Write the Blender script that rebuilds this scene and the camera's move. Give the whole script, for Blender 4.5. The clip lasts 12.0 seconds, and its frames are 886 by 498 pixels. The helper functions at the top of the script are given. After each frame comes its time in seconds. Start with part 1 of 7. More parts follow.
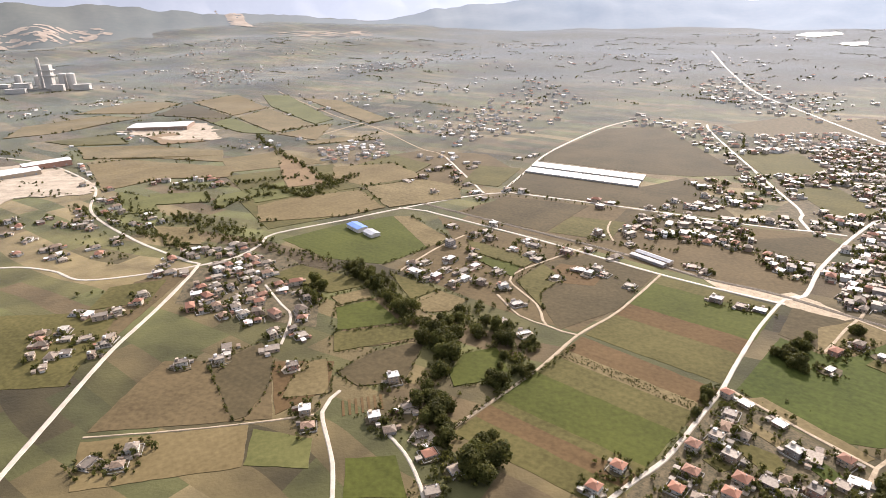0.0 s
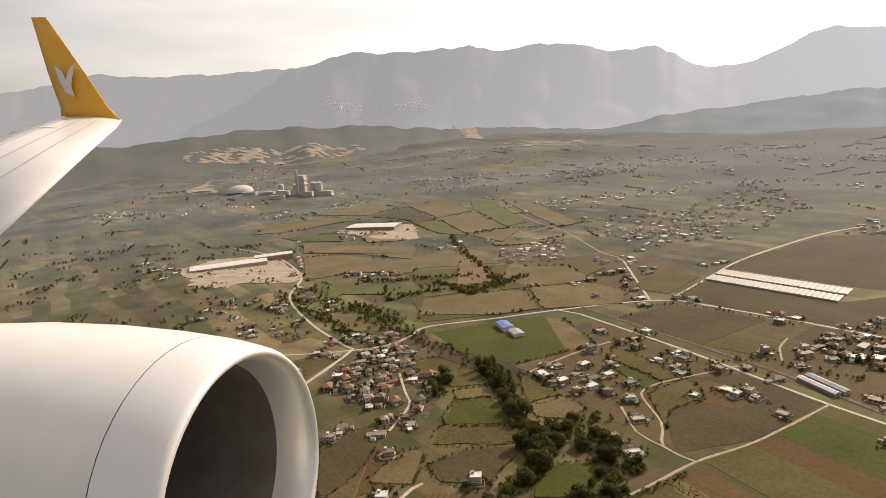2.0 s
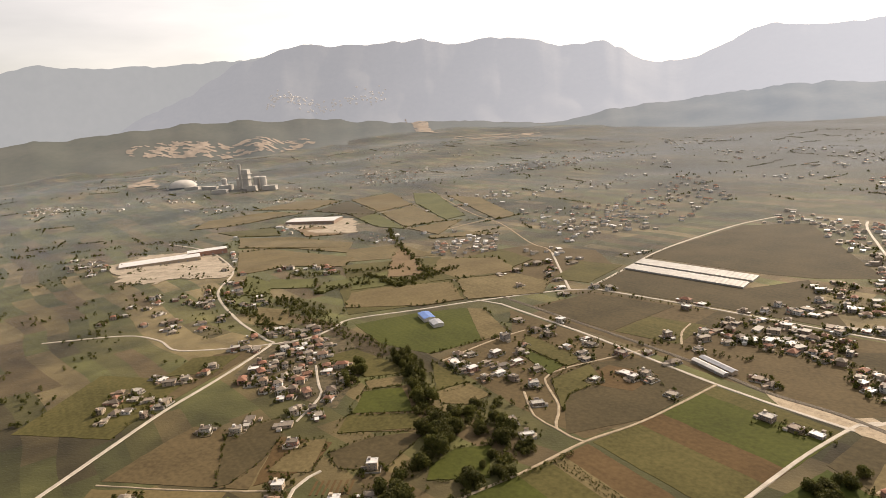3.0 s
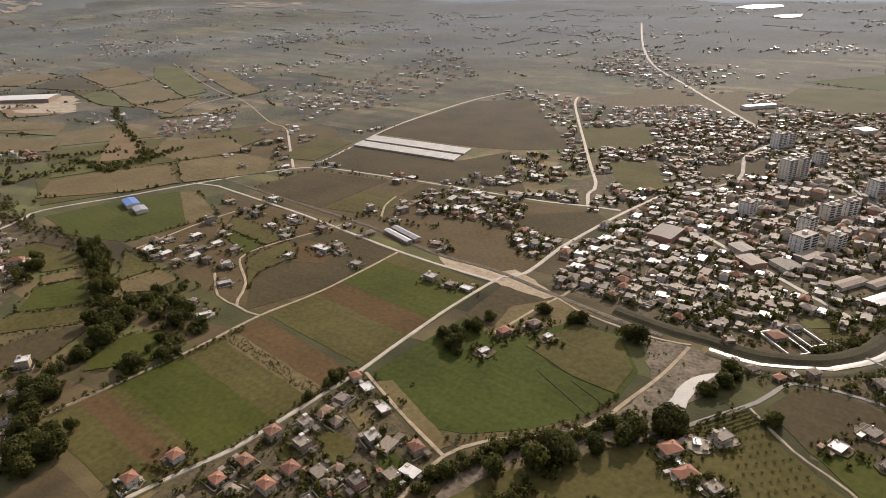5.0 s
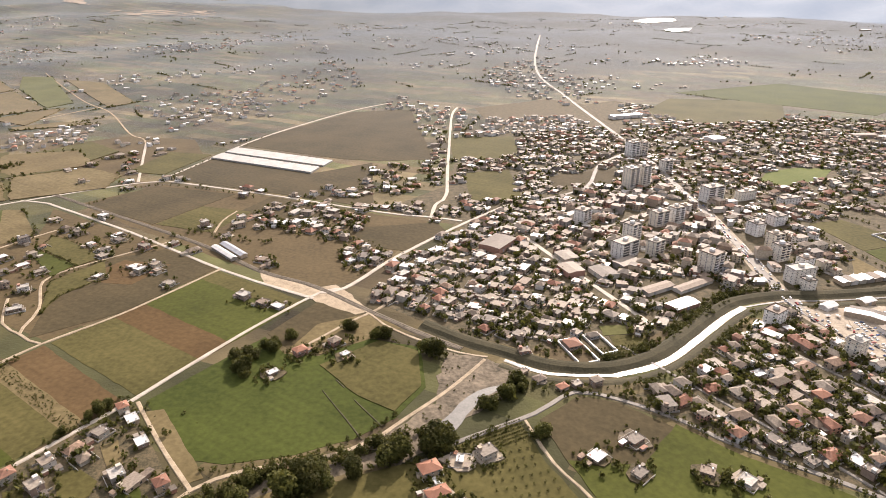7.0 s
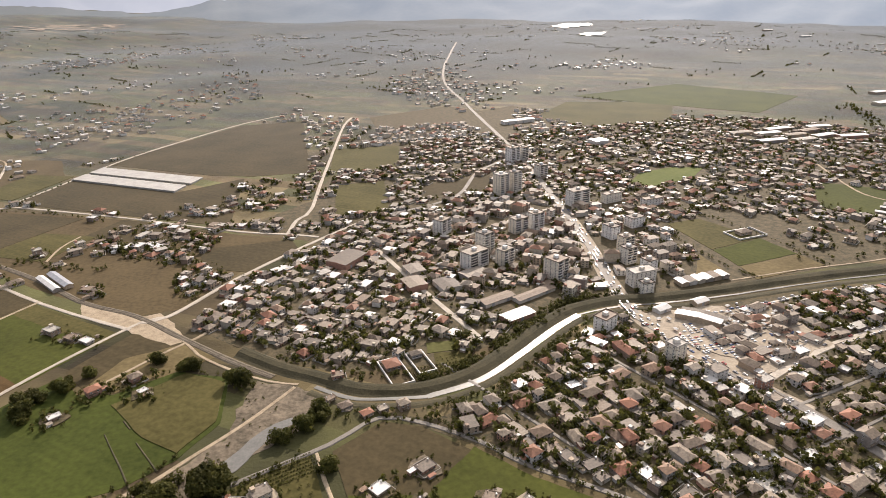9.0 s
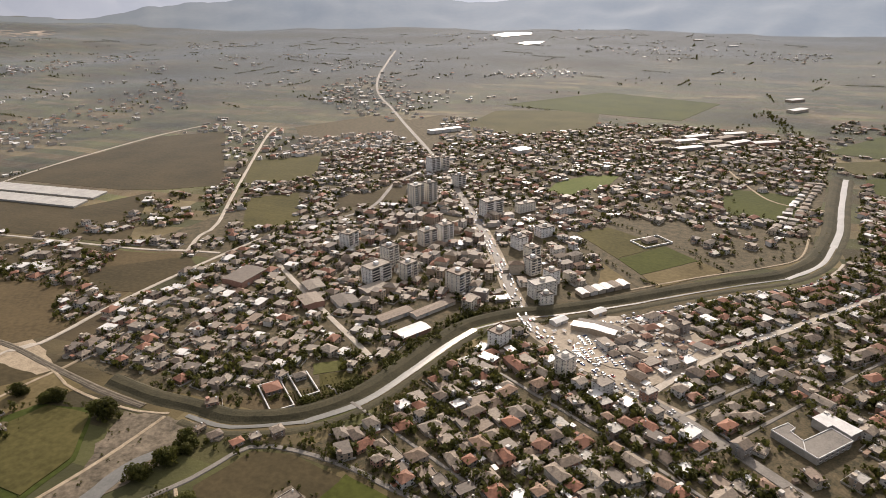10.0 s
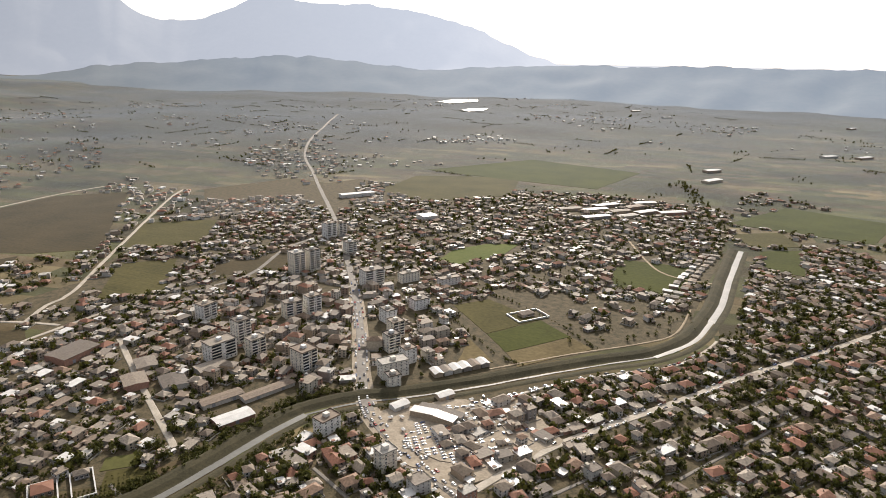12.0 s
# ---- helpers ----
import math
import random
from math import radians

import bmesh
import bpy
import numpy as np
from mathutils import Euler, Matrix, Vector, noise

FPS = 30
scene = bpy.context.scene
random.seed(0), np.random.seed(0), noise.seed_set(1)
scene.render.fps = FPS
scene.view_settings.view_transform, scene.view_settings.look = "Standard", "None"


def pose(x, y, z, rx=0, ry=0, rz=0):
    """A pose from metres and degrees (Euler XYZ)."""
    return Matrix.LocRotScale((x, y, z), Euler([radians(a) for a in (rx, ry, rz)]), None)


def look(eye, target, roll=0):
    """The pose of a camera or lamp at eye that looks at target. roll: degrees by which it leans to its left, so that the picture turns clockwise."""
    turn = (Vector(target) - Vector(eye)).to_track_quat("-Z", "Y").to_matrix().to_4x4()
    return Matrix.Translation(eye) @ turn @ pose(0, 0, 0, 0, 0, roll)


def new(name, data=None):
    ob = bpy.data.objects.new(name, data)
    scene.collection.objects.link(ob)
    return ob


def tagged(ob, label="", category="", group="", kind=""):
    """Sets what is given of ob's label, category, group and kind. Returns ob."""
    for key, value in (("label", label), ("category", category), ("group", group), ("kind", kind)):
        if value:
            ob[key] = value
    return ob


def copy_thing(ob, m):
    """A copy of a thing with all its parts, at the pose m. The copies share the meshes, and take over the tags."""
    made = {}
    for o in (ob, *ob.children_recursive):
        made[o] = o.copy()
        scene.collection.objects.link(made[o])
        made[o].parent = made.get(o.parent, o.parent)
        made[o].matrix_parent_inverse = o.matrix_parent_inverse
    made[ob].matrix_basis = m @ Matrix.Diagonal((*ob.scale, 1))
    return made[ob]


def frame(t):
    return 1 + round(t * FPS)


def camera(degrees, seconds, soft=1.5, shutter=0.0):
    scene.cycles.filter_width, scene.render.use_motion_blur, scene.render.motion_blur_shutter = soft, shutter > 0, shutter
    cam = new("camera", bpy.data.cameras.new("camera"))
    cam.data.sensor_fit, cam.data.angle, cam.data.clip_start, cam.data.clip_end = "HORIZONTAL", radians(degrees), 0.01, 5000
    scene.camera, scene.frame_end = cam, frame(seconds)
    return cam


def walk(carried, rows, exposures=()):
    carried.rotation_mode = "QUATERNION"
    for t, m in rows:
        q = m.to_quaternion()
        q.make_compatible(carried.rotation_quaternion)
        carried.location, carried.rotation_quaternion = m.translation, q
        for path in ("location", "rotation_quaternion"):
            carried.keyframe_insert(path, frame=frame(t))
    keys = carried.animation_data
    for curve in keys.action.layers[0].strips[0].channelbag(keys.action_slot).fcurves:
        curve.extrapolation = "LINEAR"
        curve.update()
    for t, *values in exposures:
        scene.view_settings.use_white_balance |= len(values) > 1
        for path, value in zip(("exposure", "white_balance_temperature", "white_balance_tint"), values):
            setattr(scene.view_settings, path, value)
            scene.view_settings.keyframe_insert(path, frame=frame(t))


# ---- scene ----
from mathutils import geometry

# ---------------------------------------------------------------- camera
cam = camera(69.1, 12.0, soft=0.5)
# seconds, place, heading to the left of +y, tilt, lean
PATH = [
    (0, 0.8, -2.5, 205.3, -3.56, -21.57, -1.59), (0.5, 20.0, -2.2, 203.9, 9.24, -17.33, -5.00),
    (1, 39.1, -1.8, 202.5, 15.16, -13.64, -4.62), (1.5, 58.2, -1.5, 201.3, 16.65, -12.18, -3.86),
    (2, 77.4, -1.2, 200.0, 17.05, -11.36, -4.36), (2.5, 96.5, -1.0, 198.9, 16.16, -11.51, -4.90),
    (3, 115.7, -0.7, 197.8, 13.43, -12.19, -4.29), (3.5, 134.9, -0.5, 196.7, 8.35, -15.62, -3.66),
    (3.7, 142.6, -0.4, 196.3, 6.81, -16.70, -3.34), (5.3, 204.1, -0.0, 193.4, -5.96, -24.21, -1.44),
    (5.5, 211.8, -0.0, 193.1, -6.25, -23.82, -1.66), (6, 231.0, -0.0, 192.3, -8.10, -24.27, -1.48),
    (6.5, 250.3, -0.0, 191.6, -9.35, -23.86, -1.16), (7, 269.5, -0.1, 191.0, -11.34, -22.95, -0.28),
    (7.5, 288.8, -0.2, 190.4, -13.04, -22.62, -0.13), (7.7, 296.5, -0.3, 190.2, -14.16, -22.39, -0.25),
    (9.3, 358.3, -1.1, 188.7, -16.85, -22.27, -1.17), (9.5, 366.0, -1.3, 188.6, -18.05, -21.54, -0.77),
    (10, 385.4, -1.7, 188.3, -20.57, -21.76, -0.59), (10.5, 404.7, -2.2, 188.1, -23.31, -23.06, 0.63),
    (11, 424.1, -2.7, 187.9, -24.50, -22.69, 1.79), (11.5, 443.5, -3.3, 187.8, -25.05, -21.30, 1.50),
    (12, 462.8, -4.0, 187.7, -24.04, -16.33, 1.07),
]
walk(cam, [(t, pose(x, y, z, 90 + p, 0, h) @ pose(0, 0, 0, 0, 0, r)) for t, x, y, z, h, p, r in PATH],
     exposures=[(0, 1.1, 5900, 19), (0.5, 0.95, 6250, 18), (1.0, 0.5, 6700, 17), (1.5, 0.2, 6800, 16), (2.5, 0.35, 6900, 16), (3.0, 0.42, 6800, 16), (3.5, 0.58, 6600, 17), (3.7, 0.58, 6500, 17),
                (5.3, 0.08, 6200, 18), (5.5, 0.12, 6200, 18), (6.0, 0.78, 6100, 17), (6.5, 1.18, 6100, 19), (7.0, 0.95, 6200, 20), (7.5, 0.95, 6200, 20), (9.5, 0.42, 6150, 17), (10.5, 0.2, 6350, 17), (11.0, 0.1, 6450, 15), (11.5, 0.05, 6250, 15), (12, 0.28, 6050, 13)])

# ---------------------------------------------------------------- light
SUN_AZ, SUN_EL = -31.0, 31.0     # degrees to the left of +y, above the horizon
world = bpy.data.worlds.new("world")
scene.world = world
world.use_nodes = True
wn = world.node_tree.nodes
sky = wn.new("ShaderNodeTexSky")
sky.sky_type = "NISHITA"
sky.sun_disc = False
sky.sun_elevation = radians(SUN_EL)
sky.sun_rotation = radians(-SUN_AZ)
sky.air_density, sky.dust_density, sky.ozone_density = 1.0, 1.0, 1.0
wl = world.node_tree.links
wn["Background"].inputs["Strength"].default_value = 0.035
wl.new(sky.outputs[0], wn["Background"].inputs[0])
# thin bright cloud over the whole sky
veil, cloud, tone, both = wn.new("ShaderNodeBackground"), wn.new("ShaderNodeTexNoise"), wn.new("ShaderNodeValToRGB"), wn.new("ShaderNodeAddShader")
place, squash = wn.new("ShaderNodeTexCoord"), wn.new("ShaderNodeMapping")
squash.inputs["Scale"].default_value = (1.0, 1.0, 5.0)
cloud.inputs["Scale"].default_value, cloud.inputs["Detail"].default_value = 2.2, 6
tone.color_ramp.elements[0].position, tone.color_ramp.elements[0].color = 0.3, (0.68, 0.63, 0.56, 1)
tone.color_ramp.elements[1].position, tone.color_ramp.elements[1].color = 0.62, (1.0, 0.93, 0.83, 1)
wl.new(place.outputs["Generated"], squash.inputs["Vector"])
wl.new(squash.outputs[0], cloud.inputs["Vector"])
wl.new(cloud.outputs["Fac"], tone.inputs[0])
wl.new(tone.outputs[0], veil.inputs["Color"])
# brighter towards the sun
aim, glow = wn.new("ShaderNodeVectorMath"), wn.new("ShaderNodeMapRange")
aim.operation = "DOT_PRODUCT"
aim.inputs[1].default_value = (-math.sin(radians(SUN_AZ)) * math.cos(radians(SUN_EL)), math.cos(radians(SUN_AZ)) * math.cos(radians(SUN_EL)), math.sin(radians(SUN_EL)))
glow.inputs["From Min"].default_value, glow.inputs["From Max"].default_value = 0.0, 0.8
glow.inputs["To Min"].default_value, glow.inputs["To Max"].default_value = 0.26, 1.08
wl.new(place.outputs["Generated"], aim.inputs[0])
wl.new(aim.outputs["Value"], glow.inputs["Value"])
wl.new(glow.outputs[0], veil.inputs["Strength"])
wl.new(wn["Background"].outputs[0], both.inputs[0])
wl.new(veil.outputs[0], both.inputs[1])
wl.new(both.outputs[0], wn["World Output"].inputs["Surface"])
sun = new("sun", bpy.data.lights.new("sun", "SUN"))
sun.data.energy, sun.data.angle, sun.data.color = 4.4, radians(0.8), (1.0, 0.86, 0.67)
_a, _e = radians(SUN_AZ), radians(SUN_EL)
sun.matrix_world = look((0, 0, 500), (math.sin(_a) * math.cos(_e), -math.cos(_a) * math.cos(_e), 500 - math.sin(_e)))

# ---------------------------------------------------------------- materials
def node_mat(name, rough=0.8, metal=0.0, spec=0.4):
    m = bpy.data.materials.new(name)
    m.use_nodes = True
    b = m.node_tree.nodes["Principled BSDF"]
    b.inputs["Roughness"].default_value = rough
    b.inputs["Metallic"].default_value = metal
    b.inputs["Specular IOR Level"].default_value = spec
    return m, m.node_tree.nodes, m.node_tree.links, b


def ramp(nodes, stops, constant=False):
    r = nodes.new("ShaderNodeValToRGB")
    e = r.color_ramp.elements
    while len(e) > 1:
        e.remove(e[-1])
    e[0].position, e[0].color = stops[0][0], (*stops[0][1], 1)
    for p, c in stops[1:]:
        k = e.new(p)
        k.color = (*c, 1)
    if constant:
        r.color_ramp.interpolation = "CONSTANT"
    return r


def mottled(name, low, high, scale=0.4, fine=6.0, rough=0.85, metal=0.0, spread=0.0, by="object", bump=0.0, sheen=0.0, spec=0.3):
    """Two scales of noise between two colours; spread varies the value from thing to thing."""
    m, n, l, b = node_mat(name, rough, metal, spec)
    co = n.new("ShaderNodeTexCoord")
    a, c = n.new("ShaderNodeTexNoise"), n.new("ShaderNodeTexNoise")
    a.inputs["Scale"].default_value, c.inputs["Scale"].default_value = scale, fine
    a.inputs["Detail"].default_value = c.inputs["Detail"].default_value = 4
    geo = n.new("ShaderNodeNewGeometry")
    l.new(geo.outputs["Position"], a.inputs["Vector"])
    l.new(geo.outputs["Position"], c.inputs["Vector"])
    mix = n.new("ShaderNodeMath")
    mix.operation = "MULTIPLY_ADD"
    mix.inputs[1].default_value = 0.45
    l.new(c.outputs["Fac"], mix.inputs[0])
    half = n.new("ShaderNodeMath")
    half.operation = "MULTIPLY"
    half.inputs[1].default_value = 0.55
    l.new(a.outputs["Fac"], half.inputs[0])
    l.new(half.outputs[0], mix.inputs[2])
    r = ramp(n, [(0.33, low), (0.67, high)])
    l.new(mix.outputs[0], r.inputs[0])
    out = r.outputs[0]
    if spread:
        hsv = n.new("ShaderNodeHueSaturation")
        rnd = n.new("ShaderNodeObjectInfo").outputs["Random"] if by == "object" else geo.outputs["Random Per Island"]
        mr = n.new("ShaderNodeMapRange")
        mr.inputs["To Min"].default_value, mr.inputs["To Max"].default_value = 1 - spread, 1 + spread
        l.new(rnd, mr.inputs["Value"])
        l.new(mr.outputs[0], hsv.inputs["Value"])
        l.new(out, hsv.inputs["Color"])
        out = hsv.outputs[0]
    l.new(out, b.inputs["Base Color"])
    if bump:
        bp = n.new("ShaderNodeBump")
        bp.inputs["Strength"].default_value, bp.inputs["Distance"].default_value = 0.6, bump
        l.new(c.outputs["Fac"], bp.inputs["Height"])
        l.new(bp.outputs[0], b.inputs["Normal"])
    b.inputs["Sheen Weight"].default_value = sheen
    b.inputs["Sheen Roughness"].default_value = 0.4
    return m


def palette(name, colours, by="object", rough=0.85, weather=0.25, bump=0.0, spec=0.3):
    """A colour picked for each thing (or each loose piece), with weather stains."""
    m, n, l, b = node_mat(name, rough, 0.0, spec)
    geo = n.new("ShaderNodeNewGeometry")
    rnd = n.new("ShaderNodeObjectInfo").outputs["Random"] if by == "object" else geo.outputs["Random Per Island"]
    r = ramp(n, [(i / len(colours), c) for i, c in enumerate(colours)], True)
    l.new(rnd, r.inputs[0])
    t = n.new("ShaderNodeTexNoise")
    t.inputs["Scale"].default_value, t.inputs["Detail"].default_value = 0.9, 6
    l.new(geo.outputs["Position"], t.inputs["Vector"])
    mr = n.new("ShaderNodeMapRange")
    mr.inputs["From Min"].default_value, mr.inputs["From Max"].default_value = 0.3, 0.7
    mr.inputs["To Min"].default_value, mr.inputs["To Max"].default_value = 1 - weather, 1 + weather * 0.4
    l.new(t.outputs["Fac"], mr.inputs["Value"])
    hsv = n.new("ShaderNodeHueSaturation")
    l.new(mr.outputs[0], hsv.inputs["Value"])
    l.new(r.outputs[0], hsv.inputs["Color"])
    l.new(hsv.outputs[0], b.inputs["Base Color"])
    return m


def field_mat(name, low, high, angle, row=3.0, sheen=0.25):
    """Crop rows at one heading, broken by patchy growth."""
    m, n, l, b = node_mat(name, 0.9, 0.0, 0.1)
    geo = n.new("ShaderNodeNewGeometry")
    mp = n.new("ShaderNodeMapping")
    mp.inputs["Rotation"].default_value[2] = radians(-angle)
    l.new(geo.outputs["Position"], mp.inputs["Vector"])
    st = n.new("ShaderNodeMapping")
    st.inputs["Scale"].default_value = (0.012, 1 / row, 1)
    l.new(mp.outputs[0], st.inputs["Vector"])
    rows = n.new("ShaderNodeTexNoise")
    rows.inputs["Scale"].default_value, rows.inputs["Detail"].default_value = 1.0, 1
    l.new(st.outputs[0], rows.inputs["Vector"])
    pat = n.new("ShaderNodeTexNoise")
    pat.inputs["Scale"].default_value, pat.inputs["Detail"].default_value = 0.022, 8
    l.new(geo.outputs["Position"], pat.inputs["Vector"])
    fine = n.new("ShaderNodeTexNoise")
    fine.inputs["Scale"].default_value, fine.inputs["Detail"].default_value = 0.35, 7
    l.new(geo.outputs["Position"], fine.inputs["Vector"])
    add = n.new("ShaderNodeMath")
    add.operation = "ADD"
    calm = n.new("ShaderNodeMapRange")
    calm.inputs["To Min"].default_value, calm.inputs["To Max"].default_value = 0.33, 0.67
    l.new(rows.outputs["Fac"], calm.inputs["Value"])
    l.new(calm.outputs[0], add.inputs[0])
    l.new(pat.outputs["Fac"], add.inputs[1])
    add2 = n.new("ShaderNodeMath")
    add2.operation = "ADD"
    l.new(add.outputs[0], add2.inputs[0])
    l.new(fine.outputs["Fac"], add2.inputs[1])
    div = n.new("ShaderNodeMath")
    div.operation = "DIVIDE"
    div.inputs[1].default_value = 3.0
    l.new(add2.outputs[0], div.inputs[0])
    r = ramp(n, [(0.39, low), (0.61, high)])
    l.new(div.outputs[0], r.inputs[0])
    l.new(r.outputs[0], b.inputs["Base Color"])
    bp = n.new("ShaderNodeBump")
    bp.inputs["Strength"].default_value, bp.inputs["Distance"].default_value = 0.5, 0.25
    l.new(fine.outputs["Fac"], bp.inputs["Height"])
    l.new(bp.outputs[0], b.inputs["Normal"])
    # blue-tinted sheen imitates haze over fields seen from a low angle
    b.inputs["Sheen Weight"].default_value = sheen
    b.inputs["Sheen Roughness"].default_value = 0.22
    b.inputs["Sheen Tint"].default_value = (0.8, 0.9, 1.0, 1)
    return m


def ground_mat():
    """Farmland: a patchwork of plots in earth and crop colours, broken by growth and soil, with painted far haze."""
    m, n, l, b = node_mat("farmland", 0.92, 0.0, 0.2)
    geo = n.new("ShaderNodeNewGeometry")
    warp = n.new("ShaderNodeTexNoise")
    warp.inputs["Scale"].default_value = 0.004
    l.new(geo.outputs["Position"], warp.inputs["Vector"])
    off = n.new("ShaderNodeVectorMath")
    off.operation = "MULTIPLY_ADD"
    off.inputs[1].default_value = (70, 70, 0)
    l.new(warp.outputs["Color"], off.inputs[0])
    l.new(geo.outputs["Position"], off.inputs[2])
    mp = n.new("ShaderNodeMapping")
    turn_ = n.new("ShaderNodeMapping")
    turn_.inputs["Rotation"].default_value[2] = radians(38)
    mp.inputs["Scale"].default_value = (1 / 92, 1 / 21, 0)
    l.new(off.outputs[0], turn_.inputs["Vector"])
    l.new(turn_.outputs[0], mp.inputs["Vector"])
    def math_node(kind, *ins):
        q = n.new("ShaderNodeMath")
        q.operation = kind
        for k, v in enumerate(ins):
            if isinstance(v, (int, float)):
                q.inputs[k].default_value = v
            else:
                l.new(v, q.inputs[k])
        return q.outputs[0]

    uv, shift, pick, join = n.new("ShaderNodeSeparateXYZ"), n.new("ShaderNodeTexWhiteNoise"), n.new("ShaderNodeTexWhiteNoise"), n.new("ShaderNodeCombineXYZ")
    shift.noise_dimensions, pick.noise_dimensions = "1D", "2D"
    l.new(mp.outputs[0], uv.inputs[0])
    row = math_node("FLOOR", uv.outputs["Y"])
    l.new(row, shift.inputs["W"])
    along = math_node("MULTIPLY", uv.outputs["X"], math_node("MULTIPLY_ADD", shift.outputs["Value"], 0.9, 0.5))
    l.new(math_node("FLOOR", math_node("ADD", along, math_node("MULTIPLY", shift.outputs["Value"], 37.0))), join.inputs["X"])
    l.new(row, join.inputs["Y"])
    l.new(join.outputs[0], pick.inputs["Vector"])
    r = ramp(n, [(0.0, (0.070, 0.065, 0.024)), (0.16, (0.102, 0.080, 0.036)), (0.3, (0.052, 0.052, 0.020)), (0.42, (0.120, 0.095, 0.046)),
                 (0.52, (0.078, 0.078, 0.027)), (0.66, (0.082, 0.061, 0.030)), (0.78, (0.062, 0.062, 0.023)), (0.88, (0.132, 0.105, 0.052)), (0.94, (0.058, 0.048, 0.022))], True)
    l.new(pick.outputs["Value"], r.inputs[0])
    pat = n.new("ShaderNodeTexNoise")
    pat.inputs["Scale"].default_value, pat.inputs["Detail"].default_value = 0.03, 9
    l.new(geo.outputs["Position"], pat.inputs["Vector"])
    mr = n.new("ShaderNodeMapRange")
    mr.inputs["From Min"].default_value, mr.inputs["From Max"].default_value = 0.3, 0.7
    mr.inputs["To Min"].default_value, mr.inputs["To Max"].default_value = 0.6, 1.35
    l.new(pat.outputs["Fac"], mr.inputs["Value"])
    broad = n.new("ShaderNodeTexNoise")
    broad.inputs["Scale"].default_value, broad.inputs["Detail"].default_value = 0.0045, 5
    l.new(geo.outputs["Position"], broad.inputs["Vector"])
    wide = n.new("ShaderNodeMapRange")
    wide.inputs["From Min"].default_value, wide.inputs["From Max"].default_value = 0.32, 0.68
    wide.inputs["To Min"].default_value, wide.inputs["To Max"].default_value = 0.42, 1.55
    l.new(broad.outputs["Fac"], wide.inputs["Value"])
    both_ = n.new("ShaderNodeMath")
    both_.operation = "MULTIPLY"
    l.new(mr.outputs[0], both_.inputs[0])
    l.new(wide.outputs[0], both_.inputs[1])
    hsv = n.new("ShaderNodeHueSaturation")
    l.new(r.outputs[0], hsv.inputs["Color"])
    l.new(both_.outputs[0], hsv.inputs["Value"])
    # grey haze is mixed into the base colour towards the hills, more so eastwards
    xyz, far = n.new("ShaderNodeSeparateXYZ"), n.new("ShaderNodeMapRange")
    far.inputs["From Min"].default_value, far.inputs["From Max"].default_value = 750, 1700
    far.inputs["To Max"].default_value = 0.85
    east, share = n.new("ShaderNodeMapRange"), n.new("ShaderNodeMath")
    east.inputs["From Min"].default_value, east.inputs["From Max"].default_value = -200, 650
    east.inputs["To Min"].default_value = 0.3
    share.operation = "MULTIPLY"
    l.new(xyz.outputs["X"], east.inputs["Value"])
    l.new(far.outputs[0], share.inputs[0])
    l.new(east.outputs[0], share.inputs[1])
    far_haze = n.new("ShaderNodeMix")
    far_haze.data_type = "RGBA"
    far_haze.inputs["B"].default_value = (0.036, 0.038, 0.034, 1)
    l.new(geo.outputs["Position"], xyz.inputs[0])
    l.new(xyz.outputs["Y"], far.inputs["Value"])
    l.new(share.outputs[0], far_haze.inputs["Factor"])
    l.new(hsv.outputs[0], far_haze.inputs["A"])
    l.new(far_haze.outputs["Result"], b.inputs["Base Color"])
    fine = n.new("ShaderNodeTexNoise")
    fine.inputs["Scale"].default_value, fine.inputs["Detail"].default_value = 0.5, 5
    l.new(geo.outputs["Position"], fine.inputs["Vector"])
    bp = n.new("ShaderNodeBump")
    bp.inputs["Strength"].default_value, bp.inputs["Distance"].default_value = 0.6, 0.5
    l.new(fine.outputs["Fac"], bp.inputs["Height"])
    l.new(bp.outputs[0], b.inputs["Normal"])
    # bluish sheen stands in for haze where the land is seen at grazing angles
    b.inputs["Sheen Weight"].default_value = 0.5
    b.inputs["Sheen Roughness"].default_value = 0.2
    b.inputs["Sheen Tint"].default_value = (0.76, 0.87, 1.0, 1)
    return m


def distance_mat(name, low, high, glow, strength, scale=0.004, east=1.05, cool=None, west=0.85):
    """Far hills: wooded rock, with the haze in front of it put into emission."""
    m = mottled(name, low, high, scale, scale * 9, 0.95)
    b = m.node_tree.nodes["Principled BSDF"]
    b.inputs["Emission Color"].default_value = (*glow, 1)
    # haze emission grows towards the sun in the east
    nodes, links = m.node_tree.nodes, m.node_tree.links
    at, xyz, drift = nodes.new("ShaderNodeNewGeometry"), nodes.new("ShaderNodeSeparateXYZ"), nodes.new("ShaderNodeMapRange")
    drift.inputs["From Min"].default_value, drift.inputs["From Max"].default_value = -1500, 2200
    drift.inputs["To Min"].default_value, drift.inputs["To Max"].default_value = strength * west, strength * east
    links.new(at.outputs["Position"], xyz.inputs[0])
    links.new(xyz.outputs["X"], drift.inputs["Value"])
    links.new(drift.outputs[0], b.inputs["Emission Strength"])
    # the emitted haze turns cooler eastwards
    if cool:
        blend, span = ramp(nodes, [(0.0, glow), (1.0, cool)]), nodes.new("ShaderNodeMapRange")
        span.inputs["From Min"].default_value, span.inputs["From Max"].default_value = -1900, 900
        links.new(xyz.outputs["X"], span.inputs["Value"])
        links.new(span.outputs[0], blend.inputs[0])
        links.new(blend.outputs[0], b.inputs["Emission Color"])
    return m


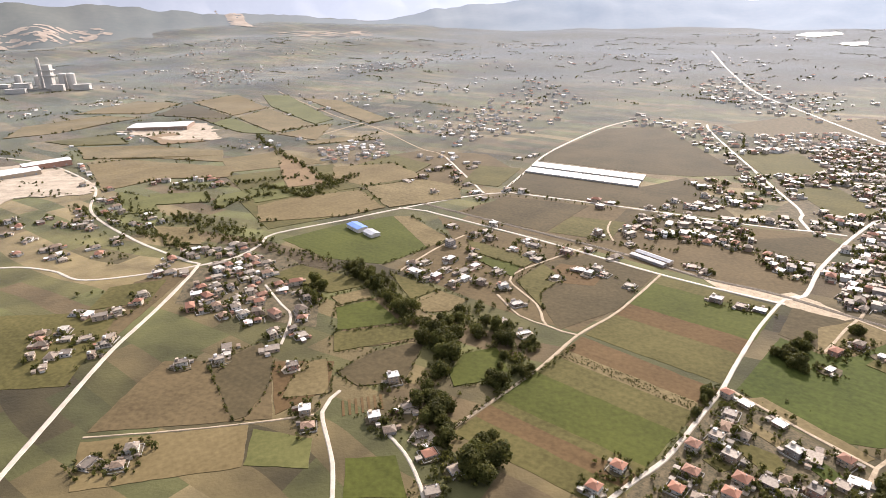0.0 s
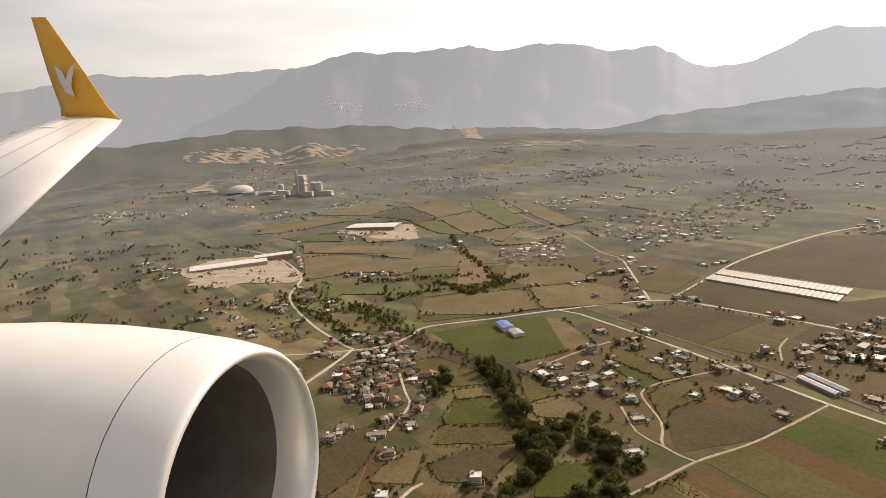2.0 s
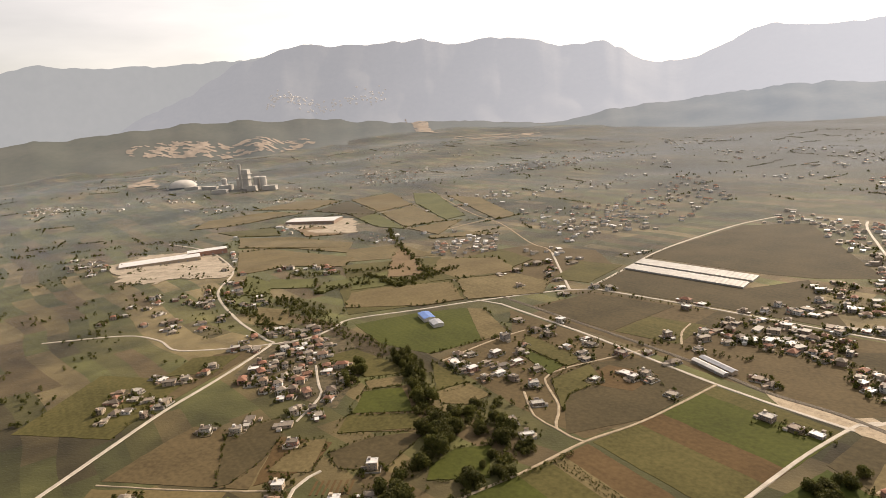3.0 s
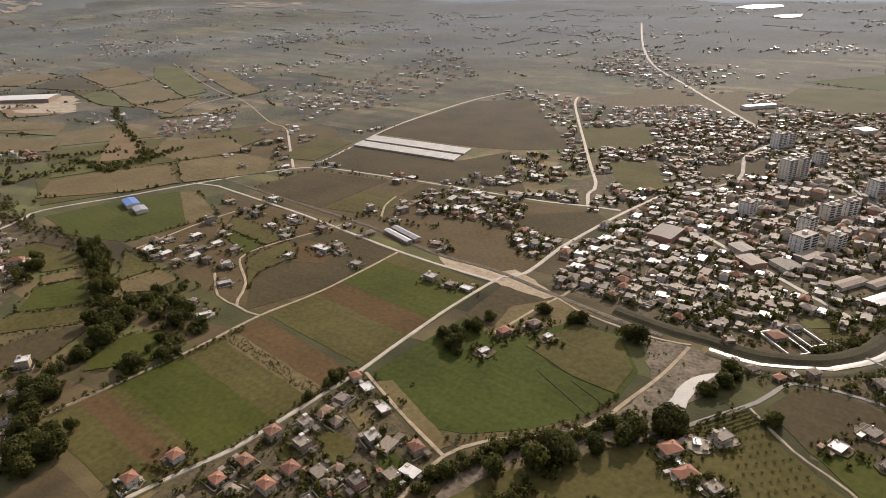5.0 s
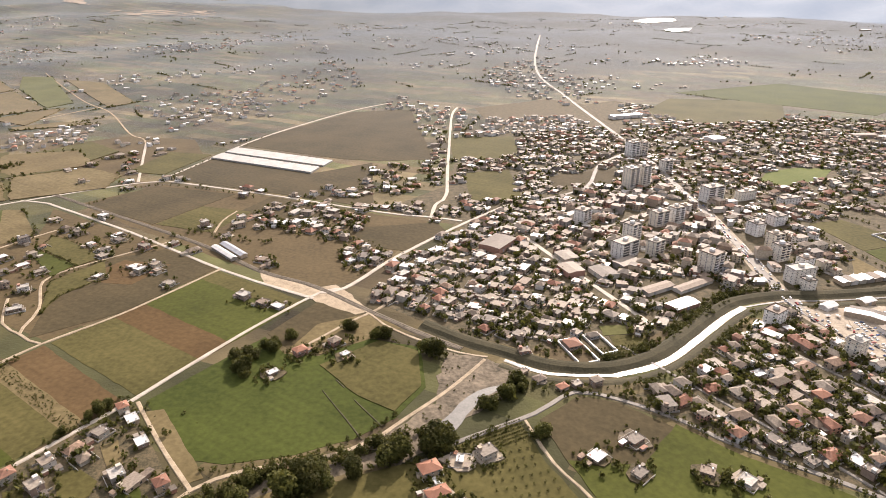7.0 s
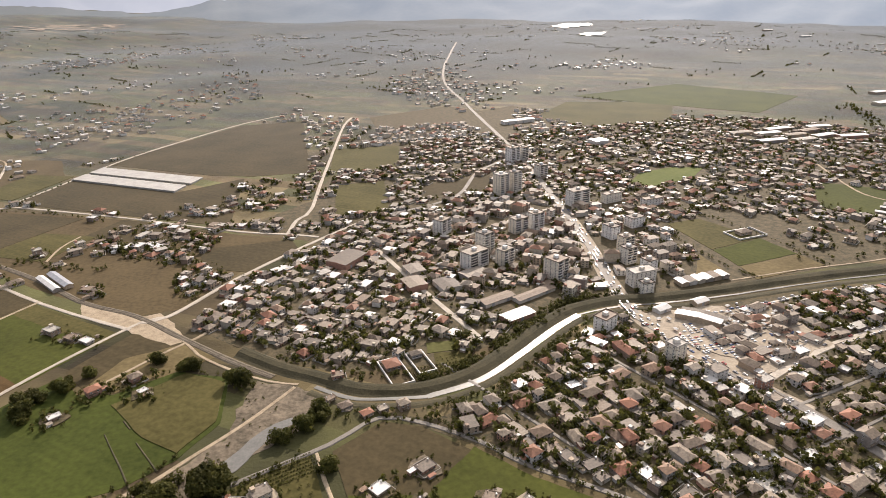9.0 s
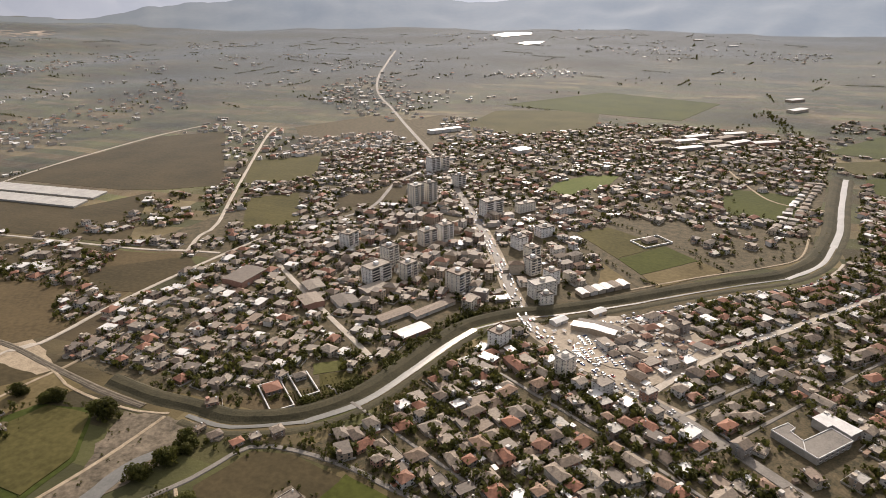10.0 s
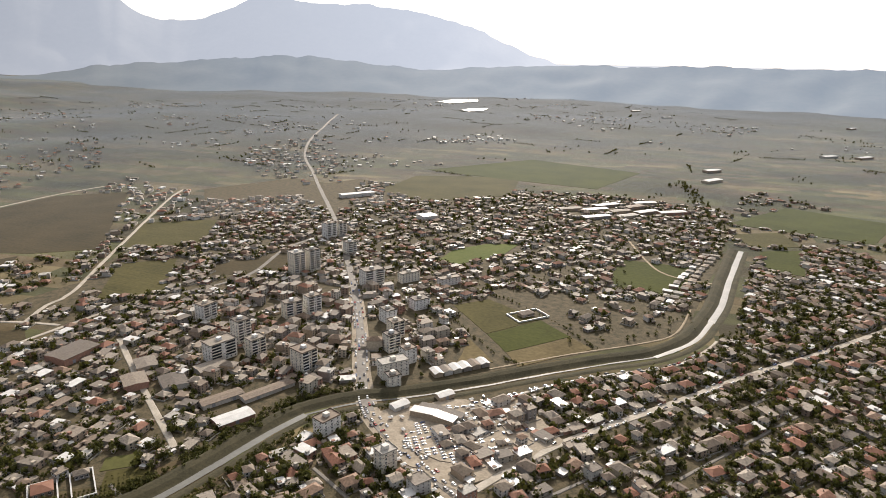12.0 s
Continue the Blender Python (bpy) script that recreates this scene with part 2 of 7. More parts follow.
M = {}
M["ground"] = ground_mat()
M["road"] = mottled("pale_asphalt", (0.28, 0.25, 0.20), (0.46, 0.41, 0.34), 0.15, 1.5, 0.75)
M["asphalt"] = mottled("grey_asphalt", (0.105, 0.095, 0.082), (0.21, 0.19, 0.16), 0.15, 1.5, 0.7)
M["dirt"] = mottled("dirt_track", (0.20, 0.155, 0.10), (0.40, 0.33, 0.23), 0.2, 1.2, 0.9, bump=0.1)
M["ballast"] = mottled("rail_ballast", (0.075, 0.062, 0.042), (0.17, 0.145, 0.105), 0.3, 3.0, 0.9)
M["steel"] = mottled("rail_steel", (0.11, 0.085, 0.07), (0.2, 0.16, 0.14), 1, 5, 0.6, 0.4)
M["water"] = mottled("muddy_water", (0.09, 0.088, 0.072), (0.15, 0.145, 0.12), 0.05, 0.6, 0.36, spec=0.6, bump=0.15)
# paler base colour for the eastern stretch of the canal
M["silt"] = mottled("pale_silty_water", (0.26, 0.25, 0.22), (0.42, 0.40, 0.36), 0.05, 0.5, 0.35, spec=0.5)
M["bank"] = mottled("grassy_bank", (0.030, 0.029, 0.014), (0.075, 0.064, 0.034), 0.08, 0.9, 0.95, bump=0.3)
M["gravel"] = mottled("river_gravel", (0.045, 0.038, 0.024), (0.20, 0.162, 0.115), 0.11, 0.45, 0.95, bump=0.6)
M["cement"] = mottled("dusty_cement", (0.38, 0.36, 0.33), (0.55, 0.53, 0.49), 0.05, 0.5, 0.85)
M["concrete"] = mottled("concrete", (0.24, 0.225, 0.20), (0.40, 0.38, 0.34), 0.4, 3, 0.8)
M["yard"] = mottled("beaten_yard", (0.20, 0.165, 0.12), (0.40, 0.345, 0.265), 0.1, 0.8, 0.9)
WALLS = [(0.46, 0.42, 0.35), (0.37, 0.30, 0.23), (0.54, 0.515, 0.465), (0.29, 0.22, 0.17), (0.42, 0.34, 0.25), (0.29, 0.26, 0.235), (0.48, 0.42, 0.33), (0.36, 0.21, 0.155), (0.60, 0.58, 0.55)]
ROOFS = [(0.24, 0.125, 0.08), (0.20, 0.145, 0.10), (0.25, 0.165, 0.11), (0.19, 0.15, 0.11), (0.25, 0.205, 0.155), (0.15, 0.115, 0.085), (0.25, 0.115, 0.07), (0.31, 0.265, 0.21), (0.21, 0.175, 0.135)]
FLATS = [(0.20, 0.17, 0.135), (0.145, 0.12, 0.095), (0.26, 0.225, 0.18), (0.19, 0.145, 0.105), (0.36, 0.34, 0.30), (0.12, 0.10, 0.08), (0.23, 0.19, 0.145)]
M["wall"] = palette("plastered_wall", WALLS)
M["plaster"] = palette("pale_plaster", [(0.80, 0.78, 0.74), (0.76, 0.72, 0.64), (0.82, 0.81, 0.79), (0.72, 0.69, 0.63), (0.78, 0.72, 0.61)])
M["shallows"] = mottled("shallow_silt_water", (0.10, 0.10, 0.09), (0.16, 0.155, 0.14), 0.1, 0.8, 0.5, spec=0.25)
M["roof"] = palette("clay_tile_roof", ROOFS, weather=0.4, rough=0.68, spec=0.28)
M["flat"] = palette("concrete_roof", FLATS, weather=0.35, rough=0.68, spec=0.28)
M["tile"] = mottled("terracotta_tiles", (0.19, 0.088, 0.054), (0.28, 0.135, 0.084), 0.3, 3, 0.75, spread=0.22)
M["wall_i"] = palette("plastered_walls", WALLS, "island")
# brighter copy of the wall colours: distant light is put into the colour
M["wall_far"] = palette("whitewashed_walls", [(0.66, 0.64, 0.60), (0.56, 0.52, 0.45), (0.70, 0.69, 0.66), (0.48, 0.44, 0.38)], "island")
M["roof_i"] = palette("clay_tile_roofs", ROOFS, "island", weather=0.4, rough=0.68, spec=0.28)
M["flat_i"] = palette("concrete_roofs", FLATS, "island", weather=0.35, rough=0.68, spec=0.28)
M["glass"] = mottled("window_glass", (0.03, 0.035, 0.04), (0.06, 0.065, 0.07), 0.6, 2, 0.12, spec=0.7)
M["frame"] = mottled("white_frame", (0.6, 0.6, 0.58), (0.75, 0.74, 0.72), 2, 8, 0.5)
M["door"] = mottled("brown_door", (0.10, 0.06, 0.035), (0.18, 0.11, 0.06), 2, 8, 0.5)
M["sheet"] = mottled("white_sheet_metal", (0.44, 0.435, 0.41), (0.64, 0.63, 0.60), 0.3, 2, 0.4)
M["plastic"] = mottled("greenhouse_film", (0.27, 0.26, 0.24), (0.42, 0.41, 0.375), 0.12, 0.9, 0.6)
M["blue"] = mottled("blue_sheet_metal", (0.06, 0.13, 0.36), (0.12, 0.22, 0.5), 0.3, 2, 0.45)
M["greysheet"] = mottled("grey_sheet_metal", (0.2, 0.21, 0.23), (0.34, 0.35, 0.37), 0.3, 2, 0.45)
M["leaf"] = mottled("foliage", (0.034, 0.042, 0.009), (0.110, 0.104, 0.026), 0.25, 1.5, 0.7, spread=0.35)
M["leaf_i"] = mottled("foliages", (0.034, 0.042, 0.009), (0.110, 0.104, 0.026), 0.25, 1.5, 0.7, spread=0.35, by="island")
for leaf in (M["leaf"], M["leaf_i"]):
    n, l = leaf.node_tree.nodes, leaf.node_tree.links
    body = n["Principled BSDF"]
    body.inputs["Specular IOR Level"].default_value = 0.15
    thin, mixed = n.new("ShaderNodeBsdfTranslucent"), n.new("ShaderNodeMixShader")
    l.new(body.inputs["Base Color"].links[0].from_socket, thin.inputs["Color"])
    mixed.inputs[0].default_value = 0.4
    l.new(body.outputs[0], mixed.inputs[1])
    l.new(thin.outputs[0], mixed.inputs[2])
    l.new(mixed.outputs[0], n["Material Output"].inputs["Surface"])
M["bark"] = mottled("bark", (0.07, 0.05, 0.035), (0.13, 0.10, 0.07), 1, 6, 0.9)
M["car"] = palette("car_paint", [(0.7, 0.7, 0.7), (0.78, 0.78, 0.76), (0.6, 0.6, 0.6), (0.04, 0.04, 0.045), (0.45, 0.46, 0.48), (0.35, 0.05, 0.04), (0.75, 0.74, 0.72), (0.08, 0.12, 0.25), (0.2, 0.2, 0.21)], rough=0.25, weather=0.08, spec=0.6)
M["tyre"] = mottled("rubber", (0.015, 0.015, 0.015), (0.03, 0.03, 0.03), 2, 8, 0.8)
M["green"] = field_mat("young_crop", (0.036, 0.042, 0.007), (0.068, 0.075, 0.014), -45)
M["lush"] = field_mat("lush_meadow", (0.028, 0.037, 0.006), (0.058, 0.071, 0.013), -45)
M["olive"] = field_mat("pasture", (0.046, 0.042, 0.012), (0.098, 0.085, 0.029), -45)
M["brown"] = field_mat("ploughed_soil", (0.062, 0.040, 0.017), (0.108, 0.070, 0.031), -45)
M["darkrust"] = field_mat("damp_ploughed_soil", (0.058, 0.036, 0.014), (0.100, 0.063, 0.026), -45)
M["tan"] = field_mat("stubble", (0.080, 0.062, 0.027), (0.160, 0.126, 0.062), -45)
M["darksoil"] = field_mat("dark_soil", (0.040, 0.033, 0.016), (0.078, 0.060, 0.030), -45)
M["fallow"] = field_mat("fallow_land", (0.058, 0.043, 0.021), (0.112, 0.084, 0.042), -30)
M["straw"] = field_mat("ripe_straw", (0.090, 0.068, 0.030), (0.150, 0.116, 0.055), 38)
M["fresh"] = field_mat("fresh_grass", (0.062, 0.064, 0.020), (0.108, 0.106, 0.036), 38)
M["earth"] = field_mat("bare_ochre_earth", (0.115, 0.078, 0.040), (0.19, 0.135, 0.074), 38)
M["bright"] = field_mat("bright_grass", (0.070, 0.090, 0.018), (0.115, 0.130, 0.034), 30)
M["townground"] = mottled("town_yards", (0.020, 0.021, 0.007), (0.125, 0.095, 0.052), 0.22, 0.9, 0.92, bump=0.2)
M["cowl"] = mottled("aircraft_paint", (0.66, 0.65, 0.63), (0.74, 0.73, 0.71), 0.5, 4, 0.28, spec=0.5)
M["polished"] = mottled("polished_metal", (0.74, 0.73, 0.71), (0.80, 0.79, 0.77), 0.8, 6, 0.38, 0.45)
M["duct"] = mottled("intake_liner", (0.10, 0.09, 0.085), (0.16, 0.15, 0.14), 1, 8, 0.5)
M["winglet"] = mottled("orange_paint", (0.72, 0.34, 0.015), (0.78, 0.40, 0.03), 0.5, 4, 0.3, spec=0.5)
# backdrop materials: the haze over them is emitted by the surface itself
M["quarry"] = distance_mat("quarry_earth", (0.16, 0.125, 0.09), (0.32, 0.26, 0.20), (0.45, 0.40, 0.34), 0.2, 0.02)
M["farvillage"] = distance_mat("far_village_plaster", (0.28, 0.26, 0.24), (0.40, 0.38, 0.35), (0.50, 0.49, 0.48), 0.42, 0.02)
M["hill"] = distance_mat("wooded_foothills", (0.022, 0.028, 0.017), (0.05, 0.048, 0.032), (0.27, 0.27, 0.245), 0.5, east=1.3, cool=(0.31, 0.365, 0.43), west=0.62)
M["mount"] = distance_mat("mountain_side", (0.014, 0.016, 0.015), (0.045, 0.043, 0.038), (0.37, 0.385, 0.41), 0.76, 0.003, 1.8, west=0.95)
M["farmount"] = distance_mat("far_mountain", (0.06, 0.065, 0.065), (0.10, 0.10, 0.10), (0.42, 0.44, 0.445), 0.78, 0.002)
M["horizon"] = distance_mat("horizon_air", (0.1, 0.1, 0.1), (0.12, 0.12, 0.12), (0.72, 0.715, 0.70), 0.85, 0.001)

# ---------------------------------------------------------------- helpers
R = random.Random(7)


def ss(a, b, x):
    """A smooth step from 0 at a to 1 at b."""
    u = min(1.0, max(0.0, (x - a) / (b - a)))
    return u * u * (3 - 2 * u)


def ground_z(x, y):
    """The height of the land: a flat valley floor that rises into foothills."""
    far = 14 * ss(1000, 1900, y) + 75 * ss(2200, 3600, y) * (0.35 + 0.65 * ss(700, -700, x))
    bumps = 9 * noise.noise((x / 260, y / 260, 0.3)) * ss(900, 1800, y)
    west = (5 * ss(-260, -700, x) + 3 * noise.noise((x / 120, y / 120, 1.7)) * ss(-200, -400, x)) * ss(450, 800, y)
    hills = 34 * max(0.0, noise.noise((x / 620, y / 420, 6.2)) + 0.25) * ss(1700, 2500, y) * (0.2 + 0.8 * ss(600, -600, x))
    return far + bumps + west + hills


class Build:
    """Gathers vertices and faces of one mesh."""

    def __init__(self):
        self.v, self.f, self.m = [], [], []

    def add(self, verts, faces, mat=0):
        k = len(self.v)
        self.v += verts
        self.f += [[i + k for i in f] for f in faces]
        self.m += [mat] * len(faces)

    def box(self, x0, y0, z0, x1, y1, z1, mat=0, turn=0.0, at=(0, 0, 0)):
        c, s = math.cos(turn), math.sin(turn)
        p = [(x, y, z) for z in (z0, z1) for x, y in ((x0, y0), (x1, y0), (x1, y1), (x0, y1))]
        p = [(at[0] + c * x - s * y, at[1] + s * x + c * y, at[2] + z) for x, y, z in p]
        self.add(p, [[3, 2, 1, 0], [4, 5, 6, 7], [0, 1, 5, 4], [1, 2, 6, 5], [2, 3, 7, 6], [3, 0, 4, 7]], mat)

    def hip(self, w, d, z, h, over=0.5, mat=0, turn=0.0, at=(0, 0, 0), lip=0.18):
        """A hipped roof with eaves over a w x d plan."""
        a, b = w / 2 + over, d / 2 + over
        r = max(0.0, a - b), max(0.0, b - a)
        c, s = math.cos(turn), math.sin(turn)
        p = [(-a, -b, z - lip), (a, -b, z - lip), (a, b, z - lip), (-a, b, z - lip), (-a, -b, z), (a, -b, z), (a, b, z), (-a, b, z),
             (-r[0] - 0.02, -r[1], z + h), (r[0] + 0.02, r[1], z + h)]
        p = [(at[0] + c * x - s * y, at[1] + s * x + c * y, at[2] + q) for x, y, q in p]
        f = [[3, 2, 1, 0], [0, 1, 5, 4], [1, 2, 6, 5], [2, 3, 7, 6], [3, 0, 4, 7]]
        if a >= b:
            f += [[4, 5, 9, 8], [5, 6, 9], [6, 7, 8, 9], [7, 4, 8]]
        else:
            f += [[4, 5, 8], [5, 6, 9, 8], [6, 7, 9], [7, 4, 8, 9]]
        self.add(p, f, mat)

    def tube(self, cx, cy, z0, z1, r0, r1, n=10, mat=0, cap=True):
        p = [(cx + r * math.cos(2 * math.pi * i / n), cy + r * math.sin(2 * math.pi * i / n), z) for r, z in ((r0, z0), (r1, z1)) for i in range(n)]
        f = [[i, (i + 1) % n, n + (i + 1) % n, n + i] for i in range(n)]
        if cap:
            f += [list(range(n, 2 * n)), list(range(n - 1, -1, -1))]
        self.add(p, f, mat)

    def mesh(self, name, mats, smooth=False):
        me = bpy.data.meshes.new(name)
        me.from_pydata(self.v, [], self.f)
        for m in mats:
            me.materials.append(m)
        if len(mats) > 1:
            me.polygons.foreach_set("material_index", self.m)
        if smooth:
            me.polygons.foreach_set("use_smooth", [True] * len(me.polygons))
        me.update()
        return me


def part(name, build, mats, parent=None, label="", smooth=False):
    ob = new(name, build.mesh(name, mats if isinstance(mats, (list, tuple)) else [mats], smooth))
    ob.parent = parent
    if label:
        tagged(ob, label)
    return ob


def thing(name, label, category, m=None, group="", kind=""):
    ob = new(name)
    if m is not None:
        ob.matrix_world = m
    return tagged(ob, label, category, group, kind)


def inside(p, poly):
    x, y = p
    hit = False
    for (x0, y0), (x1, y1) in zip(poly, poly[1:] + poly[:1]):
        if (y0 > y) != (y1 > y) and x < (x1 - x0) * (y - y0) / (y1 - y0) + x0:
            hit = not hit
    return hit


def off_line(p, line):
    best = 1e9
    for (x0, y0), (x1, y1) in zip(line, line[1:]):
        dx, dy = x1 - x0, y1 - y0
        u = max(0.0, min(1.0, ((p[0] - x0) * dx + (p[1] - y0) * dy) / (dx * dx + dy * dy + 1e-9)))
        best = min(best, math.hypot(p[0] - x0 - u * dx, p[1] - y0 - u * dy))
    return best


def smooth_line(pts, step=10.0):
    """A rounded line through the given points."""
    out = []
    for i in range(len(pts) - 1):
        p0, p1, p2, p3 = pts[max(0, i - 1)], pts[i], pts[i + 1], pts[min(len(pts) - 1, i + 2)]
        n = max(2, int(math.hypot(p2[0] - p1[0], p2[1] - p1[1]) / step))
        for k in range(n):
            u = k / n
            out.append(tuple(0.5 * (2 * b + (c - a) * u + (2 * a - 5 * b + 4 * c - d) * u * u + (3 * b - a - 3 * c + d) * u ** 3)
                             for a, b, c, d in zip(p0, p1, p2, p3)))
    out.append(tuple(pts[-1]))
    return out


def ribbon(pts, profile, step=10.0, wobble=0.0):
    """A strip along a line with a cross profile of (side, height) points."""
    line = smooth_line(pts, step)
    b = Build()
    n = len(profile)
    verts = []
    for i, (x, y) in enumerate(line):
        x0, y0 = line[max(0, i - 1)]
        x1, y1 = line[min(len(line) - 1, i + 1)]
        l = math.hypot(x1 - x0, y1 - y0) or 1
        nx, ny = -(y1 - y0) / l, (x1 - x0) / l
        for s, z in profile:
            s += wobble * noise.noise((x / 14, y / 14, s)) if wobble else 0
            px, py = x + nx * s, y + ny * s
            verts.append((px, py, ground_z(px, py) + z))
    faces = [[i * n + k, (i + 1) * n + k, (i + 1) * n + k + 1, i * n + k + 1] for i in range(len(line) - 1) for k in range(n - 1)]
    b.add(verts, [f[::-1] for f in faces])
    return b


# ---------------------------------------------------------------- land
def spread(a, b, n, p):
    """n+1 values from a to b, denser near zero."""
    return [math.copysign(abs(t) ** p, t) for t in np.linspace(-abs(a) ** (1 / p), b ** (1 / p), n + 1)]


def make_ground():
    xs = [200 + v for v in spread(5200, 5200, 150, 1.7)]
    ys = [250 + v for v in spread(5200, 4800, 150, 1.7)]
    b = Build()
    nx = len(xs)
    b.add([(x, y, ground_z(x, y)) for y in ys for x in xs],
          [[j * nx + i, j * nx + i + 1, (j + 1) * nx + i + 1, (j + 1) * nx + i] for j in range(len(ys) - 1) for i in range(nx - 1)])
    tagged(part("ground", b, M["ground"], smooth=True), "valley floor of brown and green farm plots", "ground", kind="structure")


make_ground()


def crest(az, table):
    for (a0, e0), (a1, e1) in zip(table, table[1:]):
        if a1 <= az <= a0:
            u = (a0 - az) / (a0 - a1)
            return e0 + (e1 - e0) * (u * u * (3 - 2 * u) * 0.5 + u * 0.5)
    return table[-1][1] if az < table[-1][0] else table[0][1]


SLOPES = []


def range_of_hills(name, table, r0, r1, mat, label, foot=-30.0, rough=0.25, seed=0.0, cx=240.0):
    """A range seen from afar: its crest by bearing and rise, falling in spurs towards the plain."""
    def height(az, s):
        a, r = radians(az), r0 + (r1 - r0) * s
        e = crest(az, table) + 0.22 * noise.noise((az * 0.55, seed, 0.5)) + 0.10 * noise.noise((az * 1.7, seed, 2.5))
        top = 195 + r1 * math.tan(radians(e))
        x, y = cx - math.sin(a) * r, math.cos(a) * r
        spur = noise.noise((az * 0.3 + 0.8 * s, s * 1.6, seed + 4.0)) + 0.4 * noise.noise((x / 170, y / 170, seed + 8.0))
        return x, y, foot + (top - foot) * (s ** 1.25) + rough * (top - foot) * spur * s * (1 - s) * 2.4

    def over(x, y):
        s = (math.hypot(x - cx, y) - r0) / (r1 - r0)
        az = math.degrees(math.atan2(cx - x, y))
        return height(az, s)[2] if 0 <= s <= 1 and table[-1][0] < az < table[0][0] else -99

    SLOPES.append(over)
    b = Build()
    azs = np.linspace(table[0][0], table[-1][0], 300)
    nr = 26
    verts = [height(az, k / (nr - 1)) for az in azs for k in range(nr)]
    b.add(verts, [[i * nr + k, (i + 1) * nr + k, (i + 1) * nr + k + 1, i * nr + k + 1] for i in range(len(azs) - 1) for k in range(nr - 1)])
    back = [(x * 1.01, y * 1.01, -5) for x, y, z in verts[nr - 1::nr]]
    b.add(verts[nr - 1::nr] + back, [[i, i + 1, len(azs) + i + 1, len(azs) + i] for i in range(len(azs) - 1)])
    return tagged(part(name, b, mat, smooth=True), label, "mountains", kind="structure")


def surface(x, y):
    """The land or the slope of a range, whichever is higher."""
    return max([ground_z(x, y)] + [f(x, y) for f in SLOPES])


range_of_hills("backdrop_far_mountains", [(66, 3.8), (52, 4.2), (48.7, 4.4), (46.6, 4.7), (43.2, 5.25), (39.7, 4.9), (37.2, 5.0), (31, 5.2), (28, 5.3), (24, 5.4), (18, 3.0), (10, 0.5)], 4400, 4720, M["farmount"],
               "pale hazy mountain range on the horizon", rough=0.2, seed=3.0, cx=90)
CREST_WEST = [(42, -1.2), (39, 0.3), (36.5, 1.4), (33.8, 2.6), (31.9, 3.8), (29, 5.0), (26.1, 5.8), (24.2, 6.0), (19.4, 6.0), (14.6, 5.9), (11.7, 5.4), (8.8, 5.75), (5.1, 5.2), (2.8, 4.6)]
CREST_EAST = [(-0.8, 4.7), (-2.1, 4.1), (-3.6, 3.1), (-4.8, 2.6), (-7.8, 2.6), (-9.6, 3.4), (-13.2, 4.6), (-17.4, 4.2), (-22.5, 4.0), (-27.1, 3.3), (-30.3, 2.3), (-32.7, 1.2), (-36, 0.0), (-40, -1.6), (-44, -2.4)]
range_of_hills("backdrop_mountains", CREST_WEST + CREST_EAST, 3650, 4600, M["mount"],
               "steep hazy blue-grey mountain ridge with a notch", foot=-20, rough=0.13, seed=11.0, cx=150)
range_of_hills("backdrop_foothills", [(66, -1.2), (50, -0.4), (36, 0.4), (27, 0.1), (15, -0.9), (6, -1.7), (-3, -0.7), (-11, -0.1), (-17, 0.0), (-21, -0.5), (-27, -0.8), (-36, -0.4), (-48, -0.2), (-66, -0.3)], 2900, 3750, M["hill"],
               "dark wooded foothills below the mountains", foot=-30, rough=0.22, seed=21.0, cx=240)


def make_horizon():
    # glowing ring, added as haze to close the gap between land's edge and sky
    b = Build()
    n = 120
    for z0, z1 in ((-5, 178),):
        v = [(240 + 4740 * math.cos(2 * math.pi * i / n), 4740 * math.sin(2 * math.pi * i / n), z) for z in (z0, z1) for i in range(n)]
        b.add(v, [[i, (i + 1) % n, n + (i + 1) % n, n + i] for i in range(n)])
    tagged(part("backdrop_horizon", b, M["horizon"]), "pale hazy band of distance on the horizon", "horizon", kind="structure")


make_horizon()


def quarry(pts, label, step=9.0, gap=-0.5):
    """Bare stepped earth laid over a hillside within an outline."""
    b = Build()
    x0, x1, y0, y1 = min(p[0] for p in pts), max(p[0] for p in pts), min(p[1] for p in pts), max(p[1] for p in pts)
    nx, ny = int((x1 - x0) / step) + 2, int((y1 - y0) / step) + 2
    at = {}
    for j in range(ny):
        for i in range(nx):
            x, y = x0 + i * step, y0 + j * step
            at[i, j] = (x, y, surface(x, y) + 2.5 + 1.5 * noise.noise((x / 25, y / 25, 4)))
    for j in range(ny - 1):
        for i in range(nx - 1):
            x, y = at[i, j][0] + 14 * noise.noise((i * 0.35, j * 0.35, 2)), at[i, j][1] + 14 * noise.noise((i * 0.35, j * 0.35, 8))
            if inside((x, y), pts) and noise.noise((i * 0.14, j * 0.45, 5)) > gap:
                b.add([at[i, j], at[i + 1, j], at[i + 1, j + 1], at[i, j + 1]], [[0, 1, 2, 3]])
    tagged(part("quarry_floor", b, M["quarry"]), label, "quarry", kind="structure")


quarry([(-1955, 2586), (-2040, 2672), (-1878, 2820), (-1619, 2910), (-1301, 3090), (-1225, 3035), (-1379, 2830), (-1560, 2730), (-1800, 2664)], "pale quarry terraces cut into the foothills", gap=0.06)
quarry([(-1890, 2815), (-1700, 2862), (-1620, 2705), (-1815, 2675)], "pale ochre quarry face cut into the foothills", gap=-0.05)
quarry([(-985, 3845), (-780, 3570), (-640, 3190), (-800, 3400)], "pinkish quarry scar on a hillside")
quarry([(-532, 3062), (-114, 3155), (-90, 2789), (-465, 2726)], "pale gravel workings below the mountains", gap=0.12)
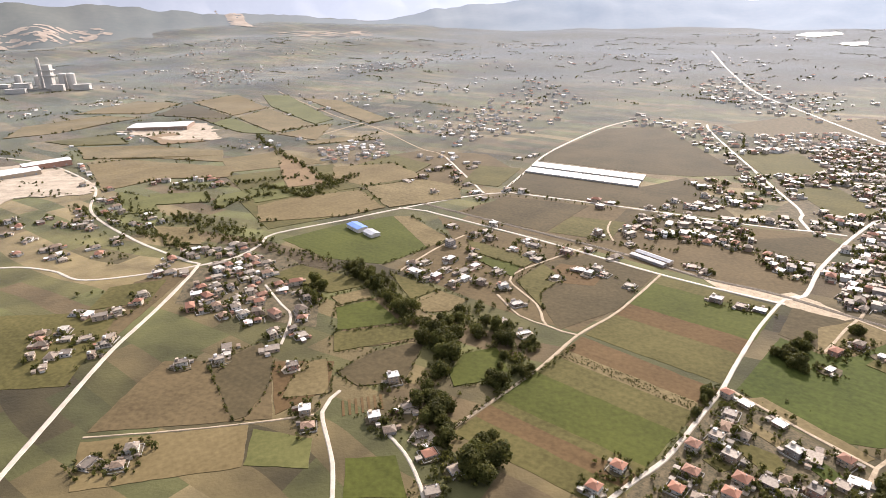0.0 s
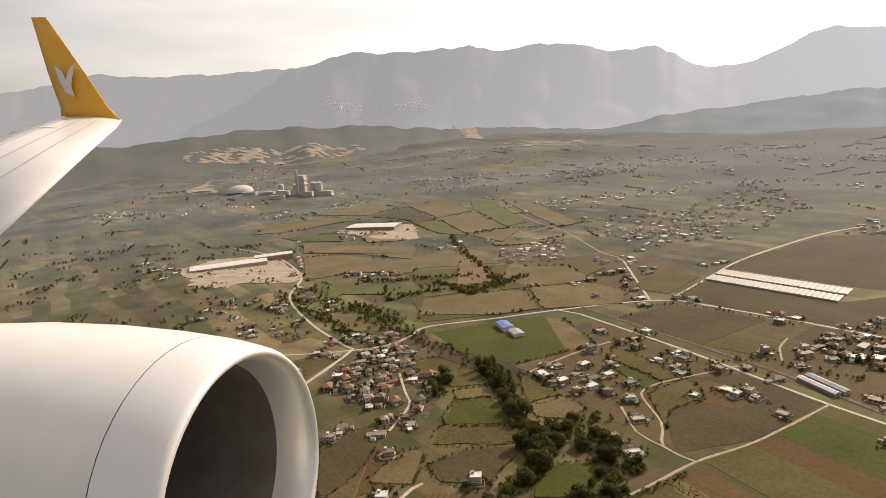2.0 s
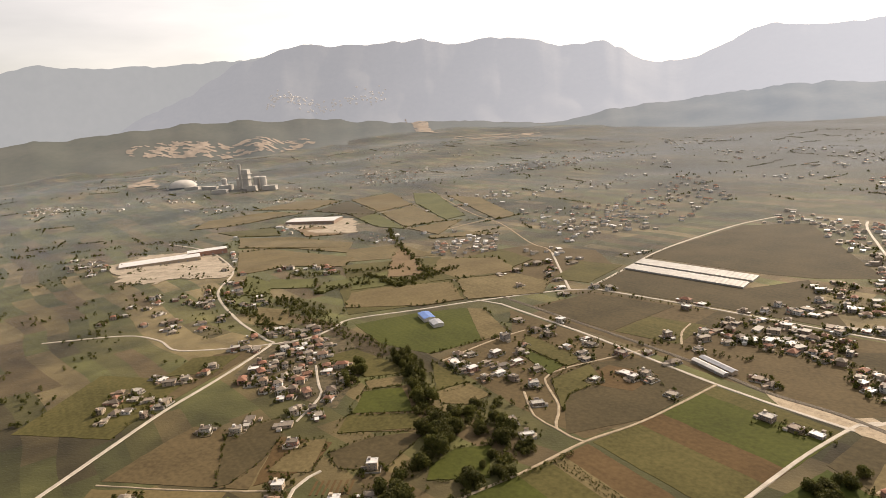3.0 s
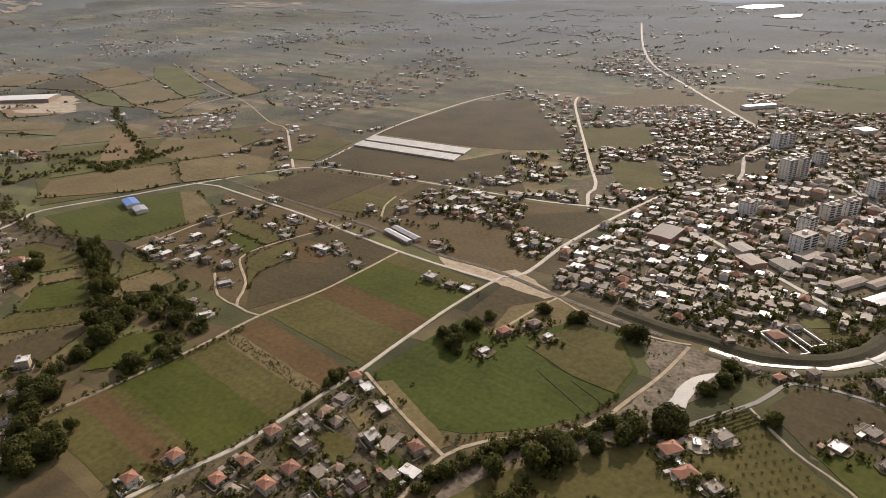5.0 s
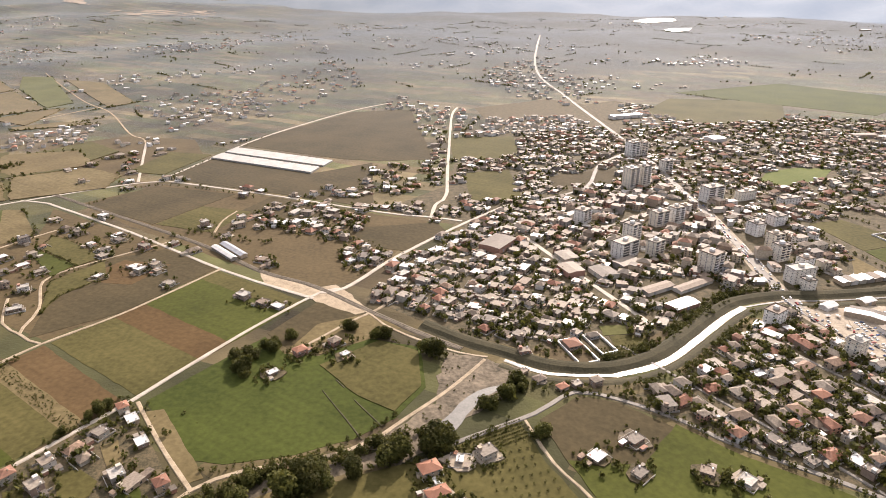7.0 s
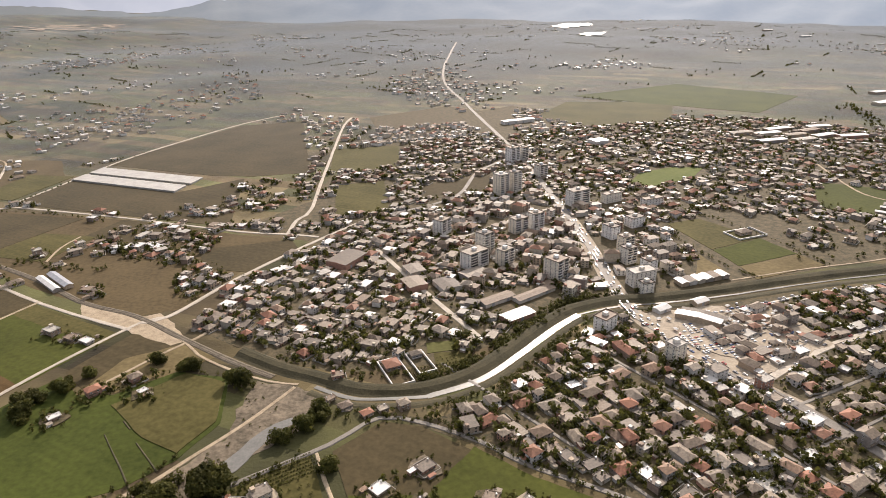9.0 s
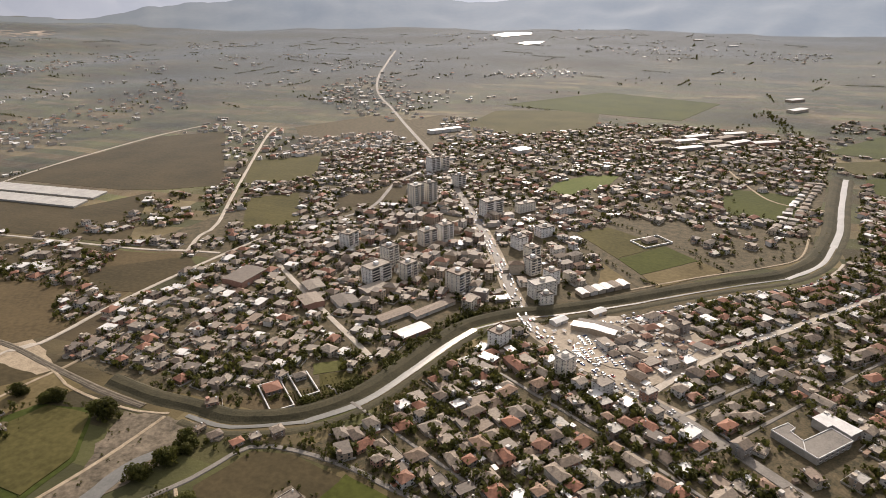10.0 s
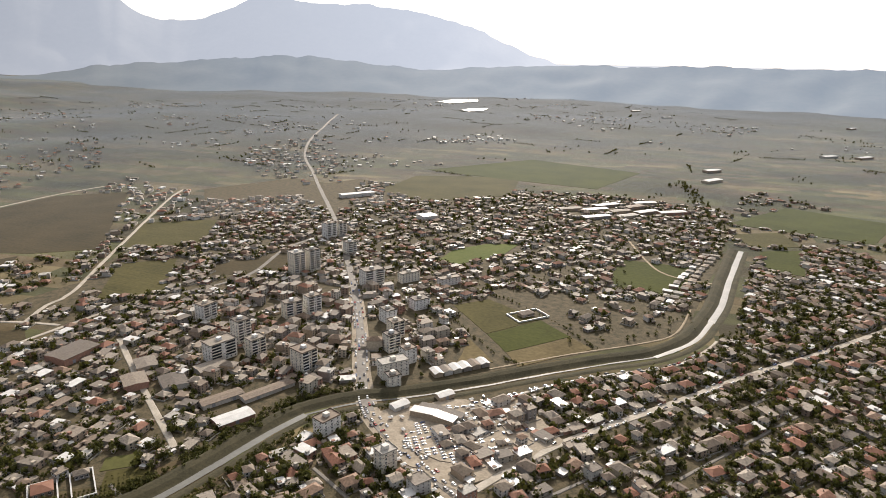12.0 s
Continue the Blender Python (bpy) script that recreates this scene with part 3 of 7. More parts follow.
quarry([(-1541, 2049), (-1482, 2105), (-1257, 1826), (-1330, 1778)], "bare orange earth beside the cement works", gap=-0.1)


def far_village():
    """Houses high on the mountain side, stepping up the slope, paled by emitted haze."""
    b = Build()
    for k in range(120):
        u = R.random()
        x = -1800 + 690 * u + R.gauss(0, 22)
        y = 3715 + 240 * u + R.gauss(0, 26) + max(0, u - 0.5) * R.uniform(0, 190)
        z, t = surface(x, y), R.uniform(0, 1.5)
        w, d, h = R.uniform(4, 8), R.uniform(4, 6), R.uniform(3, 6)
        b.box(-w, -d, -8, w, d, h, 0, t, (x, y, z))
        b.hip(2 * w, 2 * d, h, 2.5, 0.8, 0, t, (x, y, z))
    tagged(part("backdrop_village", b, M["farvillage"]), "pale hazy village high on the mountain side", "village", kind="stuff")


far_village()

# ---------------------------------------------------------------- roads, railway, canal, river
LINES = {}


def road(name, pts, width, mat, label, height=0.35):
    w = width * (0.3 if mat != "asphalt" or width < 3 else 0.36)
    LINES[name + str(len(LINES))] = (pts, w)
    if mat != "asphalt" and name == "road":
        w *= 0.8
    ob = part(name, ribbon(pts, [(-w - 0.35, -0.1), (-w, height), (-w * 0.3, height + 0.03), (w * 0.3, height + 0.03), (w, height), (w + 0.35, -0.1)], 8, 0.35), M[mat])
    return tagged(ob, label, "road", kind="structure")


PALE = "pale dusty country road between fields"
road("road", [(-173, 505), (-144, 522), (-129, 552), (-122, 576), (-58, 607), (-10, 632), (73, 668), (113, 674), (130, 667), (217, 610), (321, 535), (362, 513), (386, 498)], 5.5, "road", PALE)
road("road", [(115, 688), (154, 762), (209, 863), (323, 1004), (398, 1064)], 6, "road", "pale straight road running off between fields")
road("road", [(-4, 638), (8, 632), (22, 624), (33, 614), (118, 527), (199, 436), (260, 379)], 5, "road", "pale road beside the railway line")
road("road", [(197, 440), (144, 383), (108, 354), (73, 316), (20, 268)], 3.5, "dirt", "narrow pale farm track between fields")
road("road", [(280, 389), (265, 387), (226, 350), (186, 305), (171, 287), (142, 258), (117, 234), (90, 216), (40, 180)], 4.5, "road", "pale gravel road to the crossroads")
road("road", [(265, 387), (281, 390), (322, 435), (380, 487), (432, 528)], 6, "road", "dusty town road to the crossroads")
road("road", [(362, 511), (372, 545), (387, 570), (411, 676), (470, 930), (494, 1000)], 6, "road", "pale straight road through the houses")
road("road", [(174, 285), (193, 246), (209, 217)], 3.5, "dirt", "pale dirt lane beside a field")
road("road", [(185, 190), (196, 204), (209, 218), (228, 225), (256, 226), (281, 232), (301, 246), (325, 264), (350, 287)], 4, "dirt", "winding dirt track along the river")
road("road", [(304, 361), (299, 356), (278, 341), (258, 324), (247, 316)], 3.5, "dirt", "short dirt lane to a farmstead")
road("avenue", [(1010, 2080), (763, 1406), (697, 1049), (652, 745), (630, 622), (606, 505)], 7, "asphalt", "straight grey road leaving the town", 0.3)
road("avenue", [(630, 622), (606, 505), (584, 412), (563, 337), (556, 297), (560, 265), (568, 228), (580, 190), (592, 120)], 8, "asphalt", "busy grey main avenue through the town", 0.35)
road("pavement", [(603, 490), (584, 412), (563, 337), (556, 297), (560, 265), (568, 228), (580, 190)], 19, "yard", "dusty pavement and parking strips along the avenue", 0.15)
road("road", [(1000, 275), (940, 267), (856, 258), (787, 253), (725, 245), (664, 238), (625, 232), (580, 218)], 9, "road", "pale dusty town road lined with cars")
road("road", [(319, 224), (361, 237), (386, 249), (406, 238), (426, 218), (440, 198), (470, 167), (510, 120)], 3.2, "asphalt", "grey lane beside a ditch")
road("road", [(355, 233), (358, 203), (366, 179), (372, 140)], 2.6, "dirt", "narrow path along an orchard")
road("road", [(426, 457), (440, 382), (456, 305)], 7, "road", "pale town street between sheds")
road("road", [(-600, 960), (-475, 890), (-372, 779), (-329, 671), (-250, 577), (-183, 516), (-173, 503), (-180, 428), (-189, 370), (-192, 315), (-195, 240)], 5.5, "road", "pale village road climbing past houses")
road("road", [(-173, 507), (-194, 498), (-256, 487), (-294, 511), (-342, 523), (-420, 500)], 4.5, "road", "pale curving village lane")
road("road", [(-109, 459), (-92, 425), (-81, 403), (-82, 364)], 3.2, "road", "narrow pale village street")
road("road", [(-40, 308), (-48, 289), (-39, 247), (-36, 200)], 3.5, "road", "pale lane to a white house")
road("road", [(-14, 268), (-5, 252), (2, 228), (5, 200)], 3, "road", "pale driveway to houses")
road("road", [(108, 354), (91, 369), (91, 400), (79, 443), (90, 460), (105, 471), (150, 500)], 3.2, "dirt", "curving farm track round houses")
road("road", [(91, 369), (76, 385), (66, 420)], 2.8, "dirt", "farm track to sheds")
road("road", [(-5, 473), (28, 519), (55, 547)], 3.2, "dirt", "pale track to a farmyard")
road("road", [(183, 514), (187, 543), (197, 565)], 3, "dirt", "pale track to houses")
road("road", [(-270, 1516), (-113, 1204), (-37, 1078), (27, 918), (52, 880), (62, 850)], 4, "dirt", "distant pale road between fields")
road("road", [(-150, 1005), (-79, 1110), (-48, 1140)], 4, "dirt", "distant pale track")
road("road", [(62, 850), (90, 676)], 5, "road", "short pale road to a farm")
road("road", [(516, 262), (545, 175), (560, 120)], 2.6, "asphalt", "narrow street between houses")
road("road", [(428, 285), (472, 182), (490, 130)], 2.6, "asphalt", "narrow street between walled gardens")
road("road", [(577, 196), (690, 214), (790, 230)], 2.6, "asphalt", "residential street lined with walls")
road("road", [(560, 168), (776, 207)], 2.6, "asphalt", "residential street past the school")
road("road", [(905, 395), (885, 440), (930, 540)], 4.5, "dirt", "pale lane beside canal sheds")
road("road", [(432, 528), (520, 560), (575, 640), (640, 690)], 5, "asphalt", "grey town street to tower blocks")
road("road", [(500, 460), (540, 480), (606, 505)], 5, "road", "pale side street between apartment blocks")

road("road", [(272, 384), (293, 353), (301, 336), (317, 316), (337, 297), (352, 289)], 3.2, "dirt", "pale track beside the railway embankment")
# railway
RAIL = [(-60, 733), (60, 610), (177, 489), (224, 430), (261, 397), (292, 357), (319, 323), (340, 300)]
LINES["rail"] = (RAIL, 4)
tagged(part("railway_bed", ribbon(RAIL, [(-2.6, -0.1), (-1.6, 0.45), (1.6, 0.45), (2.6, -0.1)], 8, 0.2), M["ballast"]), "stony brown railway bed across the plain", "railway", kind="structure")
for s in (-0.75, 0.75):
    tagged(part("rail", ribbon(RAIL, [(s - 0.06, 0.44), (s - 0.06, 0.6), (s + 0.06, 0.6), (s + 0.06, 0.44)], 8), M["steel"]), "rusty steel rail on a stony bed", "rail", kind="structure")

CANAL = [(360, 284), (379, 267), (412, 258), (443, 264), (474, 282), (502, 300), (523, 311), (551, 313), (580, 308), (625, 304), (658, 303), (711, 300), (753, 296), (795, 305), (834, 327), (870, 351), (922, 392), (983, 439), (1015, 463)]
LINES["canal"] = (CANAL, 13)
for pts, w, mat in ((CANAL[:3], 1.3, "water"), (CANAL[2:5], 2.0, "water"), (CANAL[4:7], 2.2, "water"), (CANAL[6:13], 0.8, "shallows"), (CANAL[12:15], 1.7, "silt"), (CANAL[14:], 2.6, "silt")):
    tagged(part("canal_water", ribbon(pts, [(-w, 0.25), (0, 0.3), (w, 0.25)], 6, 0.5), M[mat]), "pale shining water in a curving canal", "water", kind="structure")
tagged(part("canal_bank", ribbon([(318, 326), (340, 301)] + CANAL, [(1.2, -0.3), (3.4, 0.4), (6.0, 1.8), (9.0, 2.4), (10.5, 2.4), (13.5, -0.1)], 6, 0.5), M["bank"]), "dark grassy canal embankment", "embankment", kind="structure")
tagged(part("canal_bank", ribbon(CANAL, [(-8.0, -0.1), (-6.0, 0.4), (-4.2, 0.35), (-1.2, -0.3)], 6, 0.3), M["bank"]), "low grassy canal embankment", "embankment", kind="structure")
road("road", [(642, 322), (700, 321), (760, 317), (795, 322), (840, 354)], 2.6, "dirt", "pale path along the canal embankment", 0.4)
road("road", [(575, 292), (623, 286), (670, 289), (711, 287), (753, 281), (790, 290), (812, 300)], 3.6, "road", "pale canal road lined with parked cars", 0.4)
RIVER = [(362, 278), (351, 262), (338, 256), (328, 249), (318, 238), (306, 229), (289, 222), (262, 217), (240, 214), (222, 207), (205, 192), (190, 170)]
LINES["river"] = (RIVER, 2.5)
tagged(part("river_bed", ribbon(RIVER[:7], [(-11, -0.05), (-5, 0.09), (0, 0.1), (5, 0.1), (9, -0.05)], 6, 5.0), M["gravel"]), "brown gravel river bed", "riverbed", kind="structure")

tagged(part("river_bed", ribbon(RIVER[5:], [(-5, -0.05), (-2, 0.09), (2, 0.1), (5, -0.05)], 6, 2.0), M["gravel"]), "narrow stony river bed under trees", "riverbed", kind="structure")

# ---------------------------------------------------------------- fields
FIELDS, LIFTS = [], []


def field(pts, mat, label, lift=0.05, solid=True, ragged=0.8, z=None):
    if solid:
        FIELDS.append(pts)
    LIFTS.append(lift)
    lift = lift + 0.004 * len(LIFTS) if z is None else z
    b = Build()
    ring = []
    for (x0, y0), (x1, y1) in zip(pts, pts[1:] + pts[:1]):
        n = max(2, int(math.hypot(x1 - x0, y1 - y0) / 5))
        for k in range(n):
            u = k / n
            x, y = x0 + (x1 - x0) * u, y0 + (y1 - y0) * u
            ring.append((x + ragged * noise.noise((x / 9, y / 9, 3)), y + ragged * noise.noise((x / 9, y / 9, 7))))
    tris = geometry.tessellate_polygon([[Vector((x, y, 0)) for x, y in ring]])
    n = len(ring)
    b.add([(x, y, ground_z(x, y) + lift) for x, y in ring] + [(x, y, ground_z(x, y) - 0.2) for x, y in ring],
          [list(t) for t in tris] + [[i, (i + 1) % n, n + (i + 1) % n, n + i] for i in range(n)])
    ob = part("field", b, M[mat])
    bm = bmesh.new()
    bm.from_mesh(ob.data)
    bmesh.ops.recalc_face_normals(bm, faces=bm.faces)
    if sum(f.normal.z for f in bm.faces) < 0:
        bmesh.ops.reverse_faces(bm, faces=bm.faces)
    bm.to_mesh(ob.data)
    bm.free()
    return tagged(ob, label, "field", kind="structure")


def strip_fields(a, b, c, d, cuts):
    """Strips across the quad a-b-c-d, cut along a-b and d-c at the given shares."""
    mix = lambda p, q, u: (p[0] + (q[0] - p[0]) * u, p[1] + (q[1] - p[1]) * u)
    for (u0, mat, label), (u1, *_r) in zip(cuts, cuts[1:]):
        field([mix(a, b, u0), mix(a, b, u1), mix(d, c, u1), mix(d, c, u0)], mat, label)


# town yards: beaten earth, gardens and rubble between the houses
TOWN = []
TOWN += [
    ([(292, 372), (384, 484), (366, 508), (322, 540), (395, 600), (420, 680), (500, 700), (520, 990), (660, 1040), (700, 980), (760, 1000), (900, 800), (1100, 720), (1150, 600), (985, 460), (880, 380), (800, 318), (640, 318), (522, 328), (474, 300), (430, 285), (375, 292), (340, 318)], 0.03),
    ([(388, 252), (412, 240), (440, 248), (500, 282), (555, 300), (760, 285), (850, 310), (990, 430), (1120, 440), (1120, 130), (900, 20), (640, 20), (520, 110), (470, 170), (440, 200)], 0.03)]
TOWN += [
    ([(172, 281), (205, 214), (190, 195), (100, 150), (60, 160), (92, 214)], 0.03),
    ([(-175, 495), (-110, 530), (-66, 470), (-62, 385), (-100, 400), (-170, 435)], 0.03)]
for pts, lift in TOWN:
    field(pts, "townground", "trampled yards and gardens between houses", lift, False).name = "ground_yards"

# brown fallow land round the scattered houses
field([(52, 616), (118, 662), (217, 604), (318, 530), (358, 505), (322, 442), (287, 398), (262, 396), (205, 446), (120, 536)], "fallow", "brown fallow land between two roads", 0.0, False, 1.5)
field([(34, 606), (118, 524), (194, 440), (144, 388), (108, 358), (60, 400), (-8, 480), (20, 520), (44, 540)], "fallow", "brown fallow land beside a farm track", 0.0, False, 1.5)
field([(-40, 760), (20, 720), (90, 700), (140, 775), (120, 860), (30, 900), (-60, 860)], "fallow", "brown fallow land beyond the junction", 0.0, False, 2.0)
field([(501, 611), (585, 619), (558, 569), (496, 573)], "darksoil", "dark open ground among town houses", 0.06)
# between the farm track and the gravel road
strip_fields((110, 352), (20, 264), (80, 205), (168, 286), [
    (0.0, "brown", "brown ploughed strip field"), (0.16, "tan", "weedy stubble strip field"), (0.24, "olive", "olive-green pasture strip"), (0.42, "green", "smooth green crop field"),
    (0.70, "olive", "olive pasture strip"), (0.76, "brown", "rust-brown ploughed strip"), (0.86, "olive", "dull green pasture strip"), (1.0, "", "")])
strip_fields((195, 436), (113, 354), (172, 291), (255, 376), [
    (0.0, "olive", "olive-green field edge by a road"), (0.13, "green", "deep green crop field"), (0.50, "darkrust", "dark rust-brown ploughed strip"), (0.68, "olive", "dull olive pasture strip"), (1.0, "", "")])
field([(178, 285), (232, 336), (243, 316), (262, 309), (290, 322), (318, 306), (314, 268), (296, 247), (275, 236), (250, 231), (220, 231), (200, 238)], "lush", "bright green meadow inside a river bend")
field([(178, 276), (188, 276), (213, 224), (206, 222)], "tan", "narrow tan stubble strip", 0.09)
field([(243, 315), (262, 345), (296, 352), (310, 330), (292, 322), (262, 310)], "tan", "small tan plot beside a farmstead", 0.07)
field([(233, 340), (268, 380), (296, 356), (262, 328), (246, 318)], "darksoil", "brown bare plot by the crossroads")
field([(97, 362), (95, 400), (83, 440), (108, 472), (150, 486), (193, 441), (144, 385)], "darksoil", "dark bare field round which a track curves")
field([(100, 440), (125, 470), (160, 455), (140, 425)], "brown", "small brown dug plot beside a track", 0.09)
field([(-68, 509), (-18, 488), (20, 520), (41, 540), (8, 608), (-12, 612), (-61, 594), (-112, 560)], "green", "green field round a blue-roofed shed")
field([(-10, 612), (8, 608), (41, 540), (20, 520)], "tan", "tan stubble beside a green field", 0.09)
field([(294, 501), (364, 500), (369, 476), (329, 444), (298, 463)], "darksoil", "brown tilled field between houses and a road")
field([(118, 690), (158, 765), (265, 672), (330, 700), (316, 548), (217, 617), (135, 672)], "darksoil", "wide dark ploughed field round a greenhouse")
field([(180, 815), (215, 868), (330, 1000), (420, 1000), (400, 700), (340, 705), (296, 725)], "darksoil", "dark ploughed plain behind the greenhouse")
field([(405, 540), (420, 640), (470, 640), (455, 545)], "olive", "green plot beside a town road")
field([(420, 690), (440, 800), (520, 790), (500, 690)], "olive", "green grass plot in the town")
field([(200, 565), (225, 600), (300, 545), (270, 515), (235, 530)], "darksoil", "dark brown plot behind scattered houses")
field([(132, 545), (165, 585), (210, 560), (180, 515)], "olive", "dull green plot")
field([(60, 610), (110, 660), (190, 615), (130, 545)], "darksoil", "dark brown field beside a road")
field([(362, 232), (387, 246), (404, 236), (420, 214), (395, 190), (364, 200)], "darksoil", "brown field beside a ditch")
field([(364, 204), (395, 194), (422, 216), (440, 190), (466, 163), (505, 115), (380, 120), (372, 150)], "green", "green field with scattered houses")
field([(318, 222), (352, 232), (355, 205), (362, 176), (366, 130), (310, 130), (300, 190)], "olive", "orchard ground of dry grass")
field([(200, 190), (235, 206), (300, 216), (310, 190), (300, 140), (215, 140)], "olive", "grass flat behind riverside trees")
field([(424, 276), (444, 280), (447, 294), (426, 296)], "olive", "orchard ground between the canal and walled gardens", 0.06)
field([(423, 297), (438, 296), (441, 306), (425, 308)], "fresh", "small bright lawn beside an orchard", 0.06)
field([(667, 431), (700, 433), (716, 380), (666, 372)], "olive", "green allotment beside the canal", 0.06)
field([(666, 371), (716, 379), (719, 345), (664, 340)], "green", "deep green allotment beside the canal", 0.06)
field([(664, 339), (719, 344), (722, 322), (660, 318)], "tan", "pale ochre plot beside the canal", 0.06)
field([(876, 484), (923, 440), (850, 372), (815, 430)], "green", "green field among houses")
field([(1034, 456), (1078, 442), (1004, 378), (986, 414)], "green", "green strip field beyond the canal")
field([(1060, 520), (1125, 505), (1090, 452), (1042, 472)], "olive", "dull green strip field beyond the canal")
field([(705, 548), (735, 576), (780, 582), (806, 568), (770, 538), (715, 528)], "bright", "bright yellow-green sports field")
field([(760, 900), (860, 1000), (1020, 930), (930, 800), (800, 800)], "olive", "wide green field beyond the town")
field([(900, 1050), (1150, 1100), (1250, 900), (1080, 800), (980, 930)], "green", "large green field beyond the town")
field([(1100, 560), (1250, 600), (1300, 480), (1180, 430)], "green", "green field at the town's edge")
field([(-151, 352), (-84, 344), (-74, 286), (-168, 284), (-160, 323)], "fallow", "wide brown field beside a road", 0.0)
field([(-168, 276), (-85, 282), (-82, 249), (-157, 240)], "straw", "dry ochre field below a path", 0.0)
field([(-82, 278), (-51, 267), (-50, 245), (-81, 250)], "fresh", "small green field beside a lane", 0.0)
field([(-33, 250), (-9, 250), (-4, 221), (-32, 224)], "green", "square green field beside houses", 0.0)
field([(-48, 412), (-13, 431), (7, 393), (4, 358), (-43, 354)], "fallow", "brown field beside the stream trees", 0.0, False)
field([(-214, 478), (-183, 504), (-176, 489), (-196, 377), (-221, 388)], "fallow", "brown plot along a village road", 0.0, False)
field([(-84, 344), (-46, 340), (-47, 310), (-73, 289)], "brown", "red-brown dug field below the village", 0.0, False)
field([(-290, 429), (-205, 425), (-200, 330), (-280, 330)], "olive", "olive field with scattered farmhouses", 0.0, False)
road("road", [(-168, 280), (-117, 281), (-75, 284), (-52, 287)], 2.0, "dirt", "narrow pale path between fields")
field([(165, 254), (172, 257), (178, 240), (173, 236)], "tan", "small dry tan garden plot between walls", 0.0)
field([(179, 222), (187, 226), (191, 214), (184, 206)], "lush", "small green lawn behind a house", 0.0)
field([(152, 239), (161, 240), (170, 231), (169, 223), (161, 218), (157, 223)], "olive", "overgrown green garden between houses", 0.0)
field([(134, 232), (142, 233), (145, 224), (138, 223)], "olive", "small green garden between houses", 0.0)
# plots round the village and the stream
PLOTS = []
PLOTS += [
    ([(-51, 413), (-24, 422), (-5, 385), (-47, 379)], "green", "small green field beside the stream trees"),
    ([(-56, 431), (-29, 443), (-26, 426), (-48, 417)], "tan", "narrow ochre strip beside houses"),
    ([(-49, 376), (-3, 382), (11, 364), (-47, 351)], "olive", "dry olive field by the stream trees"),
    ([(-44, 327), (-21, 349), (10, 358), (3, 334), (-4, 313), (-30, 311)], "darksoil", "dark tilled field behind a white house"),
    ([(-64, 341), (-51, 343), (-46, 306), (-72, 304), (-70, 318)], "tan", "ochre stubble plot below a village"),
    ([(-121, 341), (-95, 368), (-83, 344), (-81, 316), (-88, 289), (-94, 286)], "darksoil", "brown bare field beside a village road"),
    ([(-109, 477), (-87, 496), (-39, 463), (-33, 447), (-58, 438), (-95, 467)], "olive", "green paddock behind village houses"),
    ([(-13, 471), (23, 434), (3, 418)], "olive", "triangular pasture by the stream"),
    ([(3, 416), (24, 432), (43, 413), (29, 397), (11, 398)], "tan", "dry tan field by the stream trees")]
PLOTS += [
    ([(22, 319), (33, 339), (54, 345), (58, 311), (24, 305)], "green", "green field among tall trees"),
    ([(56, 532), (69, 524), (108, 479), (94, 466), (60, 504)], "olive", "light green strip behind houses"),
    ([(55, 505), (92, 468), (82, 450), (61, 484)], "green", "green strip behind houses"),
    ([(84, 442), (111, 471), (120, 443), (98, 417), (94, 393)], "olive", "light green plot beside a curving track")]
for pts, mat, label in PLOTS:
    field(pts, mat, label, 0.12)
field([(331, 298), (348, 291), (359, 272), (353, 258), (330, 240), (309, 232), (278, 227), (274, 232), (301, 242), (320, 260), (324, 280)], "gravel", "brown eroded gravel flat beside the river", 0, False, 5.0, z=0.17)
field([(220, 435), (261, 395), (275, 396), (282, 384), (294, 357), (286, 352), (258, 378), (229, 409)], "dirt", "dusty widened ground at the crossroads", 0, False, 3.0, z=0.19)
ob = field([(311, 233), (322, 246), (333, 256), (345, 262), (354, 263), (351, 259), (339, 253), (330, 242), (321, 232), (314, 228)], "shallows", "still pale river pool between gravel banks", 0, False, 2.0, z=0.25)
ob.name = "river_pool_water"
tagged(ob, "", "water")
field([(262, 300), (296, 318), (316, 303), (312, 270), (296, 252), (280, 268)], "olive", "dry olive part of the river meadow", 0.1)
tagged(part("ditch", ribbon([(263, 276), (279, 235)], [(-0.5, 0.0), (-0.2, 0.42), (0.2, 0.42), (0.5, 0.0)], 4, 0.3), M["bank"]), "dark weedy ditch across the meadow", "ditch", kind="structure")
tagged(part("ditch", ribbon([(270, 284), (274, 276)], [(-0.5, 0.0), (-0.2, 0.42), (0.2, 0.42), (0.5, 0.0)], 4, 0.3), M["bank"]), "dark weedy ditch across the meadow", "ditch", kind="structure")
tagged(part("ditch", ribbon([(278, 265), (289, 242)], [(-0.5, 0.0), (-0.2, 0.42), (0.2, 0.42), (0.5, 0.0)], 4, 0.3), M["bank"]), "dark weedy ditch across the meadow", "ditch", kind="structure")
field([(-590, 800), (-580, 870), (-489, 900), (-372, 785), (-363, 736), (-430, 735), (-444, 707), (-500, 715)], "yard", "pale beaten yard round a white factory", 0.3, False, 14.0)
field([(-470, 1120), (-463, 1180), (-340, 1180), (-283, 1040), (-363, 1030)], "yard", "bare ochre ground round a warehouse", 0.3, False, 14.0)
field([(625, 336), (651, 368), (649, 330)], "tan", "ochre triangular lot between sheds", 0.06)
field([(-108, 783), (-9, 876), (39, 815), (-3, 737), (-72, 712)], "olive", "wide pale pasture on the plain", 0.5)
field([(-230, 470), (-190, 480), (-190, 440), (-230, 430)], "olive", "green plot beside a lane")
field([(-130, 590), (-20, 640), (20, 720), (-40, 760), (-180, 690)], "olive", "pale green pasture beyond the road")
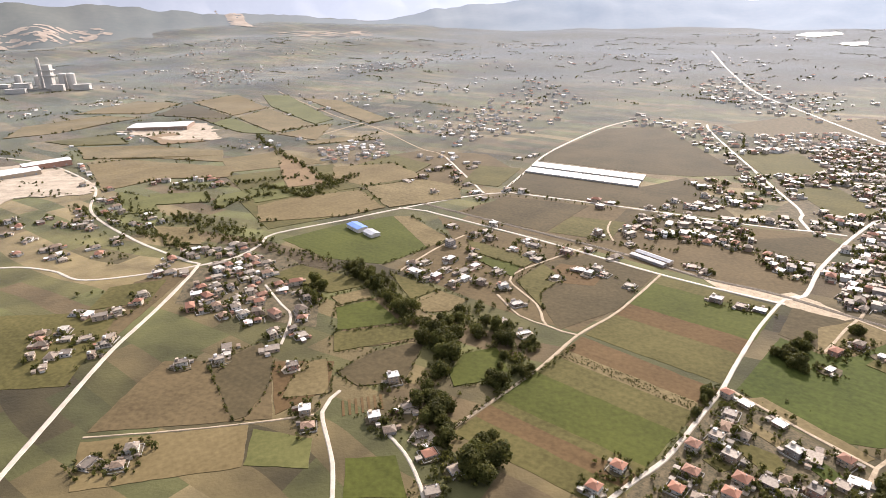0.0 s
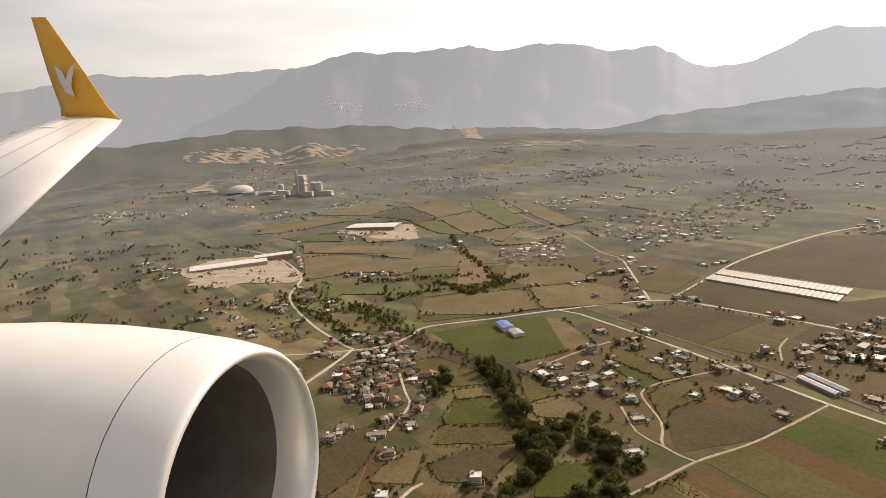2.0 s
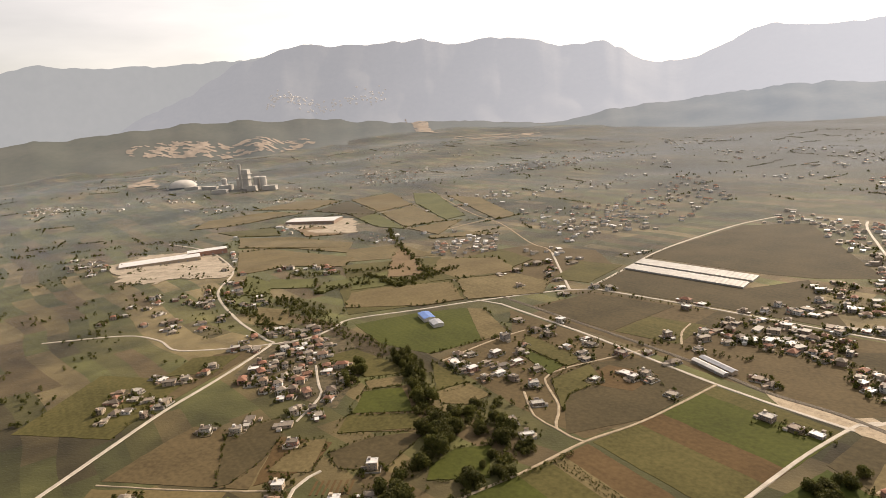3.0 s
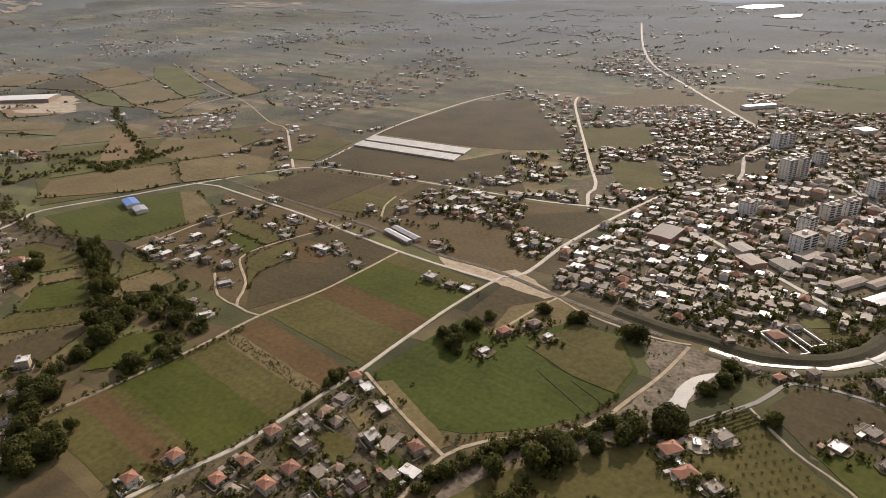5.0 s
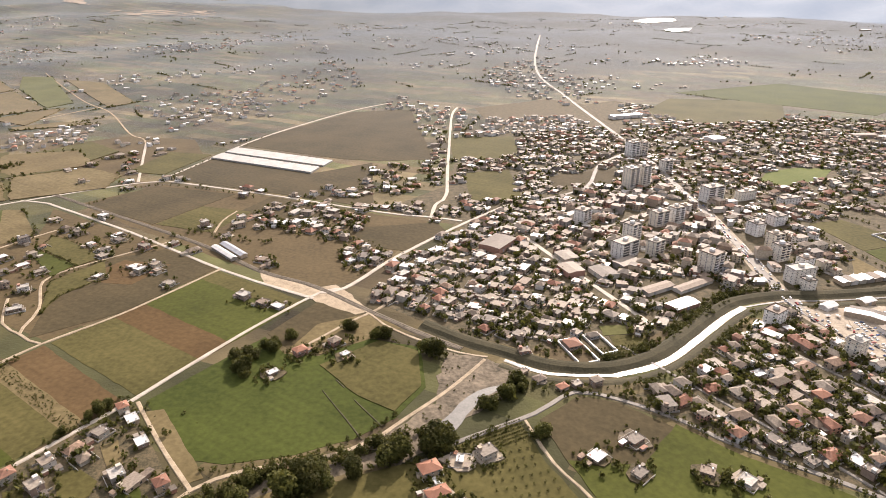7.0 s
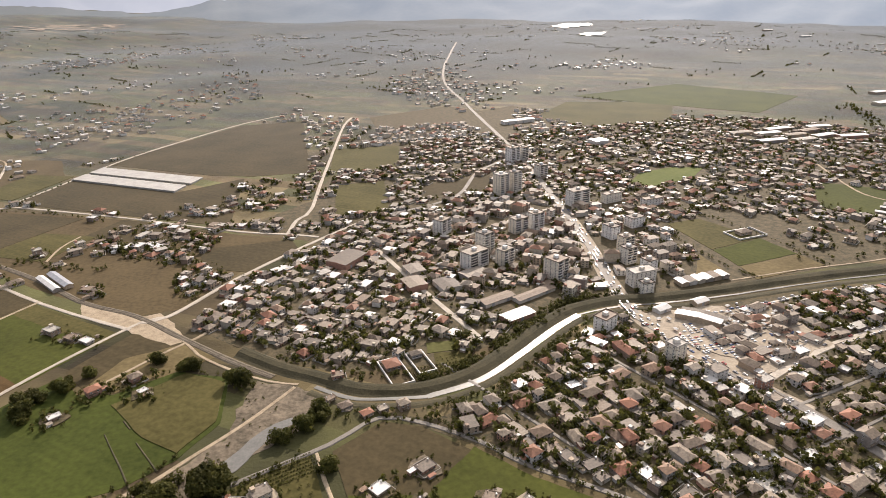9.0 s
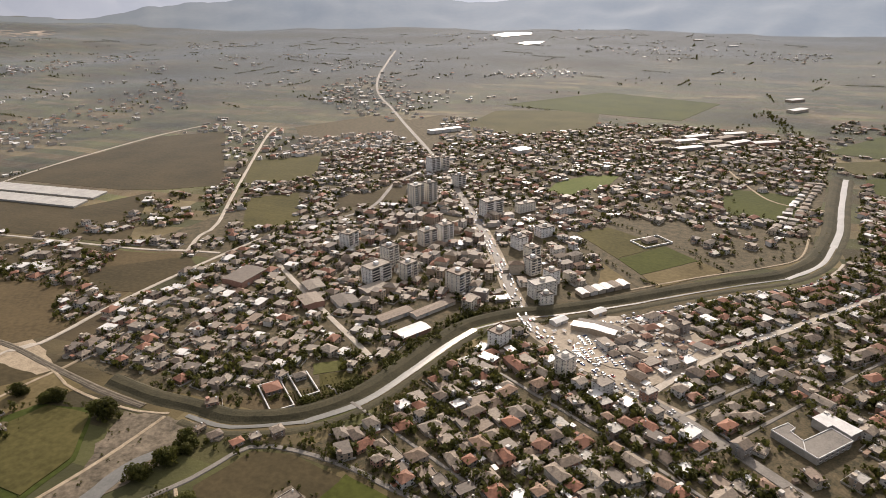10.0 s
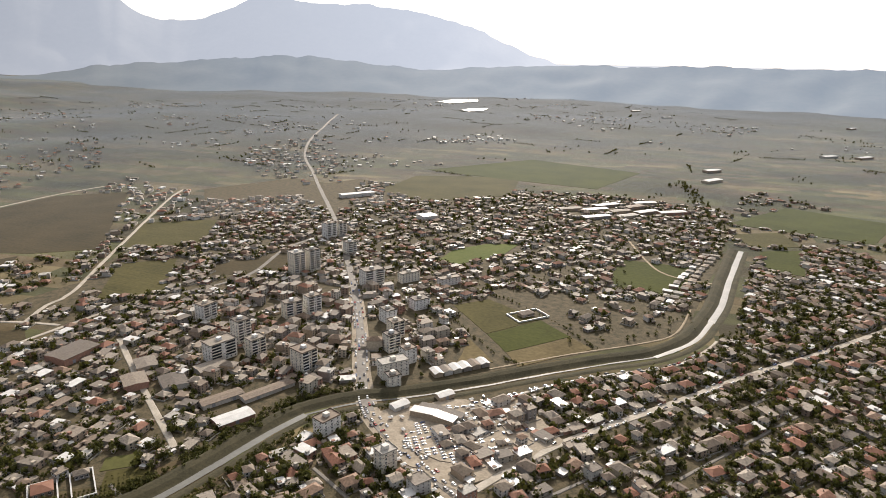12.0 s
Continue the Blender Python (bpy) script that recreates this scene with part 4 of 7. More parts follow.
field([(-170, 700), (-60, 760), (-90, 840), (-220, 800)], "olive", "pale green meadow among hedges")
field([(-220, 820), (-100, 850), (-170, 930), (-250, 900)], "tan", "tan stubble field among hedges")
field([(70, 720), (110, 700), (150, 775), (100, 800)], "olive", "dull green plot beside a road")

# plots of the western plain
PLAIN = []
PLAIN += [
    ([(-201, 667), (-207, 711), (-142, 761), (-136, 739), (-174, 710), (-190, 667)], "fresh", "light green meadow strip beside trees"),
    ([(-291, 733), (-226, 730), (-211, 691), (-269, 688)], "fresh", "green paddock among hedges"),
    ([(-133, 735), (-159, 836), (-165, 900), (-152, 892), (-89, 759), (-94, 745)], "earth", "ochre bare field beside a track"),
    ([(-143, 612), (-155, 667), (-124, 689), (-48, 710), (-19, 640), (-59, 619)], "straw", "pale straw field above the road"),
    ([(-44, 722), (27, 744), (67, 706), (63, 662), (-15, 640)], "tan", "dry tan field above the road")]
PLAIN += [
    ([(-351, 752), (-426, 889), (-379, 912), (-222, 848), (-212, 795), (-298, 801)], "straw", "broad straw-coloured field behind a factory"),
    ([(-444, 920), (-492, 1007), (-382, 1000), (-259, 952), (-242, 879), (-343, 919)], "tan", "tan field with dark hedges"),
    ([(-411, 1071), (-381, 1104), (-306, 1027), (-365, 1005)], "earth", "bare orange earth bank below a warehouse"),
    ([(-88, 824), (-9, 830), (26, 757), (-44, 727), (-83, 764)], "straw", "straw field beside a village"),
    ([(-134, 966), (-77, 981), (-27, 990), (-86, 1016), (-142, 990)], "tan", "dry tan plot behind a village")]
PLAIN += [
    ([(-427, 1395), (-355, 1478), (-259, 1321), (-311, 1243)], "straw", "far straw-coloured plot"),
    ([(-299, 1224), (-255, 1307), (-146, 1128), (-207, 1076)], "tan", "far tan plot among hedges"),
    ([(-297, 1469), (-240, 1461), (-118, 1176), (-146, 1137), (-256, 1334)], "fresh", "far pale green strip"),
    ([(-197, 1059), (-142, 1116), (-115, 1135), (-129, 1000)], "straw", "far straw triangle beside a track"),
    ([(-364, 1218), (-302, 1213), (-202, 1060), (-262, 1086)], "fresh", "far pale green plot"),
    ([(-207, 1429), (-119, 1366), (-17, 1159), (-50, 1123)], "tan", "far dry plot beside a road")]
PLAIN += [
    ([(-331, 747), (-284, 719), (-259, 669), (-291, 657)], "fresh", "small green field below a factory road"),
    ([(-246, 614), (-201, 604), (-183, 556), (-215, 559)], "tan", "tan plot beside the village road"),
    ([(-180, 728), (-133, 731), (-103, 712), (-126, 694), (-159, 678)], "fresh", "soft green field beside a stream"),
    ([(-560, 1050), (-470, 1100), (-420, 1020), (-500, 1015)], "olive", "olive field on the plain"),
    ([(-640, 1080), (-570, 1120), (-480, 1240), (-560, 1260), (-660, 1180)], "tan", "wide tan field on the plain"),
    ([(-460, 1260), (-380, 1230), (-330, 1180), (-310, 1230), (-430, 1380)], "darksoil", "dark tilled field on the plain"),
    ([(-620, 1290), (-480, 1280), (-450, 1390), (-560, 1450)], "straw", "far straw field on the plain")]
for pts, mat, label in PLAIN:
    field(pts, mat, label, 0.45, True, 2.5)

# ---------------------------------------------------------------- houses
def window(parent, x, y, z, w, h, face):
    """A framed pane set proud of a wall; face: 0 south, 1 east, 2 north, 3 west."""
    key = (round(w, 2), round(h, 2), face)
    if key not in WINDOWS:
        b = Build()
        t = face * math.pi / 2
        b.box(-w / 2, -0.05, -h / 2, w / 2, 0.05, h / 2, 0, t)
        b.box(-w / 2 + 0.09, -0.09, -h / 2 + 0.09, -0.03, -0.045, h / 2 - 0.09, 1, t)
        b.box(0.03, -0.09, -h / 2 + 0.09, w / 2 - 0.09, -0.045, h / 2 - 0.09, 1, t)
        b.box(-w / 2 - 0.1, -0.16, -h / 2 - 0.1, w / 2 + 0.1, 0.0, -h / 2 - 0.02, 0, t)
        WINDOWS[key] = b.mesh("window", [M["frame"], M["glass"]])
    ob = new("window", WINDOWS[key])
    ob.parent = parent
    ob.location = (x, y, z)
    return ob


WINDOWS = {}


def facade_windows(root, w, d, floors, per=2, faces=(0, 1, 3), storey=3.0):
    for f in range(floors):
        z = 0.4 + storey * f + 1.5
        for face in faces:
            n = per if face in (0, 2) else max(1, per - 1)
            span = w if face in (0, 2) else d
            for k in range(n):
                u = (k + 0.5) / n * span - span / 2
                if f == 0 and face == 0 and k == 0:
                    continue
                x, y = {0: (u, -d / 2), 1: (w / 2, u), 2: (u, d / 2), 3: (-w / 2, u)}[face]
                window(root, x, y, z, 1.3, 1.35, face)


def make_house(style, w, d, floors):
    h = 0.4 + 3.0 * floors
    label = {"hip": "%s-storey plastered house with a weathered tiled hip roof", "red": "%s-storey cream house with an orange-red tiled hip roof", "flat": "%s-storey concrete house with a flat grey roof",
             "gable": "%s-storey plastered house with a tiled gable roof", "bare": "unfinished %s-storey concrete house with roof columns",
             "white": "%s-storey white house with a bright flat roof"}[style] % ("one", "two", "three", "four")[floors - 1]
    root = thing("house", label, "house", group="houses")
    b = Build()
    b.box(-w / 2 - 0.15, -d / 2 - 0.15, -1.5, w / 2 + 0.15, d / 2 + 0.15, 0.35)
    b.box(-w / 2, -d / 2, 0.3, w / 2, d / 2, h)
    for f in range(1, floors):
        b.box(-w / 2 - 0.06, -d / 2 - 0.06, 0.3 + 3 * f, w / 2 + 0.06, d / 2 + 0.06, 0.5 + 3 * f)
    part("wall", b, M["wall"], root)
    r = Build()
    if style in ("hip", "red"):
        r.hip(w, d, h + 0.2, 0.3 * min(w, d), 0.6)
        part("roof", r, M["tile"] if style == "red" else M["roof"], root)
    elif style == "gable":
        a, c, t = w / 2 + 0.4, d / 2 + 0.5, 0.26 * d
        r.add([(-a, -c, h), (a, -c, h), (a, 0, h + t), (-a, 0, h + t), (-a, c, h), (a, c, h)], [[0, 1, 2, 3], [3, 2, 5, 4]])
        r.add([(-a, -c, h - 0.2), (a, -c, h - 0.2), (a, 0, h + t - 0.25), (-a, 0, h + t - 0.25), (-a, c, h - 0.2), (a, c, h - 0.2)],
              [[3, 2, 1, 0], [4, 5, 2, 3]])
        r.add([(-a, -c, h - 0.2), (a, -c, h - 0.2), (a, -c, h), (-a, -c, h), (-a, c, h - 0.2), (a, c, h - 0.2), (a, c, h), (-a, c, h)], [[0, 1, 2, 3], [5, 4, 7, 6]])
        part("roof", r, M["roof"], root)
        for sx in (-1, 1):
            g = Build()
            x0, x1 = sorted((sx * w / 2, sx * (w / 2 - 0.25)))
            g.add([(x, y, z) for x in (x0, x1) for y, z in ((-d / 2, h - 0.01), (d / 2, h - 0.01), (0, h + t - 0.3))], [[1, 0, 2], [3, 4, 5], [0, 3, 5, 2], [4, 1, 2, 5]])
            part("gable", g, M["wall"], root)
    else:
        o = 0.5
        r.box(-w / 2 - o, -d / 2 - o, h, w / 2 + o, d / 2 + o, h + 0.22)
        for x0, y0, x1, y1 in ((-w / 2 - o, -d / 2 - o, w / 2 + o, -d / 2 - o + 0.2), (-w / 2 - o, d / 2 + o - 0.2, w / 2 + o, d / 2 + o),
                               (-w / 2 - o, -d / 2 - o + 0.2, -w / 2 - o + 0.2, d / 2 + o - 0.2), (w / 2 + o - 0.2, -d / 2 - o + 0.2, w / 2 + o, d / 2 + o - 0.2)):
            r.box(x0, y0, h + 0.2, x1, y1, h + 0.65)
        part("roof", r, M["sheet"] if style == "white" else M["flat"], root)
        s = Build()
        if floors == 1:
            s.box(-w / 2 + 0.8, d / 2 - 1.6, h + 0.2, -w / 2 + 1.6, d / 2 - 0.8, h + 1.3)
        else:
          s.box(-w / 2 + 0.6, d / 2 - 3.0, h + 0.2, -w / 2 + 3.0, d / 2 - 0.4, h + 2.5)
          s.box(-w / 2 + 0.4, d / 2 - 3.2, h + 2.5, -w / 2 + 3.2, d / 2 - 0.2, h + 2.7)
        part("stair_head" if floors > 1 else "chimney", s, M["wall"], root)
        if style == "bare":
            for x in (-w / 2 + 0.3, 0, w / 2 - 0.3):
                c = Build()
                c.box(x - 0.16, -d / 2 + 0.1, h + 0.2, x + 0.16, -d / 2 + 0.42, h + 2.0)
                part("column", c, M["concrete"], root)
        t = Build()
        t.tube(w / 2 - 1.3, d / 2 - 1.3, h + 0.2, h + 1.6, 0.6, 0.6, 10)
        part("water_tank", t, M["sheet"], root)
    if style in ("hip", "red", "gable"):
        c = Build()
        c.box(w * 0.2 - 0.3, -0.3 + d * 0.15, h, w * 0.2 + 0.3, 0.3 + d * 0.15, h + 0.3 * min(w, d) + 0.7)
        part("chimney", c, M["wall"], root)
    dr = Build()
    n = 2 if w < 11 else 3
    x = -w / 2 + w / n / 2
    dr.box(x - 0.5, -d / 2 - 0.06, 0.35, x + 0.5, -d / 2 + 0.05, 2.45)
    part("door", dr, M["door"], root)
    if floors > 1:
        bl = Build()
        bl.box(-w / 2 + 0.3, -d / 2 - 1.2, 3.3, 0.4, -d / 2 - 0.061, 3.48)
        bl.box(-w / 2 + 0.3, -d / 2 - 1.2, 3.48, 0.4, -d / 2 - 1.12, 4.3)
        part("balcony", bl, M["flat"], root)
    facade_windows(root, w, d, floors, n)
    return root


HOUSES = {}
class Cells:
    """Circles in a coarse grid, to keep things apart."""

    def __init__(self):
        self.at = {}

    def append(self, spot):
        x, y, r = spot
        for i in range(int((x - r) // 25), int((x + r) // 25) + 1):
            for j in range(int((y - r) // 25), int((y + r) // 25) + 1):
                self.at.setdefault((i, j), []).append(spot)

    def open_at(self, x, y, r):
        for i in range(int((x - r) // 25), int((x + r) // 25) + 1):
            for j in range(int((y - r) // 25), int((y + r) // 25) + 1):
                for a, b, c in self.at.get((i, j), ()):
                    if (x - a) ** 2 + (y - b) ** 2 < (r + c) ** 2:
                        return False
        return True


SPOTS, WAYS = Cells(), Cells()
for pts, w in LINES.values():
    for x, y in smooth_line(pts, max(2.0, w * 0.5)):
        WAYS.append((x, y, w))
BOXES = [(f, min(p[0] for p in f), max(p[0] for p in f), min(p[1] for p in f), max(p[1] for p in f)) for f in FIELDS]


def free(x, y, r):
    return SPOTS.open_at(x, y, r)


def clear(x, y, r):
    """Off every road and field."""
    return WAYS.open_at(x, y, r) and not any(a < x < b and c < y < d and inside((x, y), f) for f, a, b, c, d in BOXES)


SCALE = 0.66    # houses are small here


def place_house(x, y, style, w, d, floors, turn):
    key = (style, w, d, floors)
    m = pose(x, y, ground_z(x, y), 0, 0, turn)
    if key in HOUSES:
        ob = copy_thing(HOUSES[key], m)
    else:
        ob = HOUSES[key] = make_house(*key)
        ob.matrix_world = m @ Matrix.Diagonal((SCALE, SCALE, SCALE * 0.86, 1))
    SPOTS.append((x, y, max(w, d) * 0.55 * SCALE))
    return ob


# houses that stand out, each at its own place: x, y, style, width, depth, storeys, turn
NEAR_WEST = [(-10, 313, "white", 9, 8, 3, 12), (-57, 289, "white", 9, 8, 2, 8), (-54, 276, "hip", 10, 8, 1, 8), (-20, 279, "white", 9, 8, 2, 10), (-2, 287, "flat", 12, 7, 1, 15),
             (7, 248, "red", 9, 8, 1, 20), (19, 236, "gable", 11, 8, 1, 25), (4, 262, "bare", 9, 7, 1, 12), (-12, 268, "hip", 9, 8, 1, 12), (-116, 347, "bare", 9, 8, 2, 20)]
NEAR_WEST2 = [(-138, 345, "flat", 10, 8, 2, 20), (-138, 266, "hip", 9, 8, 2, 10), (-156, 258, "flat", 12, 7, 1, 70), (-141, 255, "hip", 9, 7, 1, 10), (-206, 423, "flat", 9, 8, 2, 30),
              (-198, 450, "hip", 9, 8, 2, 30), (-212, 386, "flat", 10, 8, 1, 20), (-246, 397, "hip", 9, 8, 1, 20), (-70, 334, "bare", 10, 8, 2, 15), (7, 223, "flat", 10, 8, 1, 10)]
FORK = [(93, 229, "red", 9, 8, 2, -45), (78, 217, "red", 9, 8, 2, -45), (124, 222, "hip", 10, 8, 2, -45), (114, 214, "red", 9, 8, 1, -45), (135, 207, "red", 10, 8, 2, -45),
        (133, 240, "hip", 9, 9, 2, -50), (147, 245, "flat", 9, 8, 2, -50), (147, 231, "flat", 10, 8, 2, -50), (156, 213, "flat", 11, 9, 1, -50), (144, 215, "red", 10, 9, 2, -50)]
FORK2 = [(163, 263, "flat", 9, 8, 1, -40), (169, 279, "red", 8, 7, 2, -62), (175, 270, "white", 10, 7, 1, -62), (183, 252, "white", 9, 7, 1, -62), (178, 231, "flat", 10, 8, 2, -62),
         (172, 205, "flat", 9, 8, 2, -55), (197, 222, "red", 9, 8, 2, -62), (160, 206, "hip", 9, 8, 1, -45), (101, 200, "hip", 9, 8, 1, -45), (186, 208, "flat", 9, 8, 1, -55)]
MIDDLE = [(238, 296, "white", 8, 5, 1, 30), (252, 313, "red", 10, 8, 2, 30), (271, 319, "hip", 9, 8, 2, 35), (276, 306, "white", 6, 5, 1, 35), (216, 389, "flat", 12, 9, 2, -45),
          (229, 378, "flat", 12, 9, 1, -45), (238, 371, "white", 11, 7, 1, -45), (305, 208, "red", 13, 10, 2, 15), (331, 213, "flat", 11, 9, 2, 20), (319, 212, "white", 6, 4, 1, 70)]
MIDDLE2 = [(306, 195, "red", 14, 8, 1, 15), (314, 186, "flat", 9, 8, 1, 20), (377, 202, "white", 10, 8, 1, 30), (398, 209, "flat", 11, 8, 1, 25), (390, 189, "flat", 9, 7, 1, 30),
           (418, 184, "flat", 8, 7, 1, -40), (431, 176, "flat", 9, 8, 1, 30), (372, 287, "flat", 9, 7, 2, 0), (372, 262, "hip", 9, 7, 1, 20)]
LOOP = [(62, 373, "flat", 10, 8, 2, 30), (74, 358, "white", 12, 4, 1, 20), (5, 471, "white", 9, 8, 1, 40), (16, 486, "flat", 9, 7, 1, 40), (56, 473, "white", 11, 8, 1, 40),
        (40, 522, "flat", 11, 9, 3, 40), (72, 459, "flat", 12, 8, 1, 40), (72, 430, "flat", 10, 8, 2, 20), (77, 401, "flat", 12, 7, 1, 20), (115, 442, "white", 5, 8, 1, -30)]
LOOP2 = [(150, 452, "flat", 11, 9, 2, -40), (141, 445, "white", 9, 8, 2, -40), (165, 420, "bare", 11, 8, 1, -40), (135, 490, "flat", 14, 8, 2, -45), (112, 511, "flat", 12, 8, 1, -45),
         (174, 530, "flat", 9, 8, 3, 30), (203, 536, "bare", 10, 8, 3, 30), (194, 503, "flat", 9, 8, 1, 30), (199, 606, "white", 12, 8, 2, -35), (35, 686, "flat", 9, 8, 2, 30)]
TOWN_SOUTH = [(613, 232, "white", 12, 9, 2, 8), (556, 227, "flat", 13, 11, 4, 12), (574, 214, "flat", 11, 8, 3, 12), (547, 234, "gable", 9, 9, 3, 12), (545, 260, "white", 9, 7, 2, 12),
              (640, 230, "flat", 9, 7, 1, 8), (627, 262, "hip", 10, 9, 3, 8), (635, 262, "flat", 9, 8, 4, 8), (714, 279, "white", 13, 8, 1, 8), (747, 238, "white", 11, 8, 1, 8)]
TOWN_SOUTH2 = [(517, 288, "white", 12, 8, 1, 40), (484, 243, "white", 9, 7, 1, 12), (458, 250, "white", 9, 8, 2, 20), (501, 219, "red", 10, 9, 2, 12), (586, 166, "gable", 10, 10, 3, 12),
               (571, 175, "hip", 10, 8, 1, 12), (636, 206, "flat", 10, 9, 3, 8), (680, 206, "white", 14, 8, 2, 8), (678, 151, "white", 10, 8, 1, 8), (567, 200, "flat", 9, 9, 3, 12)]
BY_RIVER = [(381, 253, "red", 8, 6, 1, 20), (389, 254, "flat", 7, 6, 1, 15), (399, 253, "hip", 8, 7, 2, 15), (366, 270, "flat", 7, 5, 1, 30)]
NAMED = BY_RIVER + NEAR_WEST + NEAR_WEST2 + FORK + FORK2 + MIDDLE + MIDDLE2 + LOOP + LOOP2 + TOWN_SOUTH + TOWN_SOUTH2
for row in NAMED:
    place_house(*row)

# worn yards round the houses in open fields
for x, y, style, w, d, floors, turn in NAMED:
    if not any(inside((x, y), pts) for pts, _l in TOWN) and y < 560:
        n, big = 9, R.uniform(4.6, 7.2)
        while big > 3 and not WAYS.open_at(x, y, big * 1.25):
            big -= 0.5
        ring = [(x + R.uniform(-1, 1) + big * R.uniform(0.75, 1.25) * math.cos(6.283 * k / n), y + big * R.uniform(0.75, 1.25) * math.sin(6.283 * k / n)) for k in range(n)]
        field(ring, R.choice(("townground", "townground", "yard", "gravel")), "trodden yard round a farmhouse", 0, False, 1.0, z=0.62 + 0.004 * (len(LIFTS) % 40)).name = "ground_yard"

# ---------------------------------------------------------------- apartment blocks
def make_block(x, y, w, d, floors, turn, label, balconies=True):
    root = thing("apartment_block", label, "apartment block", pose(x, y, ground_z(x, y), 0, 0, turn) @ Matrix.Scale(SCALE, 4), "apartment blocks")
    SPOTS.append((x, y, max(w, d) * 0.55))
    w, d, floors = w / SCALE * 0.84, d / SCALE * 0.84, max(3, round(floors * 1.2))
    h = 0.6 + 3.0 * floors
    b = Build()
    b.box(-w / 2, -d / 2, -0.5, w / 2, d / 2, h)
    part("wall", b, M["plaster"], root)
    for f in range(2, floors, 2):
        c = Build()
        c.box(-w / 2 - 0.1, -d / 2 - 0.1, 0.5 + 3 * f, w / 2 + 0.1, d / 2 + 0.1, 0.75 + 3 * f)
        part("storey_band", c, M["flat"], root)
    r = Build()
    r.box(-w / 2 - 0.5, -d / 2 - 0.5, h, w / 2 + 0.5, d / 2 + 0.5, h + 0.3)
    for x0, y0, x1, y1 in ((-w / 2 - .5, -d / 2 - .5, w / 2 + .5, -d / 2 - .25), (-w / 2 - .5, d / 2 + .25, w / 2 + .5, d / 2 + .5), (-w / 2 - .5, -d / 2 - .25, -w / 2 - .25, d / 2 + .25), (w / 2 + .25, -d / 2 - .25, w / 2 + .5, d / 2 + .25)):
        r.box(x0, y0, h + 0.28, x1, y1, h + 1.1)
    part("roof", r, M["flat"], root)
    s = Build()
    s.box(-2.2, -1.8, h + 0.29, 2.2, 2.4, h + 3.1)
    part("lift_housing", s, M["plaster"], root)
    n = max(2, int(w / 4.6))
    bands = [(-0.46, -0.08), (0.1, 0.46)] if balconies else []
    for f in range(floors):
        z = 0.6 + 3 * f + 1.55
        for k in range(n):
            u = (k + 0.5) / n * w - w / 2
            if not (f and any(w * p < u < w * q for p, q in bands)):
                window(root, u, -d / 2, z, 1.5, 1.4, 0)
        for p, q in bands if f else ():
            g = Build()
            g.box(w * p + 0.3, -d / 2 - 0.05, z - 1.3, w * q - 0.3, -d / 2 + 0.05, z + 1.0)
            part("loggia_glazing", g, M["glass"], root)
            c = Build()
            c.box(w * p, -d / 2 - 1.3, z - 1.5, w * q, -d / 2 - 0.055, z - 1.32)
            c.box(w * p, -d / 2 - 1.3, z - 1.32, w * q, -d / 2 - 1.2, z - 0.45)
            c.box(w * p, -d / 2 - 1.2, z - 1.32, w * p + 0.1, -d / 2 - 0.055, z - 0.45)
            c.box(w * q - 0.1, -d / 2 - 1.2, z - 1.32, w * q, -d / 2 - 0.055, z - 0.45)
            part("balcony", c, M["plaster"], root)
        for k in range(max(1, int(d / 5))):
            u = (k + 0.5) / max(1, int(d / 5)) * d - d / 2
            window(root, -w / 2, u, z, 1.5, 1.4, 3)
    return root


BLOCKS = [(568, 556, 14, 13, 8, 20, "pale eight-storey tower block with stacked balconies"), (583, 560, 13, 12, 8, 20, "white eight-storey tower block with stacked balconies"),
          (626, 668, 14, 14, 7, 15, "pale tower block beside the avenue"), (640, 672, 11, 12, 6, 15, "cream apartment block beside the avenue"),
          (622, 503, 22, 14, 6, 10, "grey six-storey block with a wide flat roof"), (503, 424, 12, 12, 7, 25, "rounded cream seven-storey apartment tower"),
          (487, 402, 22, 13, 5, 25, "striped apartment block with long balconies"), (509, 398, 13, 10, 5, 25, "brown unfinished apartment block with open floors"),
          (534, 366, 14, 15, 6, 25, "square white six-storey hotel block"), (544, 456, 16, 11, 5, 15, "white slab of flats behind the centre"), (560, 458, 13, 11, 6, 15, "white block of flats with balconies"),
          (484, 474, 14, 12, 5, 35, "cream block of flats with a side stair")]
BLOCKS2 = [(583, 338, 21, 11, 4, 5, "white four-storey block at the avenue"), (578, 324, 9, 8, 3, 5, "small white corner block at the avenue"), (594, 372, 11, 10, 5, 12, "narrow block of flats on the avenue"),
           (604, 392, 11, 11, 5, 12, "pale block of flats on the avenue"), (598, 352, 10, 10, 4, 12, "ochre block of flats on the avenue"), (608, 420, 10, 14, 4, 12, "grey block of flats on the avenue"),
           (530, 292, 14, 10, 3, 25, "white four-storey block by the canal bend"), (640, 437, 16, 12, 3, 10, "white three-storey office block"), (685, 480, 24, 9, 2, 5, "long white two-storey school wing"),
           (655, 500, 22, 9, 3, 10, "cream school block with rows of windows"), (548, 250, 10, 9, 4, 15, "grey apartment house by the market"), (630, 600, 12, 12, 5, 15, "pale flats beyond the centre")]
for row in BLOCKS + BLOCKS2:
    make_block(*row, balconies=row[4] > 4)

